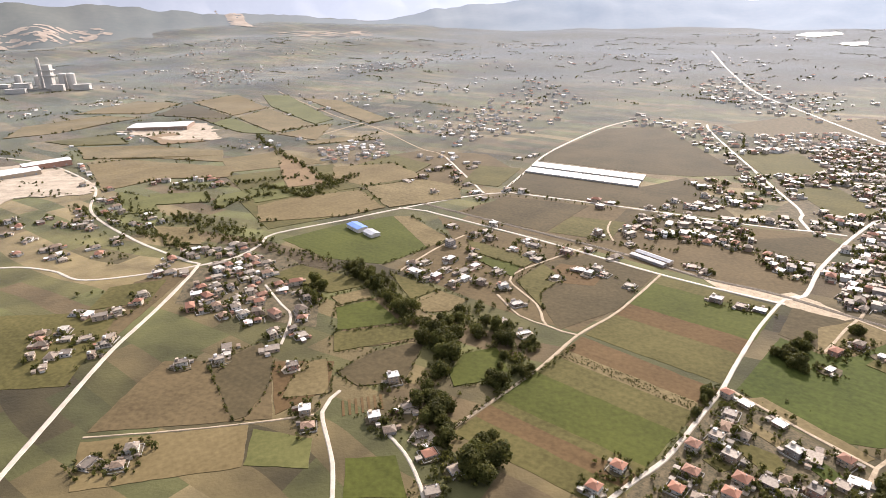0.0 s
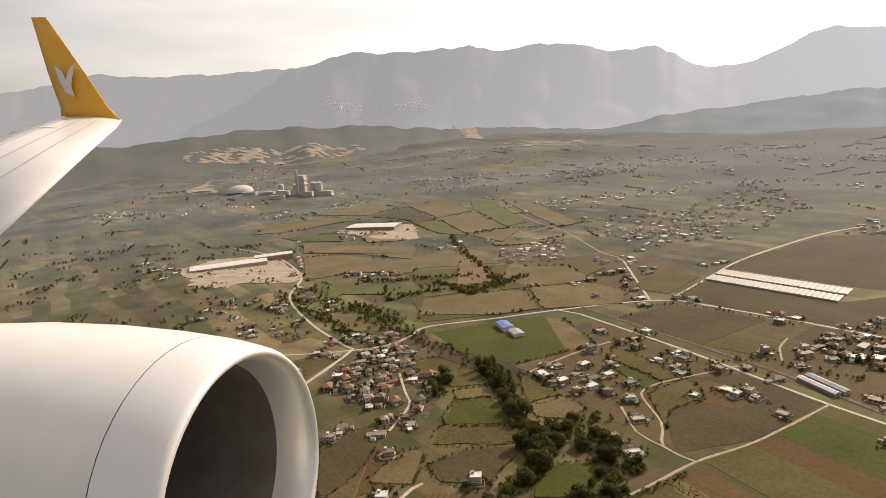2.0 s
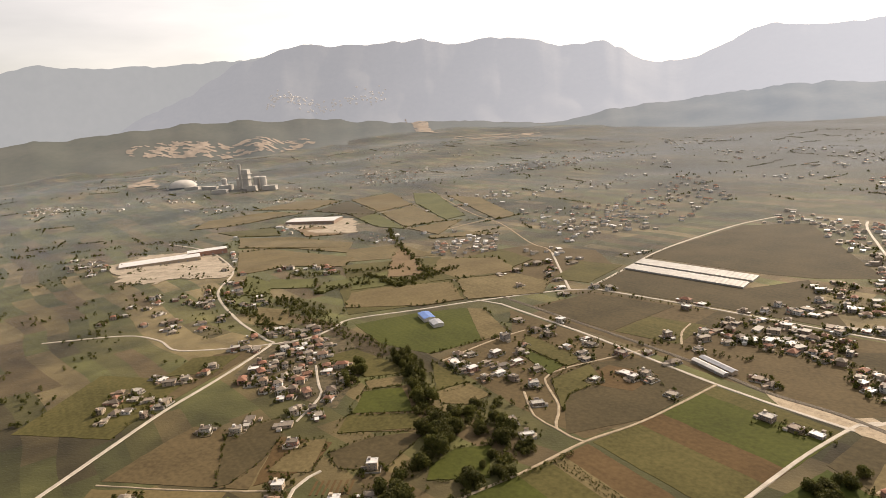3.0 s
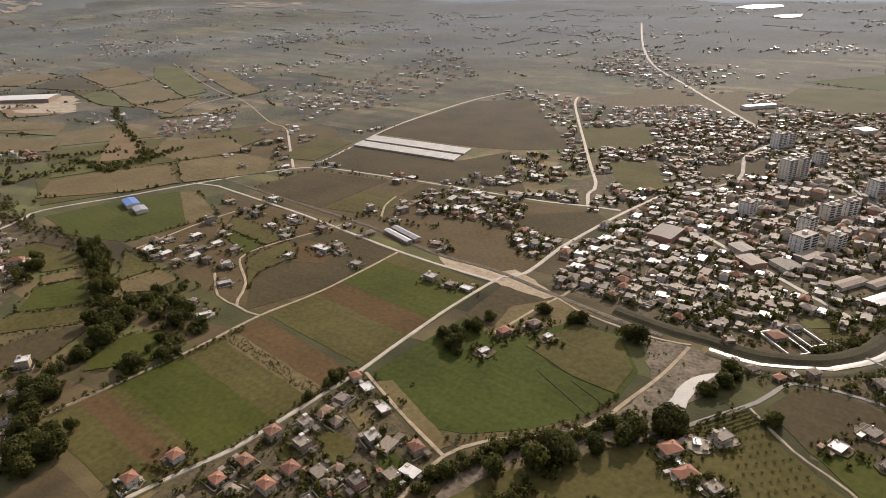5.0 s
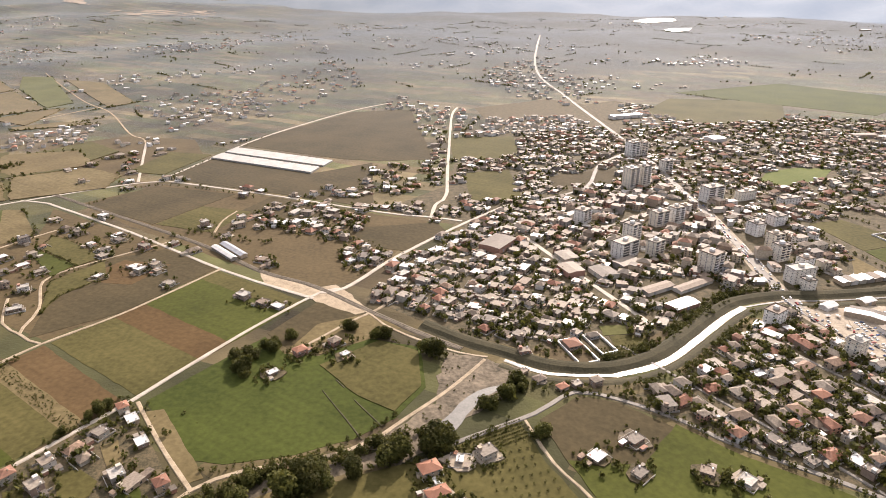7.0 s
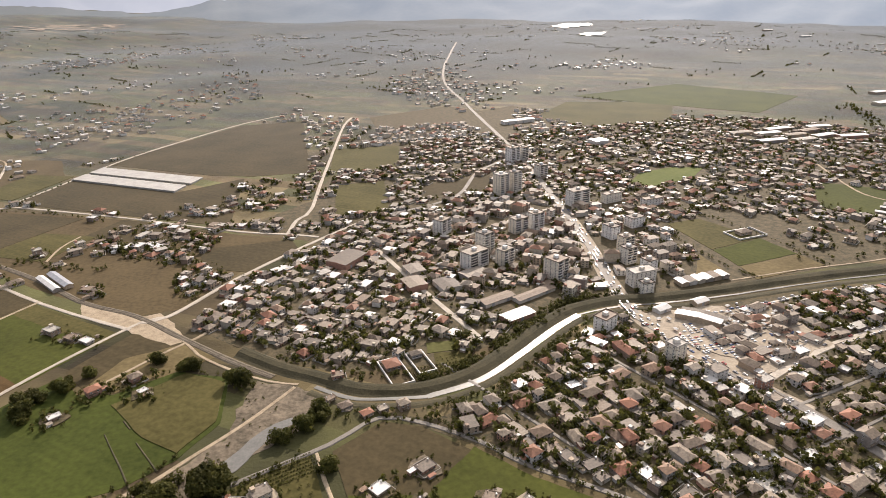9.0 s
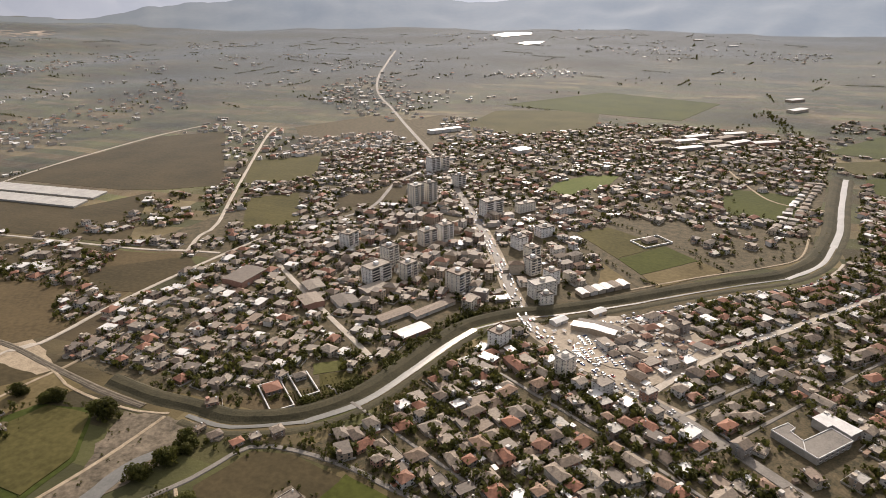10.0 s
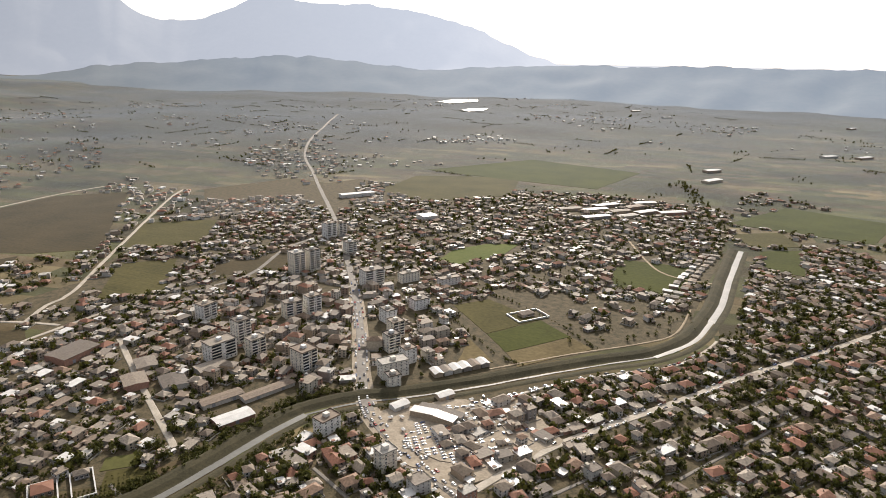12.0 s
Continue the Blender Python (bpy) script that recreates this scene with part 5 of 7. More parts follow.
# ---------------------------------------------------------------- sheds, halls, greenhouses
def make_hall(name, x, y, w, d, h, turn, mat, label, category, ridge=1.2, wall="wall"):
    """A long shed: walls, low gabled roof with eaves, doors in the south wall."""
    root = thing(name, label, category, pose(x, y, ground_z(x, y), 0, 0, turn))
    h, ridge = h * 0.7, ridge * 0.8
    b = Build()
    b.box(-w / 2, -d / 2, -0.6, w / 2, d / 2, h)
    b.add([(-w / 2, -d / 2, h), (-w / 2, d / 2, h), (-w / 2, 0, h + ridge), (w / 2, -d / 2, h), (w / 2, d / 2, h), (w / 2, 0, h + ridge)], [[1, 0, 2], [3, 4, 5]])
    part("wall", b, M[wall], root)
    r = Build()
    a, c = w / 2 + 0.4, d / 2 + 0.4
    r.add([(-a, -c, h + 0.02), (a, -c, h + 0.02), (a, 0, h + ridge + 0.1), (-a, 0, h + ridge + 0.1), (-a, c, h + 0.02), (a, c, h + 0.02)], [[0, 1, 2, 3], [3, 2, 5, 4]])
    r.add([(-a, -c, h + 0.02), (a, -c, h + 0.02), (a, -c, h - 0.2), (-a, -c, h - 0.2), (-a, c, h + 0.02), (a, c, h + 0.02), (a, c, h - 0.2), (-a, c, h - 0.2)], [[3, 2, 1, 0], [4, 5, 6, 7]])
    part("roof", r, M[mat], root)
    for k in range(max(1, int(w / 12))):
        u = (k + 0.5) / max(1, int(w / 12)) * w - w / 2
        g = Build()
        g.box(u - 1.0, -d / 2 - 0.08, 0.05, u + 1.0, -d / 2 + 0.05, min(2.4, h - 0.3))
        part("door", g, M["greysheet"], root)
    SPOTS.append((x, y, max(w, d) * 0.45))
    return root


make_hall("long_shed", 196, 466, 32, 4.6, 3.4, -58, "sheet", "long barn with a bright white metal roof", "barn")
make_hall("long_shed", 202.5, 470, 33, 5.5, 3.8, -58, "greysheet", "long barn with a grey metal roof", "barn")
make_hall("workshop", -44, 578, 21, 11, 5.5, -58, "blue", "workshop with a bright blue metal roof", "workshop")
make_hall("workshop", -30, 560, 15, 10, 4.5, -58, "greysheet", "grey-blue metal workshop beside a blue one", "workshop")
make_hall("factory_hall", -520, 826, 112, 34, 8, 36, "sheet", "long white factory hall", "factory")
make_hall("factory_hall", -476, 882, 58, 22, 10, 36, "sheet", "tall white factory hall", "factory")
make_hall("warehouse", -412, 1150, 100, 46, 9, 0, "sheet", "wide white warehouse roof on the plain", "warehouse")
make_hall("warehouse", 443, 405, 15, 12, 5, -80, "flat", "flat brown warehouse in the town", "warehouse", 0.6)
make_hall("warehouse", 458, 374, 17, 14, 5, -80, "flat", "grey market hall with a pale roof", "warehouse", 0.6)
make_hall("warehouse", 437, 382, 16, 13, 6, -80, "flat", "cream warehouse beside a street", "warehouse", 0.6)
make_hall("warehouse", 480, 384, 18, 11, 6, 20, "flat", "grey-roofed hall behind flats", "warehouse", 0.6)
make_hall("warehouse", 482, 344, 24, 8, 4, 18, "flat", "long low brown shed", "warehouse", 0.8)
make_hall("warehouse", 486, 320, 20, 10, 4, 18, "sheet", "pale-roofed shed near the canal", "warehouse", 0.8)
make_hall("warehouse", 508, 344, 32, 7, 3.5, 20, "flat", "long low shed with a mossy roof", "warehouse", 0.8)
make_hall("warehouse", 400, 438, 26, 18, 7, 44, "flat", "large grey public hall in the town", "hall", 0.6)
for k in range(6):
    make_hall("market_shed", 608 + 6.6 * k, 328 + 0.3 * k, 8.5, 5.6, 4, 92, "flat" if k % 3 == 1 else "sheet", "pale gabled shed in a row beside the canal", "market shed", 1.0)
make_hall("market_shed", 586, 281, 6, 26, 5, 40, "sheet", "white striped market hall roof", "market shed")
make_hall("market_shed", 592, 284, 5, 26, 4, 40, "flat", "long brown market hall roof", "market shed")
make_hall("market_shed", 573, 299, 10, 6, 4, 15, "sheet", "white shed by the canal bridge", "market shed")
make_hall("market_shed", 601, 300, 10, 6, 4, 10, "sheet", "white shed beside the canal", "market shed")
make_hall("warehouse", 758, 708, 20, 18, 8, 8, "sheet", "square white-roofed hall among houses", "warehouse", 0.6)
make_hall("warehouse", 716, 868, 50, 12, 7, 8, "sheet", "long white school roof beyond the town", "warehouse", 0.6)
for k, (x, y) in enumerate([(955, 690), (985, 675), (1015, 692), (1045, 670), (1075, 685), (960, 640), (1000, 630), (1040, 640), (1070, 625), (1010, 655)]):
    make_hall("warehouse", x, y, 30 + 4 * (k % 3), 11, 5, -8 + 5 * (k % 4), "sheet" if k % 3 else "flat", "pale industrial shed on the far edge of town", "warehouse", 0.8)
for k, (x, y) in enumerate([(2124, 1964), (1791, 933), (1852, 896), (2432, 1329), (3038, 1658), (3710, 2271), (1388, 868), (1306, 788), (4620, 3465), (2054, 1721)]):
    make_hall("warehouse", x, y, 34 + 6 * (k % 3), 14, 6, -10 + 7 * (k % 4), "sheet", "bright white shed far out on the plain", "warehouse", 0.8)
for k in range(26):
    u, side = (k // 2) / 12, (4.6 if k % 2 else -4.6) + R.uniform(-1, 1)
    make_hall("canal_shed", 832 + 137 * u - 0.54 * side, 374 + 86 * u + 0.84 * side, R.uniform(5, 9), R.uniform(4.5, 6.5), R.uniform(2.6, 4), 33 + R.choice((0, 90)) + R.uniform(-6, 6), R.choice(("sheet", "flat", "flat")), "small pale shed beside the canal", "shed", 0.5)

# small compound inside a white wall
def make_compound(x, y, turn, a, c, house, roof, label):
    """A house (x0, y0, x1, y1) inside garden walls of half-sides a and c."""
    root = thing("walled_compound", label, "compound", pose(x, y, 0, 0, 0, turn))
    for x0, y0, x1, y1 in ((-a, -c, a, -c + 0.6), (-a, c - 0.6, a, c), (-a, -c + 0.6, -a + 0.6, c - 0.6), (a - 0.6, -c + 0.6, a, c - 0.6)):
        w = Build()
        w.box(x0, y0, -0.3, x1, y1, 1.4)
        part("garden_wall", w, M["sheet"], root, "white plastered wall")
    x0, y0, x1, y1 = house
    h = Build()
    h.box(x0, y0, -0.3, x1, y1, 2.6)
    part("wall", h, M["wall"], root)
    r = Build()
    r.hip(x1 - x0, y1 - y0, 2.75, 1.4, 0.5, 0, 0, ((x0 + x1) / 2, (y0 + y1) / 2, 0))
    part("roof", r, M[roof], root)
    for k in range(3):
        window(root, x0 + (x1 - x0) * (k + 0.5) / 3, y0, 1.4, 1.3, 1.2, 0)
    SPOTS.append((x, y, max(a, c)))


make_compound(711, 390, 4, 14, 9, (-6, -2, 5, 5), "roof", "small house inside a white garden wall")
make_compound(402, 284, 8, 6, 13, (-4, 2, 4, 10), "tile", "red-roofed house in a long white-walled garden")
make_compound(417, 289, 8, 5, 11, (-3, 5, 3, 9), "roof", "small house in a long white-walled garden")

# school with a white hall roof and a grey L-shaped wing
def prism(pts, z0, z1):
    """An upright block over an outline that runs clockwise or not."""
    n = len(pts)
    if sum(a[0] * b[1] - b[0] * a[1] for a, b in zip(pts, pts[1:] + pts[:1])) < 0:
        pts = pts[::-1]
    b = Build()
    tris = geometry.tessellate_polygon([[Vector((x, y, 0)) for x, y in pts]])
    up = []
    for a, c, e in tris:
        turn = (pts[c][0] - pts[a][0]) * (pts[e][1] - pts[a][1]) - (pts[c][1] - pts[a][1]) * (pts[e][0] - pts[a][0])
        up.append([a, c, e] if turn > 0 else [a, e, c])
    b.add([(x, y, z) for z in (z0, z1) for x, y in pts], [[i, (i + 1) % n, n + (i + 1) % n, n + i] for i in range(n)] + [[n + k for k in t] for t in up])
    return b


def make_school():
    root = thing("school", "school with a white hall and grey L-shaped roof edged in white", "school", pose(620, 159, 0))
    wing = [(-13, 11), (-2, 12), (-2, 8), (-6, 7), (-6, 0), (13, 2), (14, -8), (-10, -11)]
    hall = [(10.5, 10), (20, 11), (23, -5), (15, -6), (14.2, 2.5), (11, 2.3)]
    part("wall", prism(wing, -0.5, 3.4), M["concrete"], root)
    part("roof", prism([(x * 0.99, y * 0.99) for x, y in wing], 3.42, 3.55), M["asphalt"], root, "dark grey bitumen roof")
    for (x0, y0), (x1, y1) in list(zip(wing, wing[1:] + wing[:1])) + [((-6.2, 0), (-10.5, -5.0))]:
        l, p = math.hypot(x1 - x0, y1 - y0), Build()
        p.box(-0.15, -0.18, 3.3, l + 0.15, 0.18, 3.85, 0, math.atan2(y1 - y0, x1 - x0), (x0, y0, 0))
        part("parapet", p, M["sheet"], root, "white parapet round the roof")
    part("hall_wall", prism(hall, -0.5, 4.4), M["concrete"], root)
    part("hall_roof", prism([(17 + (x - 17) * 1.03, 3 + (y - 3) * 1.03) for x, y in hall], 4.41, 4.65), M["sheet"], root, "bright white flat roof")
    for k in range(6):
        for z in (0.8, 2.4):
            ob = window(root, -8 + 3.9 * k, -10.8 + 0.49 * k - 0.05, z, 1.5, 1.1, 0)
            ob.rotation_euler[2] = radians(7)
    SPOTS.append((622, 159, 18))


make_school()


def make_greenhouse(ax, ay, bx, by, cx, cy, label):
    """Rows of film tunnels in the strip from a to b, as wide as a to c."""
    lx, ly = bx - ax, by - ay
    wx, wy = cx - ax, cy - ay
    n = 26
    root = thing("greenhouse", label, "greenhouse", pose(ax, ay, 0))
    b = Build()
    prof = [((k + j / 4) / n, 1.7 + 0.35 * math.sin(math.pi * j / 4)) for k in range(n) for j in range(4)] + [(1.0, 1.7)]
    m = len(prof)
    b.add([(lx * u + wx * s, ly * u + wy * s, z) for s in (0, 1) for u, z in prof], [[j, j + 1, m + j + 1, m + j] for j in range(m - 1)])
    part("film_roof", b, M["plastic"], root, "milky plastic film over arches")
    for s in (0, 1):
        f = Build()
        f.add([(lx * u + wx * s, ly * u + wy * s, z) for u, z in prof] + [(lx + wx * s, ly + wy * s, -0.2), (wx * s, wy * s, -0.2)], [list(range(m + 2)) if s == 0 else list(range(m + 1, -1, -1))])
        part("end_wall", f, M["plastic"], root)
    for u in (0, 1):
        g = Build()
        g.add([(lx * u, ly * u, -0.2), (lx * u + wx, ly * u + wy, -0.2), (lx * u + wx, ly * u + wy, 1.7), (lx * u, ly * u, 1.7)], [[0, 1, 2, 3]])
        part("side_wall", g, M["plastic"], root)
    SPOTS.append((ax + lx / 2 + wx / 2, ay + ly / 2 + wy / 2, 40))


make_greenhouse(151, 757, 262, 671, 161, 776, "long pale strip of plastic film greenhouses")
make_greenhouse(164, 781, 276, 695, 175, 801, "long pale strip of film greenhouses beside another")

# ---------------------------------------------------------------- cement works
def cement_works():
    z = ground_z(-870, 1650)
    root = thing("cement_works", "grey cement works with a dome, silos and tall towers", "factory", pose(-870, 1650, z) @ Matrix.Scale(0.92, 4))
    d = Build()
    n = 24
    prof = [(46 * math.cos(a), 24 * math.sin(a)) for a in np.linspace(0, math.pi / 2 - 0.05, 7)]
    d.add([(-300 + r * math.cos(2 * math.pi * i / n), 170 + r * math.sin(2 * math.pi * i / n), q) for r, q in prof for i in range(n)],
          [[k * n + i, k * n + (i + 1) % n, (k + 1) * n + (i + 1) % n, (k + 1) * n + i] for k in range(6) for i in range(n)] + [list(range(6 * n, 7 * n))])
    part("dome", d, M["cement"], root, "pale round storage dome", smooth=True)
    for x, y, r, h in ((10, 20, 5, 74), (70, 10, 11, 34), (94, 4, 11, 34), (-60, 40, 9, 30), (-20, 60, 9, 26)):
        s = Build()
        s.tube(x, y, -4, h, r, r * 0.94, 16)
        s.tube(x, y, h, h + 3, r * 0.95, r * 0.3, 16)
        part("silo", s, M["cement"], root)
    t = Build()
    t.box(26, 0, -4, 46, 18, 58)
    t.box(22, -4, 30, 50, 22, 32)
    t.box(22, -4, 44, 50, 22, 46)
    part("preheater_tower", t, M["cement"], root)
    for x0, y0, x1, y1, h in ((-130, 20, -80, 36, 9), (-50, -10, -10, 8, 14), (110, -30, 150, -14, 9), (-40, -70, 10, -58, 7), (-220, 60, -170, 74, 7), (60, -40, 90, -28, 11)):
        b = Build()
        b.box(x0, y0, -4, x1, y1, h)
        b.box(x0 - 0.6, y0 - 0.6, h, x1 + 0.6, y1 + 0.6, h + 1)
        part("shed", b, M["cement"], root)


cement_works()

# ---------------------------------------------------------------- houses by district
ZONES = []
ZONES += [
    ([(292, 376), (388, 486), (400, 560), (440, 620), (480, 520), (590, 440), (545, 335), (520, 333), (474, 305), (430, 290), (375, 300)], 12.5, 12.5, 44, 0.9, (3, 1, 6, 1, 1), 2),
    ([(440, 620), (480, 520), (590, 440), (640, 690), (660, 760), (640, 900), (520, 900), (420, 700)], 14, 14, 40, 0.88, (3, 1, 5, 1, 1), 3),
    ([(388, 258), (440, 255), (500, 290), (560, 300), (572, 215), (590, 120), (560, 60), (520, 110), (470, 172), (440, 205)], 10.5, 10.8, 12, 0.95, (5, 2, 4, 1, 1), 2)]
ZONES += [
    ([(572, 300), (760, 285), (850, 310), (1000, 440), (1120, 430), (1120, 130), (900, 40), (640, 40), (600, 120), (580, 215)], 11.2, 11.4, 8, 0.88, (6, 2, 4, 1, 1), 2),
    ([(606, 520), (590, 330), (640, 320), (664, 430), (740, 440), (800, 400), (840, 320), (880, 380), (985, 460), (1150, 620), (1050, 760), (760, 980), (660, 760)], 16, 16, 12, 0.8, (4, 2, 4, 1, 1), 2)]
ZONES += [
    ([(566, 335), (577, 332), (620, 505), (645, 620), (668, 750), (640, 750), (612, 620), (590, 505), (548, 335)], 14, 12, 74, 0.95, (1, 0, 8, 1, 2), 4),
    ([(660, 980), (720, 960), (800, 1300), (840, 1560), (640, 1400), (600, 1100)], 26, 26, 15, 0.7, (3, 1, 3, 0, 1), 2),
    ([(130, 672), (330, 520), (384, 496), (396, 540), (330, 556), (230, 625), (150, 690)], 15, 13, -36, 0.75, (2, 1, 5, 1, 1), 2)]
ZONES += [
    ([(270, 500), (300, 440), (350, 470), (310, 530)], 20, 18, 44, 0.6, (2, 1, 5, 1, 1), 2),
    ([(290, 420), (310, 405), (370, 470), (350, 480)], 15, 13, 44, 0.7, (3, 1, 5, 1, 1), 2),
    ([(376, 600), (420, 600), (520, 980), (470, 1000), (430, 850)], 17, 17, 74, 0.6, (3, 1, 5, 1, 1), 2),
    ([(-168, 425), (-160, 481), (-136, 520), (-84, 489), (-64, 423), (-72, 361), (-84, 345), (-118, 349), (-128, 400)], 18, 13, 24, 0.55, (5, 2, 4, 0, 1), 2)]
ZONES += [
    ([(-205, 490), (-199, 536), (-177, 554), (-131, 541), (-112, 500), (-144, 470)], 15, 13, 25, 0.8, (4, 2, 4, 0, 1), 2),
    ([(-250, 350), (-195, 345), (-192, 470), (-230, 470)], 19, 19, 10, 0.6, (4, 2, 4, 0, 1), 2),
    ([(-5, 478), (30, 528), (120, 500), (90, 450), (30, 430)], 19, 17, 40, 0.6, (2, 1, 5, 1, 2), 2),
    ([(80, 560), (30, 650), (10, 640), (110, 520), (180, 455), (190, 470)], 19, 15, -45, 0.6, (2, 1, 5, 1, 1), 2)]
ZONES += [
    ([(105, 470), (170, 430), (185, 450), (140, 500)], 20, 18, -45, 0.55, (2, 1, 5, 1, 1), 2),
    ([(-480, 930), (-300, 640), (-200, 560), (-240, 640), (-340, 760), (-400, 900)], 24, 22, 40, 0.6, (4, 2, 4, 0, 1), 2),
    ([(-420, 560), (-260, 500), (-260, 640), (-400, 700)], 28, 26, 30, 0.5, (4, 2, 4, 0, 1), 2),
    ([(-125, 940), (-25, 966), (-12, 862), (-99, 852)], 17, 15, 20, 0.75, (3, 1, 4, 0, 3), 2),
    ([(-251, 1018), (-179, 1007), (-161, 939), (-229, 948)], 20, 18, 20, 0.6, (3, 1, 4, 0, 3), 2),
    ([(-316, 802), (-217, 790), (-210, 748), (-292, 752)], 20, 18, 15, 0.6, (4, 1, 3, 0, 2), 2)]
ZONES += [
    ([(-367, 645), (-271, 693), (-243, 635), (-318, 603)], 19, 17, 30, 0.6, (4, 1, 3, 0, 2), 2),
    ([(-723, 856), (-628, 849), (-544, 745), (-619, 741)], 24, 22, 30, 0.6, (3, 1, 3, 0, 4), 2),
    ([(-628, 2009), (-415, 1932), (-332, 1609), (-490, 1617)], 30, 34, 20, 0.6, (3, 1, 3, 0, 5), 2),
    ([(-157, 1973), (76, 2002), (77, 1844), (-101, 1762)], 24, 34, 10, 0.6, (2, 1, 3, 0, 6), 2),
    ([(-22, 1217), (190, 1218), (196, 1083), (91, 908), (-2, 1101)], 25, 24, 30, 0.55, (3, 1, 4, 0, 4), 2)]
ZONES += [
    ([(-20, 740), (90, 690), (130, 740), (110, 850), (30, 900)], 22, 22, 30, 0.5, (3, 1, 4, 0, 1), 2),
    ([(60, 900), (240, 1000), (380, 1300), (340, 1600), (180, 1300)], 30, 28, 20, 0.55, (4, 1, 4, 0, 1), 2),
    ([(330, 820), (420, 800), (480, 1000), (420, 1120), (350, 1000)], 19, 19, 70, 0.7, (4, 1, 4, 0, 1), 2),
    ([(60, 150), (100, 205), (180, 150), (190, 190), (120, 120)], 15, 15, -45, 0.8, (6, 1, 3, 0, 0), 2)]
ZONES += [
    ([(1000, 430), (1120, 450), (1500, 500), (1500, 100), (1120, 130)], 21, 21, 8, 0.5, (5, 2, 4, 0, 1), 2),
    ([(985, 480), (1100, 640), (1300, 700), (1300, 560), (1080, 440)], 22, 22, 20, 0.5, (4, 2, 4, 0, 1), 2),
    ([(198, 562), (300, 545), (310, 505), (292, 470), (250, 500), (200, 520)], 20, 16, 30, 0.55, (2, 1, 5, 1, 1), 2),
    ([(168, 278), (202, 216), (188, 197), (104, 156), (66, 166), (94, 210)], 14, 13, -48, 0.32, (5, 1, 4, 0, 2), 1)]
ZONES += [
    ([(300, 215), (345, 225), (345, 180), (300, 175)], 14, 14, 15, 0.4, (5, 1, 3, 0, 1), 1)]
ZONES += [([(738, 336), (828, 338), (868, 388), (838, 440), (742, 436)], 19, 17, 15, 0.5, (4, 1, 4, 0, 1), 2)]
STYLES = ("hip", "gable", "flat", "bare", "white", "red")
SIZES = ((7, 6), (8, 7), (9, 8), (10, 9), (12, 8), (13, 10), (15, 9))


# scattered houses that stand in open fields
OPEN_ZONES = [([(212, 565), (257, 583), (307, 533), (298, 487), (228, 500)], 14, 12, -36, 0.34, (2, 1, 5, 1, 2), 2), ([(269, 485), (313, 479), (312, 443), (272, 447)], 15, 13, 44, 0.34, (2, 1, 5, 1, 2), 3),
              ([(272, 442), (314, 465), (331, 428), (279, 405)], 13, 12, 44, 0.37, (3, 1, 4, 1, 2), 2), ([(61, 693), (117, 689), (128, 640), (76, 645)], 15, 14, 30, 0.31, (3, 1, 4, 0, 2), 2),
              ([(254, 618), (321, 630), (316, 562), (262, 590)], 16, 13, -36, 0.31, (2, 1, 5, 1, 2), 2)]
OPEN_ZONES += [([(308, 680), (398, 700), (385, 577), (323, 578)], 17, 16, 74, 0.28, (3, 1, 4, 1, 2), 3), ([(90, 518), (160, 458), (169, 420), (103, 482)], 17, 15, -45, 0.31, (2, 1, 5, 1, 3), 1),
               ([(222, 454), (244, 450), (246, 425), (224, 430)], 10, 9, -45, 0.43, (2, 0, 6, 1, 1), 1), ([(39, 581), (100, 567), (131, 512), (67, 523)], 20, 17, -45, 0.31, (2, 1, 5, 0, 2), 2),
               ([(135, 847), (187, 866), (190, 828), (147, 809)], 22, 17, 40, 0.31, (1, 0, 3, 0, 5), 1)]
CAND = []
for pts, sx, sy, head, share, weights, most in ZONES + OPEN_ZONES:
    apart = WAYS.open_at if (pts, sx, sy, head, share, weights, most) in OPEN_ZONES else clear
    sx, sy = sx * 0.72, sy * 0.72
    c, s = math.cos(radians(head)), math.sin(radians(head))
    us = [x * c + y * s for x, y in pts]
    vs = [-x * s + y * c for x, y in pts]
    for i in range(int((max(us) - min(us)) / sx) + 1):
        for j in range(int((max(vs) - min(vs)) / sy) + 1):
            u, v = min(us) + sx * (i + R.uniform(-0.42, 0.42)), min(vs) + sy * (j + R.uniform(-0.42, 0.42))
            x, y = u * c - v * s, u * s + v * c
            if R.random() > share or not inside((x, y), pts) or not apart(x, y, 3.0) or not free(x, y, 2.8):
                continue
            style = R.choices(STYLES, weights + (weights[0] * 0.14,))[0]
            size = R.choice(SIZES)
            floors = min(most, R.choices((1, 2, 3), (7, 4, 1))[0])
            if (x - 555) ** 2 + ((y - 420) * 0.75) ** 2 < 95 ** 2 and R.random() < 0.55:
                style, size, floors = R.choice(("flat", "flat", "flat", "bare", "hip", "gable")), R.choice(((12, 9), (14, 10), (16, 10), (9, 8))), R.choice((2, 3, 3, 4))
            CAND.append((x, y, style, *size, floors, head + R.choice((0, 90)) + R.gauss(0, 8)))
            SPOTS.append((x, y, 2.9))
CAND.sort(key=lambda r: abs(r[1]))
DETAILED = [c for c in CAND if -200 < c[0] < 800 and c[1] > 120][:250]
REST = [c for c in CAND if c not in set(DETAILED)]
for c in DETAILED:
    place_house(*c)

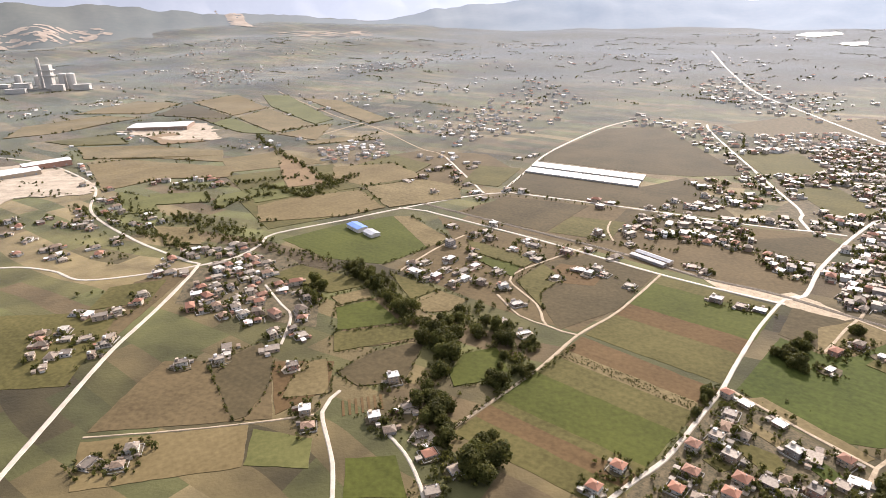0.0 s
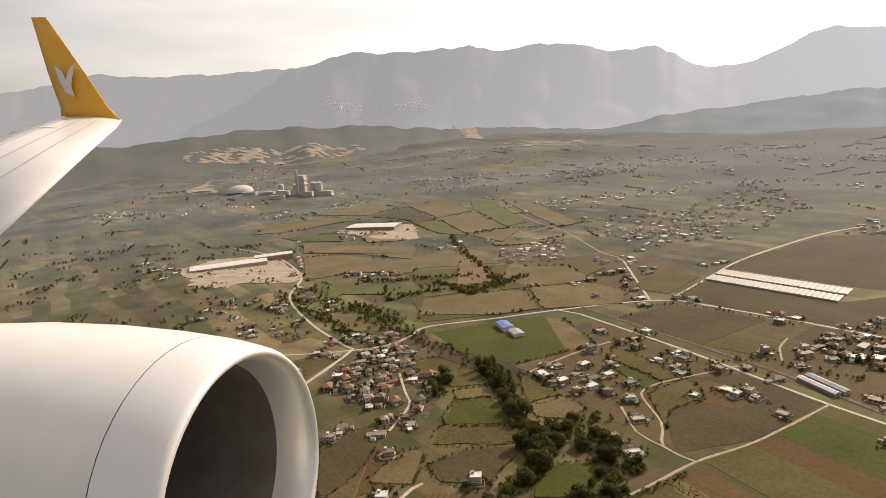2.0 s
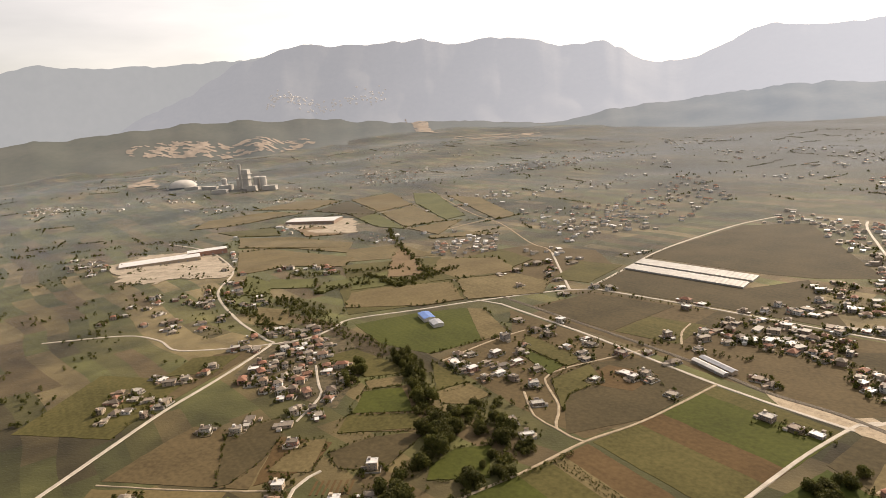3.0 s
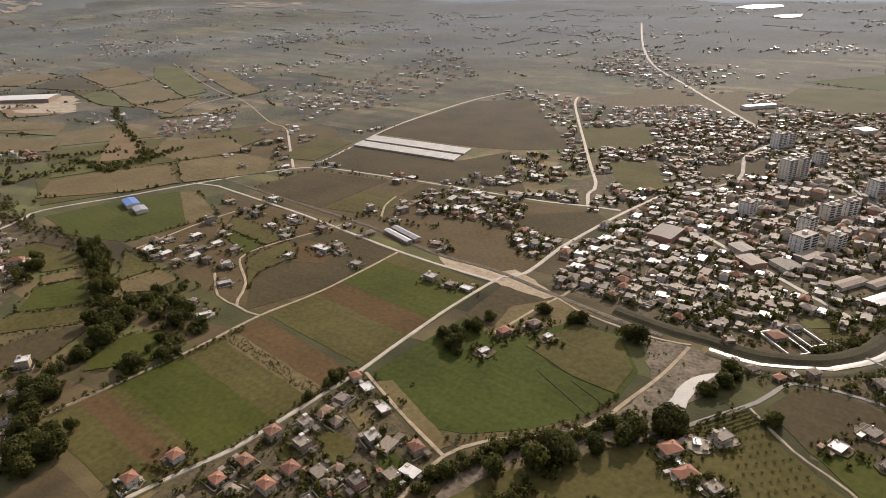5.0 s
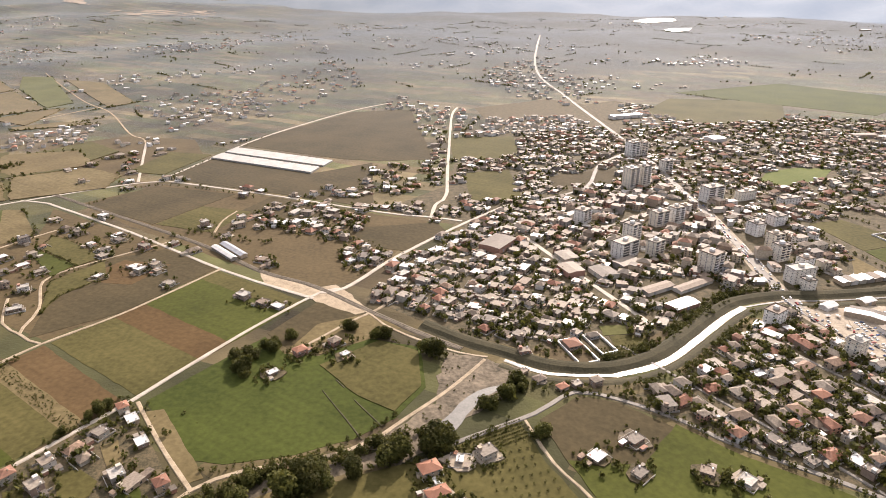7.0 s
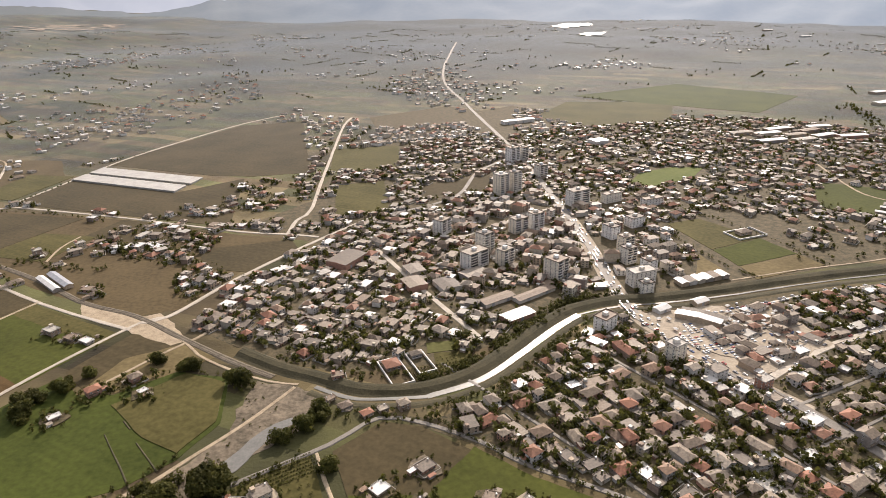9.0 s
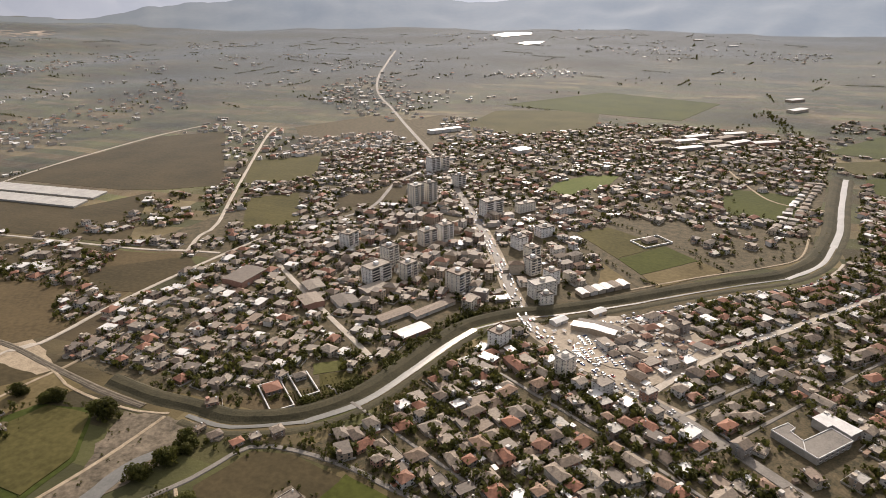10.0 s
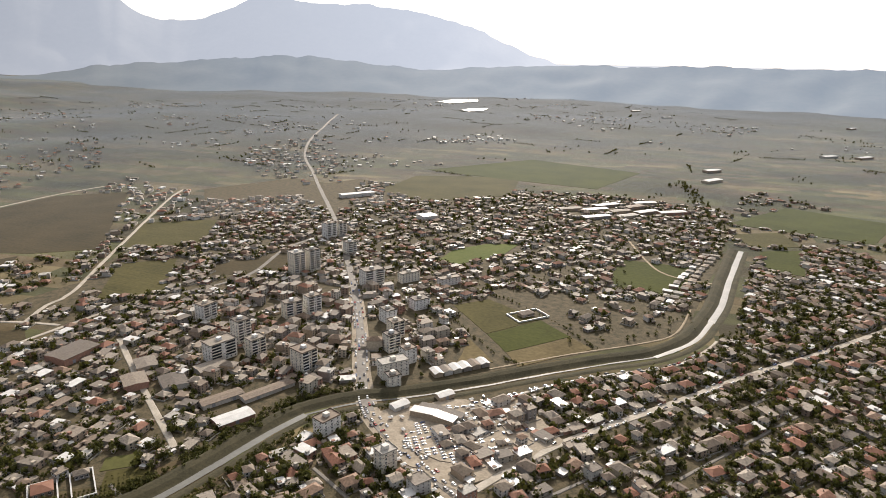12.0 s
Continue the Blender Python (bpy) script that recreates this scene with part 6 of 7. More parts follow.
# scattered farmhouses far out on the plain
for _ in range(900):
    cx, cy = R.uniform(-1500, 2300), R.uniform(1000, 2700)
    if noise.noise((cx / 260, cy / 260, 5.0)) < 0.1:
        continue
    for _k in range(R.randint(1, 6)):
        x, y = cx + R.gauss(0, 28), cy + R.gauss(0, 28)
        if clear(x, y, 4):
            REST.append((x, y, R.choices(STYLES, (2, 1, 4, 0, 8, 0))[0], *R.choice(SIZES), R.choice((1, 1, 2)), R.uniform(0, 90)))


def mass_houses(name, rows, label, windows):
    """Many small houses of the far districts in one mesh."""
    b = Build()
    for x, y, style, w, d, floors, turn in rows:
        t, at = radians(turn), (x, y, ground_z(x, y))
        w, d = w * SCALE, d * SCALE
        h = 0.2 + 1.7 * floors
        b.box(-w / 2, -d / 2, -1.5, w / 2, d / 2, h, 0, t, at)
        if style in ("hip", "gable", "red"):
            b.hip(w, d, h + 0.12, 0.3 * min(w, d), 0.36, 5 if style == "red" else 1, t, at, 0.12)
        else:
            b.box(-w / 2 - 0.26, -d / 2 - 0.26, h, w / 2 + 0.26, d / 2 + 0.26, h + 0.33, 4 if style == "white" else 2, t, at)
            b.box(-w / 2 + 0.4, d / 2 - 2.0, h + 0.33, -w / 2 + 2.0, d / 2 - 0.3, h + (1.6 if floors > 1 else 0.7), 0, t, at)
        if windows and R.random() < 0.75:
            # lean-to or terrace built on to the house
            ew, ed, eh, side = w * R.uniform(0.3, 0.6), d * R.uniform(0.4, 0.8), R.uniform(1.5, 1.9), R.choice((-1, 1))
            ex, ey = side * (w + ew) / 2 * 0.98, R.uniform(-0.2, 0.2) * d
            b.box(ex - ew / 2, ey - ed / 2, -1.5, ex + ew / 2, ey + ed / 2, eh, 0, t, at)
            b.box(ex - ew / 2 - 0.15, ey - ed / 2 - 0.15, eh, ex + ew / 2 + 0.15, ey + ed / 2 + 0.15, eh + 0.14, R.choice((2, 2, 1, 1, 2, 4)), t, at)
        if windows:
            for f in range(floors):
                for k in range(2):
                    u = (k - 0.5) * w * 0.5
                    v = (k - 0.5) * d * 0.5
                    z = 0.6 + 1.7 * f
                    b.box(u - 0.46, -d / 2 - 0.05, z, u + 0.46, -d / 2 + 0.1, z + 0.9, 3, t, at)
                    b.box(-w / 2 - 0.05, v - 0.46, z, -w / 2 + 0.1, v + 0.46, z + 0.9, 3, t, at)
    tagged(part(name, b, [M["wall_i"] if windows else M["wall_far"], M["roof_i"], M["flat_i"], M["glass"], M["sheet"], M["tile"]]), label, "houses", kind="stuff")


mass_houses("town_houses", [r for r in REST if r[1] < 800], "crowded small town houses with tiled and flat roofs", True)
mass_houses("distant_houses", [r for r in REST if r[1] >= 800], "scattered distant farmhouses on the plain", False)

# ---------------------------------------------------------------- yards: sheds, walls, clutter
def yard_clutter():
    sheds, walls = Build(), Build()
    homes = [c for c in CAND if c[1] < 760] + [n for n in NAMED]
    for x, y, style, w, d, floors, turn in homes:
        t = radians(turn)
        for _ in range(R.choice((1, 1, 2, 2))):
            a = R.uniform(0, 2 * math.pi)
            r = w * 0.33 + R.uniform(2.0, 3.4)
            px, py = x + r * math.cos(a), y + r * math.sin(a)
            if not WAYS.open_at(px, py, 1.6):
                continue
            sw, sd, sh = R.uniform(0.7, 1.9), R.uniform(0.6, 1.3), R.uniform(1.3, 1.9)
            at = (px, py, ground_z(px, py))
            sheds.box(-sw, -sd, -0.5, sw, sd, sh, 0, t, at)
            sheds.box(-sw - 0.2, -sd - 0.2, sh, sw + 0.2, sd + 0.2, sh + 0.12, R.choice((1, 2, 3, 3, 3, 2, 2, 3)), t, at)
        if R.random() < 0.75:
            g = 4.6
            for k in range(4):
                if R.random() < 0.35:
                    continue
                tt = t + k * math.pi / 2
                at = (x, y, ground_z(x, y))
                ex, ey = x - g * math.sin(tt), y + g * math.cos(tt)
                if WAYS.open_at(ex, ey, 0.6):
                    walls.box(-g, g - 0.1, -0.4, g, g + 0.1, 0.9, 0, tt, at)
    tagged(part("garden_sheds", sheds, [M["wall_i"], M["sheet"], M["roof_i"], M["flat_i"]]), "small garden sheds with sheet roofs", "sheds", kind="stuff")
    tagged(part("garden_walls", walls, [M["concrete"]]), "low concrete garden walls between yards", "walls", kind="stuff")


yard_clutter()

# ---------------------------------------------------------------- trees
def crown_quads(rng, size, tall, count, leaf):
    """Leaf clumps spread over a few lobes: corners of small tilted quads."""
    lobes = [((rng.uniform(-.45, .45), rng.uniform(-.45, .45), rng.uniform(-.35, .45)), rng.uniform(.42, .72)) for _ in range(6)]
    lobes.append(((0, 0, 0), 0.75))
    out = []
    for _ in range(count):
        (lx, ly, lz), lr = rng.choice(lobes)
        v = Vector((rng.gauss(0, 1), rng.gauss(0, 1), rng.gauss(0, 1))).normalized()
        r = lr * (1 - 0.35 * rng.random() ** 2)
        c = Vector(((lx + v.x * r) * size, (ly + v.y * r) * size, (lz + v.z * r) * size * tall))
        up = (v + Vector((rng.gauss(0, .5), rng.gauss(0, .5), rng.gauss(0, .5) + 0.3))).normalized()
        a = up.orthogonal().normalized()
        a.rotate(Matrix.Rotation(rng.uniform(0, 6.28), 3, up))
        b = up.cross(a)
        s = leaf * rng.uniform(0.6, 1.35)
        bend = up * (-0.3 * s)
        out.append((c + a * s + bend, c + b * s * 0.8, c - a * s + bend, c - b * s * 0.8))
    return out


def make_tree(seed, size, tall, label, name="tree", category="tree", count=800, trunk=True):
    rng = random.Random(seed)
    root = thing(name, label, category, group="trees")
    base = size * tall * 0.72 + size * 0.12
    t = Build()
    t.tube(0, 0, -0.4, base * 0.55, 0.09 * size, 0.06 * size, 7)
    for k in range(4):
        a = k * 1.6 + rng.random()
        p = Vector((0, 0, base * (0.35 + 0.07 * k)))
        q = p + Vector((math.cos(a) * size * 0.5, math.sin(a) * size * 0.5, size * 0.45))
        r0, r1 = 0.045 * size, 0.018 * size
        side = Vector((-math.sin(a), math.cos(a), 0))
        up = Vector((0, 0, 1))
        ring = [p + side * r0, p + up * r0, p - side * r0, p - up * r0, q + side * r1, q + up * r1, q - side * r1, q - up * r1]
        t.add([tuple(v) for v in ring], [[0, 1, 5, 4], [1, 2, 6, 5], [2, 3, 7, 6], [3, 0, 4, 7]])
    part("trunk", t, M["bark"], root)
    c = Build()
    for quad in crown_quads(rng, size, tall, count, size * 0.12):
        c.add([(v.x, v.y, v.z + base) for v in quad], [[0, 1, 2, 3]])
    part("crown", c, M["leaf"], root)
    return root


TREES = [make_tree(1, 3.2, 1.0, "broad dark green leafy tree"), make_tree(2, 3.6, 1.15, "tall broad leafy tree"), make_tree(3, 2.4, 1.0, "small round leafy tree"),
         make_tree(4, 1.9, 2.3, "slim tall poplar tree"), make_tree(5, 2.8, 0.9, "spreading olive-green tree with an uneven crown"), make_tree(6, 4.2, 1.1, "large riverside tree with a dense crown")]
USED = set()


def plant(kind, x, y, turn=0.0, scale=1.0):
    m = pose(x, y, ground_z(x, y), 0, 0, turn) @ Matrix.Scale(scale, 4)
    if kind not in USED:
        USED.add(kind)
        TREES[kind].matrix_world = m
        return TREES[kind]
    ob = copy_thing(TREES[kind], pose(0, 0, 0))
    ob.matrix_basis = m
    return ob


GROVES = []
GROVES += [
    ([(14, 312), (22, 345), (17, 362), (41, 382), (60, 350)], 36, 8, (0, 1, 5)),
    ([(12, 296), (17, 262), (28, 230), (36, 250)], 32, 8, (0, 1, 5)),
    ([(67, 314), (60, 330), (48, 303), (73, 345)], 12, 5, (0, 2, 4)),
    ([(190, 176), (215, 203), (237, 212), (256, 212), (275, 216)], 42, 4, (0, 1, 5)),
    ([(280, 217), (300, 222), (317, 225)], 20, 4, (0, 1, 5)),
    ([(338, 245), (347, 248), (356, 254), (360, 262)], 9, 4, (0, 2, 4)),
    ([(164, 291), (158, 280), (144, 262)], 9, 1.5, (2, 4))]
GROVES += [
    ([(226, 299), (222, 312), (234, 322), (250, 330)], 12, 4, (0, 2, 4)),
    ([(322, 299), (326, 294)], 3, 3, (0, 5)),
    ([(-41, 480), (-15, 438), (2, 390)], 22, 6, (0, 1, 3)),
    ([(262, 332), (280, 336), (300, 318)], 7, 3, (2, 4)),
    ([(-70, 452), (-62, 420)], 8, 6, (0, 3, 2)),
    ([(208, 212), (196, 198)], 4, 3, (2, 4)),
    ([(404, 262), (424, 246)], 5, 3, (2, 4)),
    ([(500, 292), (486, 284), (470, 272)], 8, 3, (0, 2, 4)),
    ([(360, 222), (350, 216)], 3, 2, (2,))]
for line, n, wide, kinds in GROVES:
    pts = smooth_line(line, 2)
    for _ in range(n):
        x, y = R.choice(pts)
        x, y = x + R.gauss(0, wide * 0.6), y + R.gauss(0, wide * 0.6)
        if WAYS.open_at(x, y, 1.0):
            plant(R.choice(kinds), x, y, R.uniform(0, 360), R.uniform(1.0, 1.7))

# orchard rows
_o = make_tree(31, 1.5, 0.9, "small orchard tree in a planted row", "orchard_tree", "tree", 60)
tagged(_o, group="orchard rows")
first = True
for i in range(9):
    for j in range(14):
        x, y = 322 + 4.0 * i + R.uniform(-.2, .2), 150 + 5.2 * j + 0.2 * i + R.uniform(-.2, .2)
        if not inside((x, y), [(326, 224), (352, 228), (353, 205), (360, 176), (364, 140), (322, 146), (328, 180)]):
            continue
        m = pose(x, y, 0, 0, 0, R.uniform(0, 360)) @ Matrix.Scale(R.uniform(0.6, 0.85), 4)
        ob = _o if first else copy_thing(_o, pose(0, 0, 0))
        ob.matrix_basis = m
        first = False
grove = random.Random(77)
for i in range(8):
    for j in range(5):
        copy_thing(_o, pose(426.5 + 2.5 * i + grove.uniform(-.2, .2), 278.5 + 0.5 * i + 3.1 * j + grove.uniform(-.2, .2), 0.1, 0, 0, grove.uniform(0, 360)) @ Matrix.Scale(grove.uniform(0.5, 0.7), 4))


def scatter_trees(name, spots, label, count, leaf_share=0.24):
    """Many far trees and bushes in one mesh, from a few crowns."""
    crowns = [[[tuple(v) for v in q] for q in crown_quads(random.Random(50 + k), 1.0, (1.0, 1.2, 0.85, 1.9, 1.0)[k], count, leaf_share)] for k in range(5)]
    flat = [np.array([v for q in c for v in q]) for c in crowns]
    vs, n = [], 0
    for x, y, s, k in spots:
        a = R.uniform(0, 6.28)
        c, d = math.cos(a) * s, math.sin(a) * s
        f = flat[k]
        vs.append(np.stack([f[:, 0] * c - f[:, 1] * d + x, f[:, 0] * d + f[:, 1] * c + y, f[:, 2] * s + ground_z(x, y) + s * 0.95], 1))
        n += len(f) // 4
    v = np.concatenate(vs)
    me = bpy.data.meshes.new(name)
    me.vertices.add(len(v))
    me.vertices.foreach_set("co", v.ravel().astype(np.float32))
    me.loops.add(len(v))
    me.loops.foreach_set("vertex_index", np.arange(len(v), dtype=np.int32))
    me.polygons.add(n)
    me.polygons.foreach_set("loop_start", np.arange(0, len(v), 4, dtype=np.int32))
    me.materials.append(M["leaf_i"])
    me.update(calc_edges=True)
    tagged(new(name, me), label, "trees", kind="stuff")


spots = []
# undergrowth below the tall trees
for line, n, wide, kinds in GROVES:
    for x, y in smooth_line(line, 1.2):
        spots.append((x + R.gauss(0, wide * 0.7), y + R.gauss(0, wide * 0.7), R.uniform(0.9, 2.4), R.randrange(5)))
# gardens
for x, y, *_ in CAND:
    if y < 800:
        for _ in range(R.choice((8, 9, 11)) if y < 330 else R.choice((3, 4, 5, 6))):
            a, r = R.uniform(0, 6.28), R.uniform(3.4, 6.8)
            px, py = x + r * math.cos(a), y + r * math.sin(a)
            if WAYS.open_at(px, py, 0.5):
                spots.append((px, py, R.choice((0.7, 1.0, 1.3, 1.7, 2.2, 2.8)) * R.uniform(0.85, 1.15), R.randrange(5)))
yard_bushes = []
open_homes = [c for c in CAND if any(inside(c[:2], z[0]) for z in OPEN_ZONES)]
for x, y, *_ in NAMED + open_homes:
    for _ in range(24 if y < 330 else 10):
        a, r = R.uniform(0, 6.28), R.uniform(4.2, 11)
        if WAYS.open_at(x + r * math.cos(a), y + r * math.sin(a), 0.6):
            yard_bushes.append((x + r * math.cos(a), y + r * math.sin(a), R.choice((0.5, 0.7, 1.0, 1.4, 1.9)) * R.uniform(0.8, 1.2), R.randrange(5)))
for k, count in ((2, 1500), (3, 4600), (0, 1400), (4, 2600)):
    pts = ZONES[k][0]
    xs, ys = [p[0] for p in pts], [p[1] for p in pts]
    for _ in range(count):
        x, y = R.uniform(min(xs), max(xs)), R.uniform(min(ys), max(ys))
        if inside((x, y), pts) and free(x, y, 0.6) and math.hypot(x - 590, y - 260) > 42 and noise.noise((x / 30, y / 30, 1.0)) > -0.25:
            spots.append((x, y, R.choice((0.8, 1.2, 1.6, 2.0, 2.6)) * R.uniform(0.85, 1.15), R.randrange(5)))
yard_set = set(yard_bushes)
MARKET = [(552, 304), (600, 300), (642, 284), (642, 234), (600, 224), (568, 218), (552, 250)]
spots = [s for s in spots + yard_bushes if WAYS.open_at(s[0], s[1], 0.5) and not inside(s[:2], MARKET) and (s in yard_set or clear(s[0], s[1], 0.5))]
scatter_trees("garden_trees", [s for s in spots if s[1] < 330], "dark green garden trees and bushes", 24, 0.36)
scatter_trees("town_trees", [s for s in spots if s[1] >= 330], "dark green trees between town houses", 20, 0.38)

THICKETS = [([(-223, 647), (-161, 590), (-120, 542), (-79, 512), (-43, 486), (-25, 448), (-8, 411), (2, 387), (19, 370), (18, 333), (10, 306)], 1.7, 3.0, 1.2, 3.0), ([(33, 375), (54, 357), (77, 336)], 2.0, 4, 1.2, 2.8), ([(189, 199), (212, 209), (237, 220), (263, 224), (290, 228), (317, 227)], 1.3, 3.0, 1.4, 3.2), ([(19, 370), (35, 391), (52, 401)], 2.2, 3, 1.2, 2.6),
            ([(-351, 692), (-258, 604), (-195, 552)], 3, 6, 1.2, 2.6), ([(-158, 747), (-109, 696), (-83, 734), (-56, 774)], 2.5, 4, 1.4, 2.8)]
spots = []
head = THICKETS[0][0]
THICKETS[0] = (head[4:], 1.7, 3.0, 1.2, 3.0)
THICKETS.append((head[:5], 6.0, 4.0, 0.9, 2.2))
for line, gap, wide, low, high in THICKETS:
    for x, y in smooth_line(line, gap):
        for _ in range(2):
            px, py = x + R.gauss(0, wide), y + R.gauss(0, wide)
            if WAYS.open_at(px, py, 1.0) and free(px, py, 1.0):
                spots.append((px, py, R.uniform(low, high), R.randrange(5)))
scatter_trees("stream_thickets", spots, "dense dark trees along the stream and river", 110, 0.18)
# weeds on the stubble strip, and lone bushes in the meadows
tufts = []
for _ in range(420):
    u, v = R.random(), R.uniform(0.165, 0.235)
    x0, y0, x1, y1 = 110 - 90 * v, 352 - 88 * v, 168 - 88 * v, 286 - 81 * v
    if noise.noise((u * 14, v * 40, 2.0)) > -0.2:
        tufts.append((x0 + (x1 - x0) * u, y0 + (y1 - y0) * u, R.uniform(0.18, 0.55), R.randrange(3)))
FLAT = [(331, 298), (348, 291), (359, 272), (353, 258), (330, 240), (309, 232), (278, 227), (274, 232), (301, 242), (320, 260), (324, 280)]
for _ in range(900):
    x, y = R.uniform(272, 362), R.uniform(224, 300)
    if inside((x, y), FLAT) and noise.noise((x / 9, y / 9, 4.0)) > 0.12 and WAYS.open_at(x, y, 0.5):
        tufts.append((x, y, R.uniform(0.25, 0.8), R.randrange(3)))
tufts += [(198, 271, 1.1, 0), (197, 270, 0.7, 2), (205, 262, 0.4, 1)]
scatter_trees("weed_tufts", tufts, "dry weeds and lone bushes in the fields", 30, 0.3)
# bushes along the plots
spots = []
for pts, *_ in PLOTS:
    for x, y in smooth_line(pts + pts[:1], 1.3):
        if R.random() < 0.55 and WAYS.open_at(x, y, 0.5):
            spots.append((x + R.gauss(0, 0.5), y + R.gauss(0, 0.5), R.uniform(0.4, 1.2), R.randrange(5)))
scatter_trees("plot_hedges", spots, "low hedges between garden plots", 50, 0.26)

hedges = []
for pts, *_ in PLAIN:
    for x, y in [(a[0] + (b[0] - a[0]) * k / 24, a[1] + (b[1] - a[1]) * k / 24) for a, b in zip(pts, pts[1:] + pts[:1]) for k in range(24)]:
        if R.random() < 0.55 and noise.noise((x / 40, y / 40, 3.3)) > -0.05:
            hedges.append((x + R.gauss(0, 1.2), y + R.gauss(0, 1.2), R.uniform(0.7, 2.2), R.randrange(5)))


def hedge(line, gap, wide, low, high, share=1.0):
    for x, y in smooth_line(line, gap):
        if R.random() < share:
            hedges.append((x + R.gauss(0, wide), y + R.gauss(0, wide), R.uniform(low, high), R.randrange(5)))


hedge([(-304, 700), (-251, 646), (-174, 608), (-120, 542), (-78, 508), (-41, 480)], 3.2, 7, 1.2, 2.9)
hedge([(-223, 647), (-190, 600), (-148, 556)], 2.2, 8, 1.5, 3.2)
hedge([(-188, 683), (-140, 708), (-80, 735)], 2.2, 4, 1.5, 3.0)
hedge([(-266, 747), (-200, 760), (-136, 775), (-82, 761)], 2.5, 4, 1.4, 2.8)
hedge([(-230, 1050), (-157, 891), (-79, 747)], 3, 3, 1.6, 3.0)
hedge([(20, 268), (48, 293), (73, 313), (100, 338)], 2.0, 1.0, 0.8, 1.8, 0.8)
hedge([(170, 290), (150, 268), (117, 236), (88, 216)], 2.2, 1.0, 0.7, 1.6, 0.7)
hedge([(212, 228), (240, 229), (262, 231), (280, 237), (296, 250)], 1.4, 1.3, 0.5, 1.4, 0.8)
hedge([(318, 306), (290, 323), (262, 312), (243, 318)], 1.8, 1.0, 0.6, 1.5, 0.7)
hedge([(8, 608), (41, 540), (20, 520), (-18, 488)], 2.2, 1.0, 0.7, 1.6, 0.7)
hedge([(388, 250), (412, 236), (432, 210), (470, 163), (508, 112)], 1.5, 1.2, 0.6, 1.5, 0.9)
hedge([(345, 318), (372, 296), (408, 280)], 1.6, 1.6, 0.6, 1.6, 0.9)
hedge([(436, 276), (474, 296), (500, 312), (522, 326), (545, 330)], 0.9, 2.2, 0.8, 2.2, 0.9)
hedge([(420, 236), (450, 252), (480, 272), (505, 288)], 1.3, 1.8, 0.7, 1.8, 0.9)
hedge([(664, 318), (655, 350), (660, 436), (705, 440), (722, 380), (724, 322)], 2.0, 0.8, 0.6, 1.5, 0.7)
hedge([(730, 340), (780, 340), (830, 345), (815, 430), (740, 430)], 3.0, 12, 0.8, 2.2)
hedge([(130, 500), (170, 520), (190, 500), (230, 480)], 2.2, 3, 0.8, 2.0, 0.8)
hedge([(118, 690), (158, 765), (209, 866)], 4, 1.2, 0.7, 1.4, 0.6)
hedge([(62, 612), (110, 660), (190, 618)], 4, 1, 0.7, 1.4, 0.5)
hedge([(310, 190), (300, 170), (260, 180), (220, 185)], 2.0, 4, 0.8, 2.2)
hedge([(296, 215), (330, 225), (348, 234)], 1.8, 1.5, 0.6, 1.6)
hedge([(200, 166), (225, 185), (250, 200)], 1.8, 5, 1.5, 3.0)
hedge([(985, 470), (1060, 545), (1150, 650), (1250, 800)], 2.5, 7, 1.2, 2.8)
line = smooth_line(CANAL[1:9], 1.6)
for (x0, y0), (x1, y1) in zip(line, line[1:]):
    l = math.hypot(x1 - x0, y1 - y0) or 1
    for o in (R.uniform(13.5, 19), R.uniform(14, 17), -R.uniform(8.5, 11)):
        x, y = x0 - (y1 - y0) / l * o, y0 + (x1 - x0) / l * o
        if R.random() < 0.75 and free(x, y, 0.8) and noise.noise((x / 25, y / 25, 6)) > -0.2:
            hedges.append((x, y, R.choice((0.7, 1.0, 1.4, 2.0)) * R.uniform(0.8, 1.2), R.randrange(5)))
# woods and hedgerows across the plain and the western slopes
for _ in range(230):
    x, y = R.uniform(-1700, 2300), R.uniform(620, 2700)
    a = radians(R.choice((38, 128)) + R.gauss(0, 8))
    for k in range(int(R.uniform(8, 34))):
        px, py = x + math.cos(a) * k * 3.2 + R.gauss(0, 1.2), y + math.sin(a) * k * 3.2 + R.gauss(0, 1.2)
        if R.random() < 0.8 and clear(px, py, 1):
            hedges.append((px, py, R.uniform(0.8, 2.4), R.randrange(5)))
for _ in range(8000):
    x, y = R.uniform(-1700, 2300), R.uniform(560, 2700)
    if noise.noise((x / 170, y / 90, 9.0)) > 0.3 and clear(x, y, 2):
        hedges.append((x, y, R.uniform(1.2, 3.0), R.randrange(5)))
for _ in range(6500):
    x, y = R.uniform(-900, -190), R.uniform(330, 1000)
    if noise.noise((x / 45, y / 45, 2.0)) > 0.24 and clear(x, y, 2):
        hedges.append((x, y, R.uniform(0.9, 2.4), R.randrange(5)))
scatter_trees("hedgerow_trees", [h for h in hedges if h[1] < 620], "hedgerow trees and bushes between fields", 60)
scatter_trees("plain_woods", [h for h in hedges if 620 <= h[1] < 1150], "small woods and hedges on the plain", 34, 0.32)
scatter_trees("distant_woods", [h for h in hedges if h[1] >= 1150], "scattered woods and hedges far out on the plain", 18, 0.42)

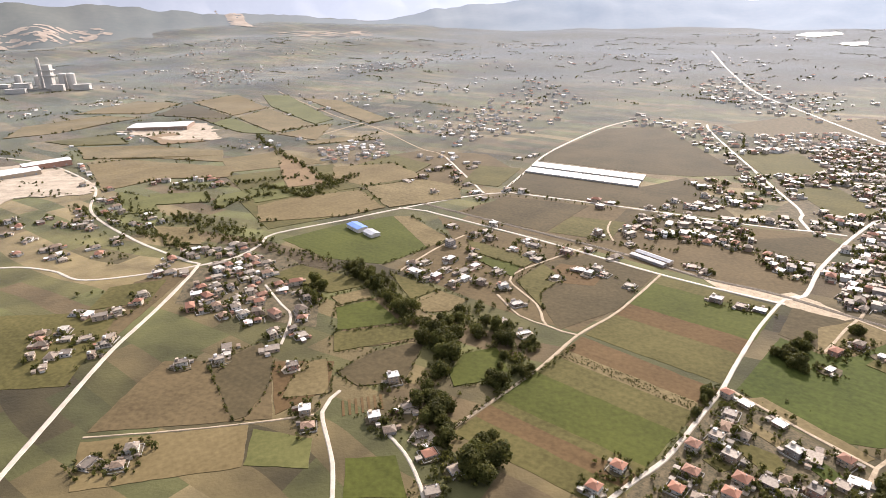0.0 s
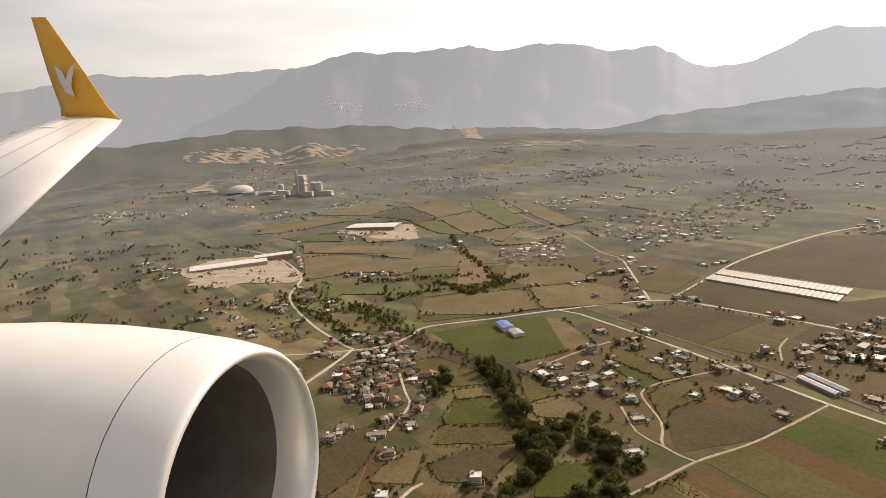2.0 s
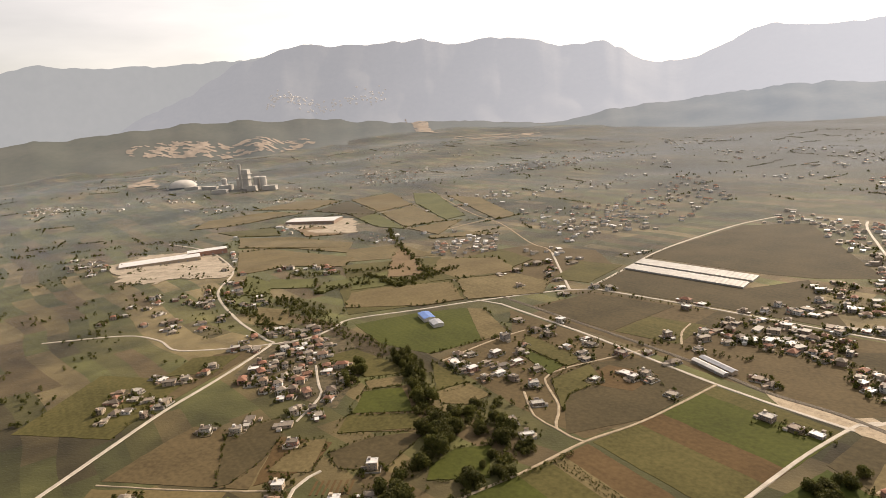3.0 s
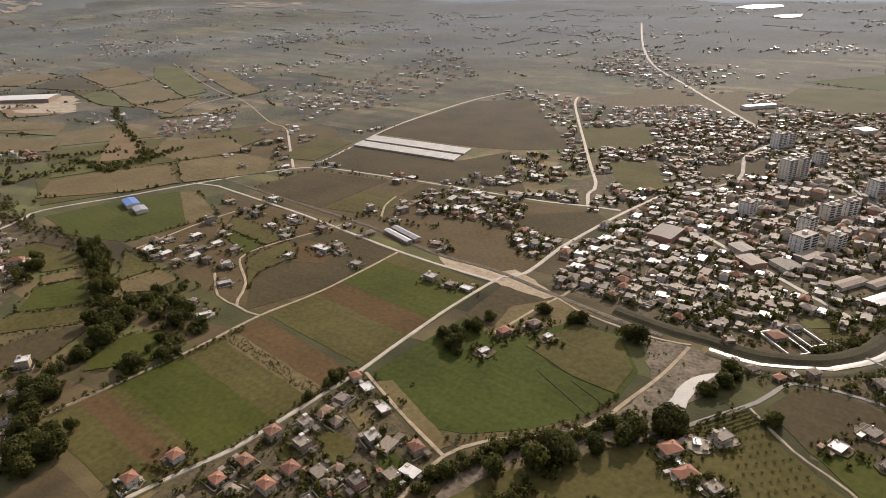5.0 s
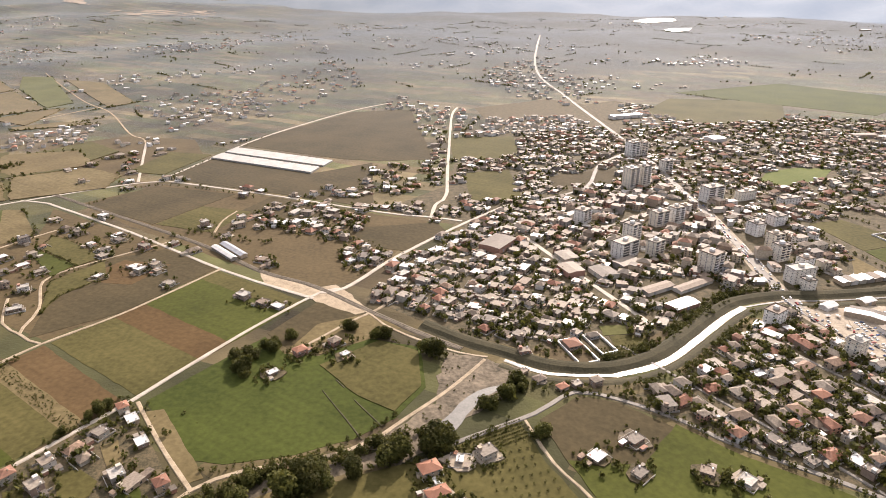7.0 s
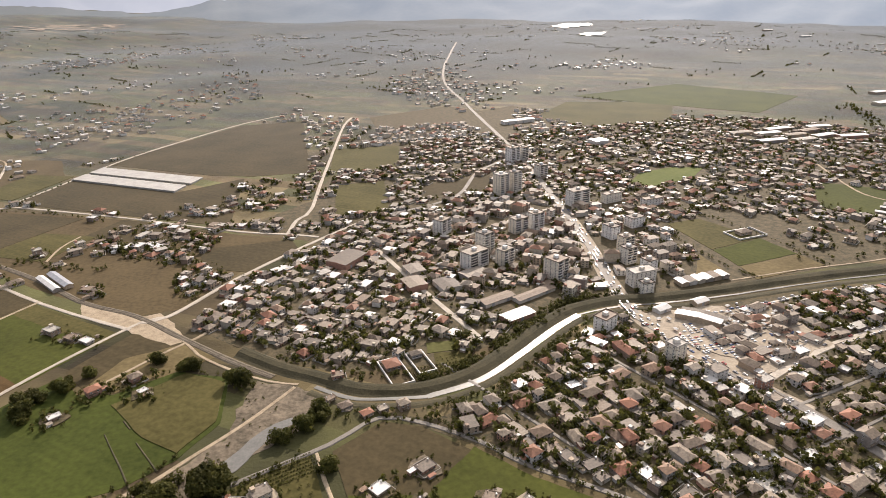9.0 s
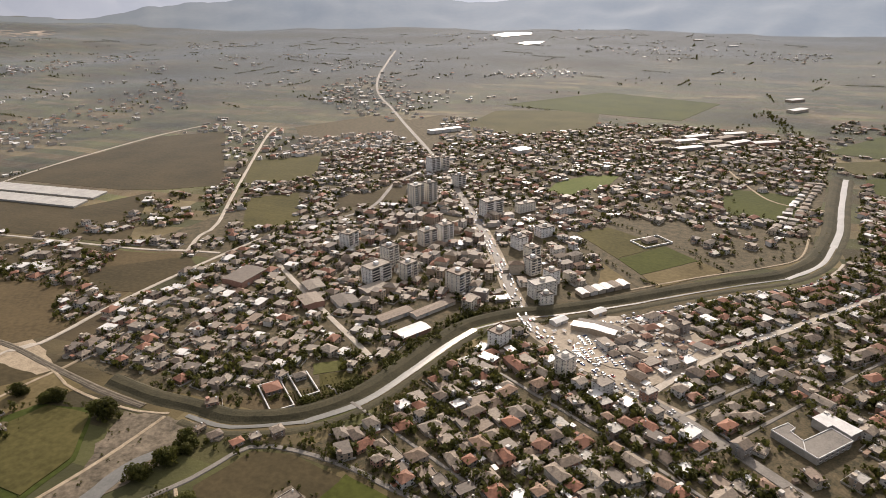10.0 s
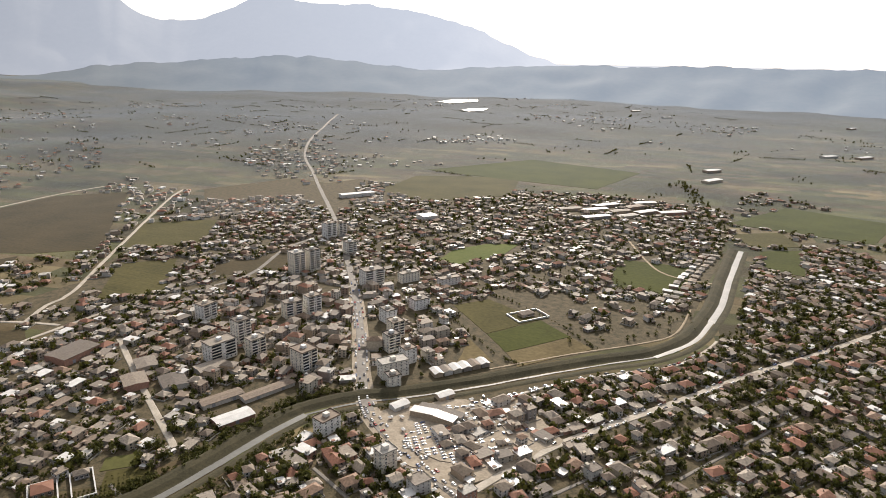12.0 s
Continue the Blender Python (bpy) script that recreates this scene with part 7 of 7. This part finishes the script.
# vine and olive rows
rows_ = []
for i in range(7):
    for j in range(16):
        rows_.append((409 + j * 1.75, 268 + i * 2.6 + j * 0.0, R.uniform(0.55, 0.85), R.randrange(3)))
for i in range(6):
    for j in range(22):
        u = j / 21
        rows_.append((326 + 26 * u + i * 0.9, 226 + 7.5 * u - i * 2.1, R.uniform(0.45, 0.7), R.randrange(3)))
scatter_trees("vine_rows", rows_, "rows of low vines and bushes beside a garden wall", 40, 0.3)

# tilled garden beds by the white houses
for k in range(7):
    b = Build()
    b.box(-0.7, -7, -0.1, 0.7, 7, 0.25)
    ob = part("garden_bed", b, M["brown"])
    ob.matrix_world = pose(-37 + 3.4 * k, 291 + 0.6 * k, 0, 0, 0, 6)
    tagged(ob, "long raised bed of brown garden soil", "garden bed", "garden beds")

# ---------------------------------------------------------------- cars
def make_car():
    root = thing("car", "parked car seen from the air", "car", group="cars")
    b = Build()
    side = [(-2.1, 0.05), (2.1, 0.05), (2.15, 0.75), (1.2, 0.92), (-1.9, 0.95), (-2.15, 0.8)]
    n = len(side)
    b.add([(x, s * 0.86, z) for s in (-1, 1) for x, z in side], [list(range(n)), list(range(2 * n - 1, n - 1, -1))] + [[i, n + i, n + (i + 1) % n, (i + 1) % n] for i in range(n)])
    b.box(-1.3, -0.68, 1.36, 0.3, 0.68, 1.43)
    part("body", b, M["car"], root)
    g = Build()
    g.add([(-1.85, -0.78, 0.93), (1.05, -0.78, 0.91), (1.05, 0.78, 0.91), (-1.85, 0.78, 0.93), (-1.3, -0.66, 1.37), (0.3, -0.66, 1.37), (0.3, 0.66, 1.37), (-1.3, 0.66, 1.37)],
          [[0, 1, 5, 4], [1, 2, 6, 5], [2, 3, 7, 6], [3, 0, 4, 7]])
    part("glass", g, M["glass"], root)
    return root


CAR = make_car()
cars = []
LOT = [(562, 262), (574, 284), (592, 268), (604, 250), (588, 233), (574, 244)]
ob = field(LOT, "yard", "dusty grey car park full of cars", 0.08, False)
ob.name = "car_park_ground"
ob = field([(556, 300), (600, 296), (640, 280), (640, 236), (600, 226), (572, 222), (556, 250)], "yard", "dusty open ground round the market and car park", -0.25, False, 4.0)
ob.name = "market_ground"
for i in range(24):
    for j in range(13):
        x, y = 556 + 3.7 * j + 0.4 * i, 232 + 2.4 * i - 0.3 * j
        if inside((x, y), LOT) and R.random() < 0.9:
            cars.append((x, y, 8 + R.uniform(-6, 6)))


def line_up(line, gap, offs, share, low, high):
    pts = smooth_line(line, gap)
    for (x0, y0), (x1, y1) in zip(pts, pts[1:]):
        l = math.hypot(x1 - x0, y1 - y0) or 1
        for o in offs:
            if R.random() < share and low < y0 < high:
                cars.append((x0 - (y1 - y0) / l * o, y0 + (x1 - x0) / l * o, math.degrees(math.atan2(y1 - y0, x1 - x0)) + R.uniform(-3, 3)))


AVENUE = [(652, 745), (630, 622), (606, 505), (584, 412), (563, 337), (556, 297), (560, 265), (568, 228), (580, 190), (592, 120)]
line_up(AVENUE, 4.2, (-3.6, -1.3, 1.3, 3.6), 0.5, 170, 520)
R.shuffle(cars)
cars = cars[:215]
line_up([(880, 260), (787, 253), (725, 245), (664, 238), (625, 232)], 6, (-2.1, 2.1), 0.5, 0, 900)
line_up([(580, 291), (623, 286), (670, 289), (711, 287), (753, 281), (790, 290)], 3.6, (-1.2, 1.1), 0.6, 0, 900)
market = len(cars) + 30
while len(cars) < market:
    x, y = R.gauss(592, 20), R.gauss(262, 16)
    if free(x, y, 1.6) and not inside((x, y), LOT):
        cars.append((x, y, R.uniform(0, 180)))
first = True
for x, y, a in cars:
    m = pose(x, y, ground_z(x, y) + 0.37, 0, 0, a)
    if first:
        CAR.matrix_world = m @ Matrix.Scale(SCALE, 4)
        first = False
    else:
        copy_thing(CAR, m)

# market stalls
def make_stall():
    root = thing("market_stall", "white-canopied market stall on dusty ground", "market stall", group="market stalls")
    c = Build()
    c.hip(3.2, 2.2, 2.3, 0.6, 0.15, 0, 0, (0, 0, 0), 0.12)
    part("canopy", c, M["sheet"], root, "white canvas canopy")
    for x in (-1.45, 1.45):
        for y in (-0.95, 0.95):
            l = Build()
            l.tube(x, y, -0.1, 2.2, 0.05, 0.05, 6)
            part("leg", l, M["greysheet"], root)
    t = Build()
    t.box(-1.4, -0.9, 0.75, 1.4, 0.5, 0.85)
    t.box(-1.3, -0.85, 0.0, 1.3, 0.4, 0.76)
    part("counter", t, M["door"], root)
    return root


STALL = make_stall()
first = True
for _ in range(260):
    x, y = R.choice(((R.gauss(586, 12), R.gauss(292, 5)), (R.gauss(612, 12), R.gauss(276, 10)), (R.gauss(562, 5), R.gauss(252, 20))))
    if not free(x, y, 1.6) or inside((x, y), LOT) or not WAYS.open_at(x, y, 1.2) or any(math.hypot(x - a, y - b) < 2.6 for a, b, _a in cars):
        continue
    SPOTS.append((x, y, 1.5))
    m = pose(x, y, ground_z(x, y) + 0.05, 0, 0, R.choice((8, 98)) + R.uniform(-6, 6))
    if first:
        STALL.matrix_world = m @ Matrix.Scale(0.8, 4)
        first = False
    else:
        copy_thing(STALL, m)

# ponds far out
for pts, label in (([(1480, 2080), (1560, 2120), (1640, 2230), (1560, 2240), (1490, 2160)], "pale pond shining on the far plain"), ([(1560, 2420), (1720, 2480), (1780, 2600), (1640, 2580), (1540, 2500)], "long pale reservoir on the far plain")):
    ob = field(pts, "water", label, 1.2)
    ob.name = "pond_water"
    tagged(ob, label, "water")

# ---------------------------------------------------------------- the airliner's engine and wing
def turned(profile, n=56):
    """A surface turned round the x axis from (x, r) points."""
    b = Build()
    b.add([(x, r * math.cos(2 * math.pi * i / n), r * math.sin(2 * math.pi * i / n)) for x, r in profile for i in range(n)],
          [[k * n + i, (k + 1) * n + i, (k + 1) * n + (i + 1) % n, k * n + (i + 1) % n] for k in range(len(profile) - 1) for i in range(n)])
    return b


def loft(sections, mat_name, name, parent, label=""):
    """A skin over closed sections of equal point count."""
    b = Build()
    n = len(sections[0])
    b.add([p for s in sections for p in s], [[k * n + i, k * n + (i + 1) % n, (k + 1) * n + (i + 1) % n, (k + 1) * n + i] for k in range(len(sections) - 1) for i in range(n)]
          + [list(range(n - 1, -1, -1)), list(range((len(sections) - 1) * n, len(sections) * n))])
    return part(name, b, M[mat_name], parent, label, smooth=True)


def foil(lead, trail, thick, up):
    """A wing section from its leading to its trailing edge."""
    l, t, u = Vector(lead), Vector(trail), Vector(up)
    top = [(0, 0), (0.03, 0.35), (0.12, 0.75), (0.3, 1.0), (0.55, 0.8), (0.8, 0.4), (1, 0.05)]
    pts = [l + (t - l) * s + u * thick * h for s, h in top] + [l + (t - l) * s - u * thick * h * 0.55 for s, h in top[:0:-1]]
    return [tuple(p) for p in pts]


def make_airliner():
    root = thing("airliner", "white airliner engine and wing with an orange winglet", "airliner", pose(77.4, -1.2, 200.0) @ Matrix.Scale(0.55, 4))
    nac = thing("engine", "white jet engine nacelle with a polished intake lip", "")
    nac.parent = root
    nac.location = (-2.65, 3.6, -2.5)
    part("cowl", turned([(-0.453, 1.0835), (-0.8, 1.12), (-1.3, 1.15), (-2.0, 1.16), (-2.8, 1.13), (-3.6, 1.03), (-4.3, 0.9)]), M["cowl"], nac, smooth=True)
    lip = [(-0.36, 0.885), (-0.22, 0.895), (-0.1, 0.915), (-0.03, 0.94), (0.0, 0.968), (-0.015, 0.995), (-0.05, 1.015), (-0.14, 1.036), (-0.28, 1.062), (-0.446, 1.083)]
    part("intake_lip", turned(lip), M["polished"], nac, "polished bare metal intake lip", smooth=True)
    part("intake_duct", turned([(-1.5, 0.87), (-0.9, 0.865), (-0.36, 0.885)]), M["duct"], nac, smooth=True)
    part("fan", turned([(-1.45, 0.87), (-1.46, 0.2)]), M["tyre"], nac)
    part("spinner", turned([(-1.45, 0.22), (-1.2, 0.15), (-1.0, 0.02)]), M["duct"], nac, smooth=True)
    up = (0.0, -0.2, 0.98)
    loft([foil((-9.8, 7.5, -1.45), (-13.6, 7.5, -0.75), 0.22, up), foil((-12.45, 12.5, -0.15), (-15.1, 12.5, 0.36), 0.15, up), foil((-13.7, 14.9, 0.46), (-15.9, 14.9, 0.84), 0.1, up),
          foil((-14.05, 15.5, 0.66), (-16.15, 15.5, 0.92), 0.07, up)], "cowl", "wing", root, "white swept wing")
    # joints of the flaps and ailerons, and flap fairings
    secs = [((-9.8, 7.5, -1.45), (-13.6, 7.5, -0.75), 0.22), ((-12.45, 12.5, -0.15), (-15.1, 12.5, 0.36), 0.15), ((-13.7, 14.9, 0.46), (-15.9, 14.9, 0.84), 0.1)]
    on = lambda sec, s, h: tuple(Vector(sec[0]) + (Vector(sec[1]) - Vector(sec[0])) * s + Vector(up) * (sec[2] * h + 0.006))
    for s, h in ((0.3, 1.0), (0.55, 0.8), (0.8, 0.4)):
        for p, q in zip(secs, secs[1:]):
            j = Build()
            j.add([on(p, s - 0.004, h), on(p, s + 0.004, h), on(q, s + 0.004, h), on(q, s - 0.004, h)], [[0, 1, 2, 3]])
            part("panel_joint", j, M["greysheet"], root, "dark joint line on the wing")
    for u in (0.15, 0.5, 0.85):
        c = Vector(secs[0][1]).lerp(Vector(secs[2][1]), u)
        f = turned([(-0.75, 0.01), (-0.5, 0.07), (0.0, 0.12), (0.6, 0.1), (1.1, 0.02)], 12)
        f.v = [(x + c.x, y + c.y, z + c.z - 0.1) for x, y, z in f.v]
        part("flap_fairing", f, M["cowl"], root, smooth=True)
    out = (0.0, 0.95, -0.15)
    wl = loft([foil((-14.05, 15.45, 0.68), (-16.15, 15.45, 0.93), 0.07, out), foil((-14.55, 15.62, 1.05), (-16.3, 15.62, 1.2), 0.06, out), foil((-15.3, 15.75, 2.1), (-16.65, 15.75, 2.2), 0.05, out),
               foil((-16.5, 15.9, 3.8), (-17.05, 15.9, 3.86), 0.03, out)], "winglet", "winglet", root, "orange upturned winglet")
    e = Build()
    mark = [(-15.62, 1.62), (-15.72, 1.95), (-15.6, 2.3), (-15.45, 2.62), (-15.75, 2.42), (-15.88, 2.15), (-16.0, 2.42), (-16.25, 2.6), (-16.12, 2.1), (-15.95, 1.8)]
    e.add([(x, 15.56 + (z - 1.6) * 0.06, z - 0.2) for x, z in mark], [list(range(10))])
    part("emblem", e, M["frame"], wl, "plain white emblem")


make_airliner()
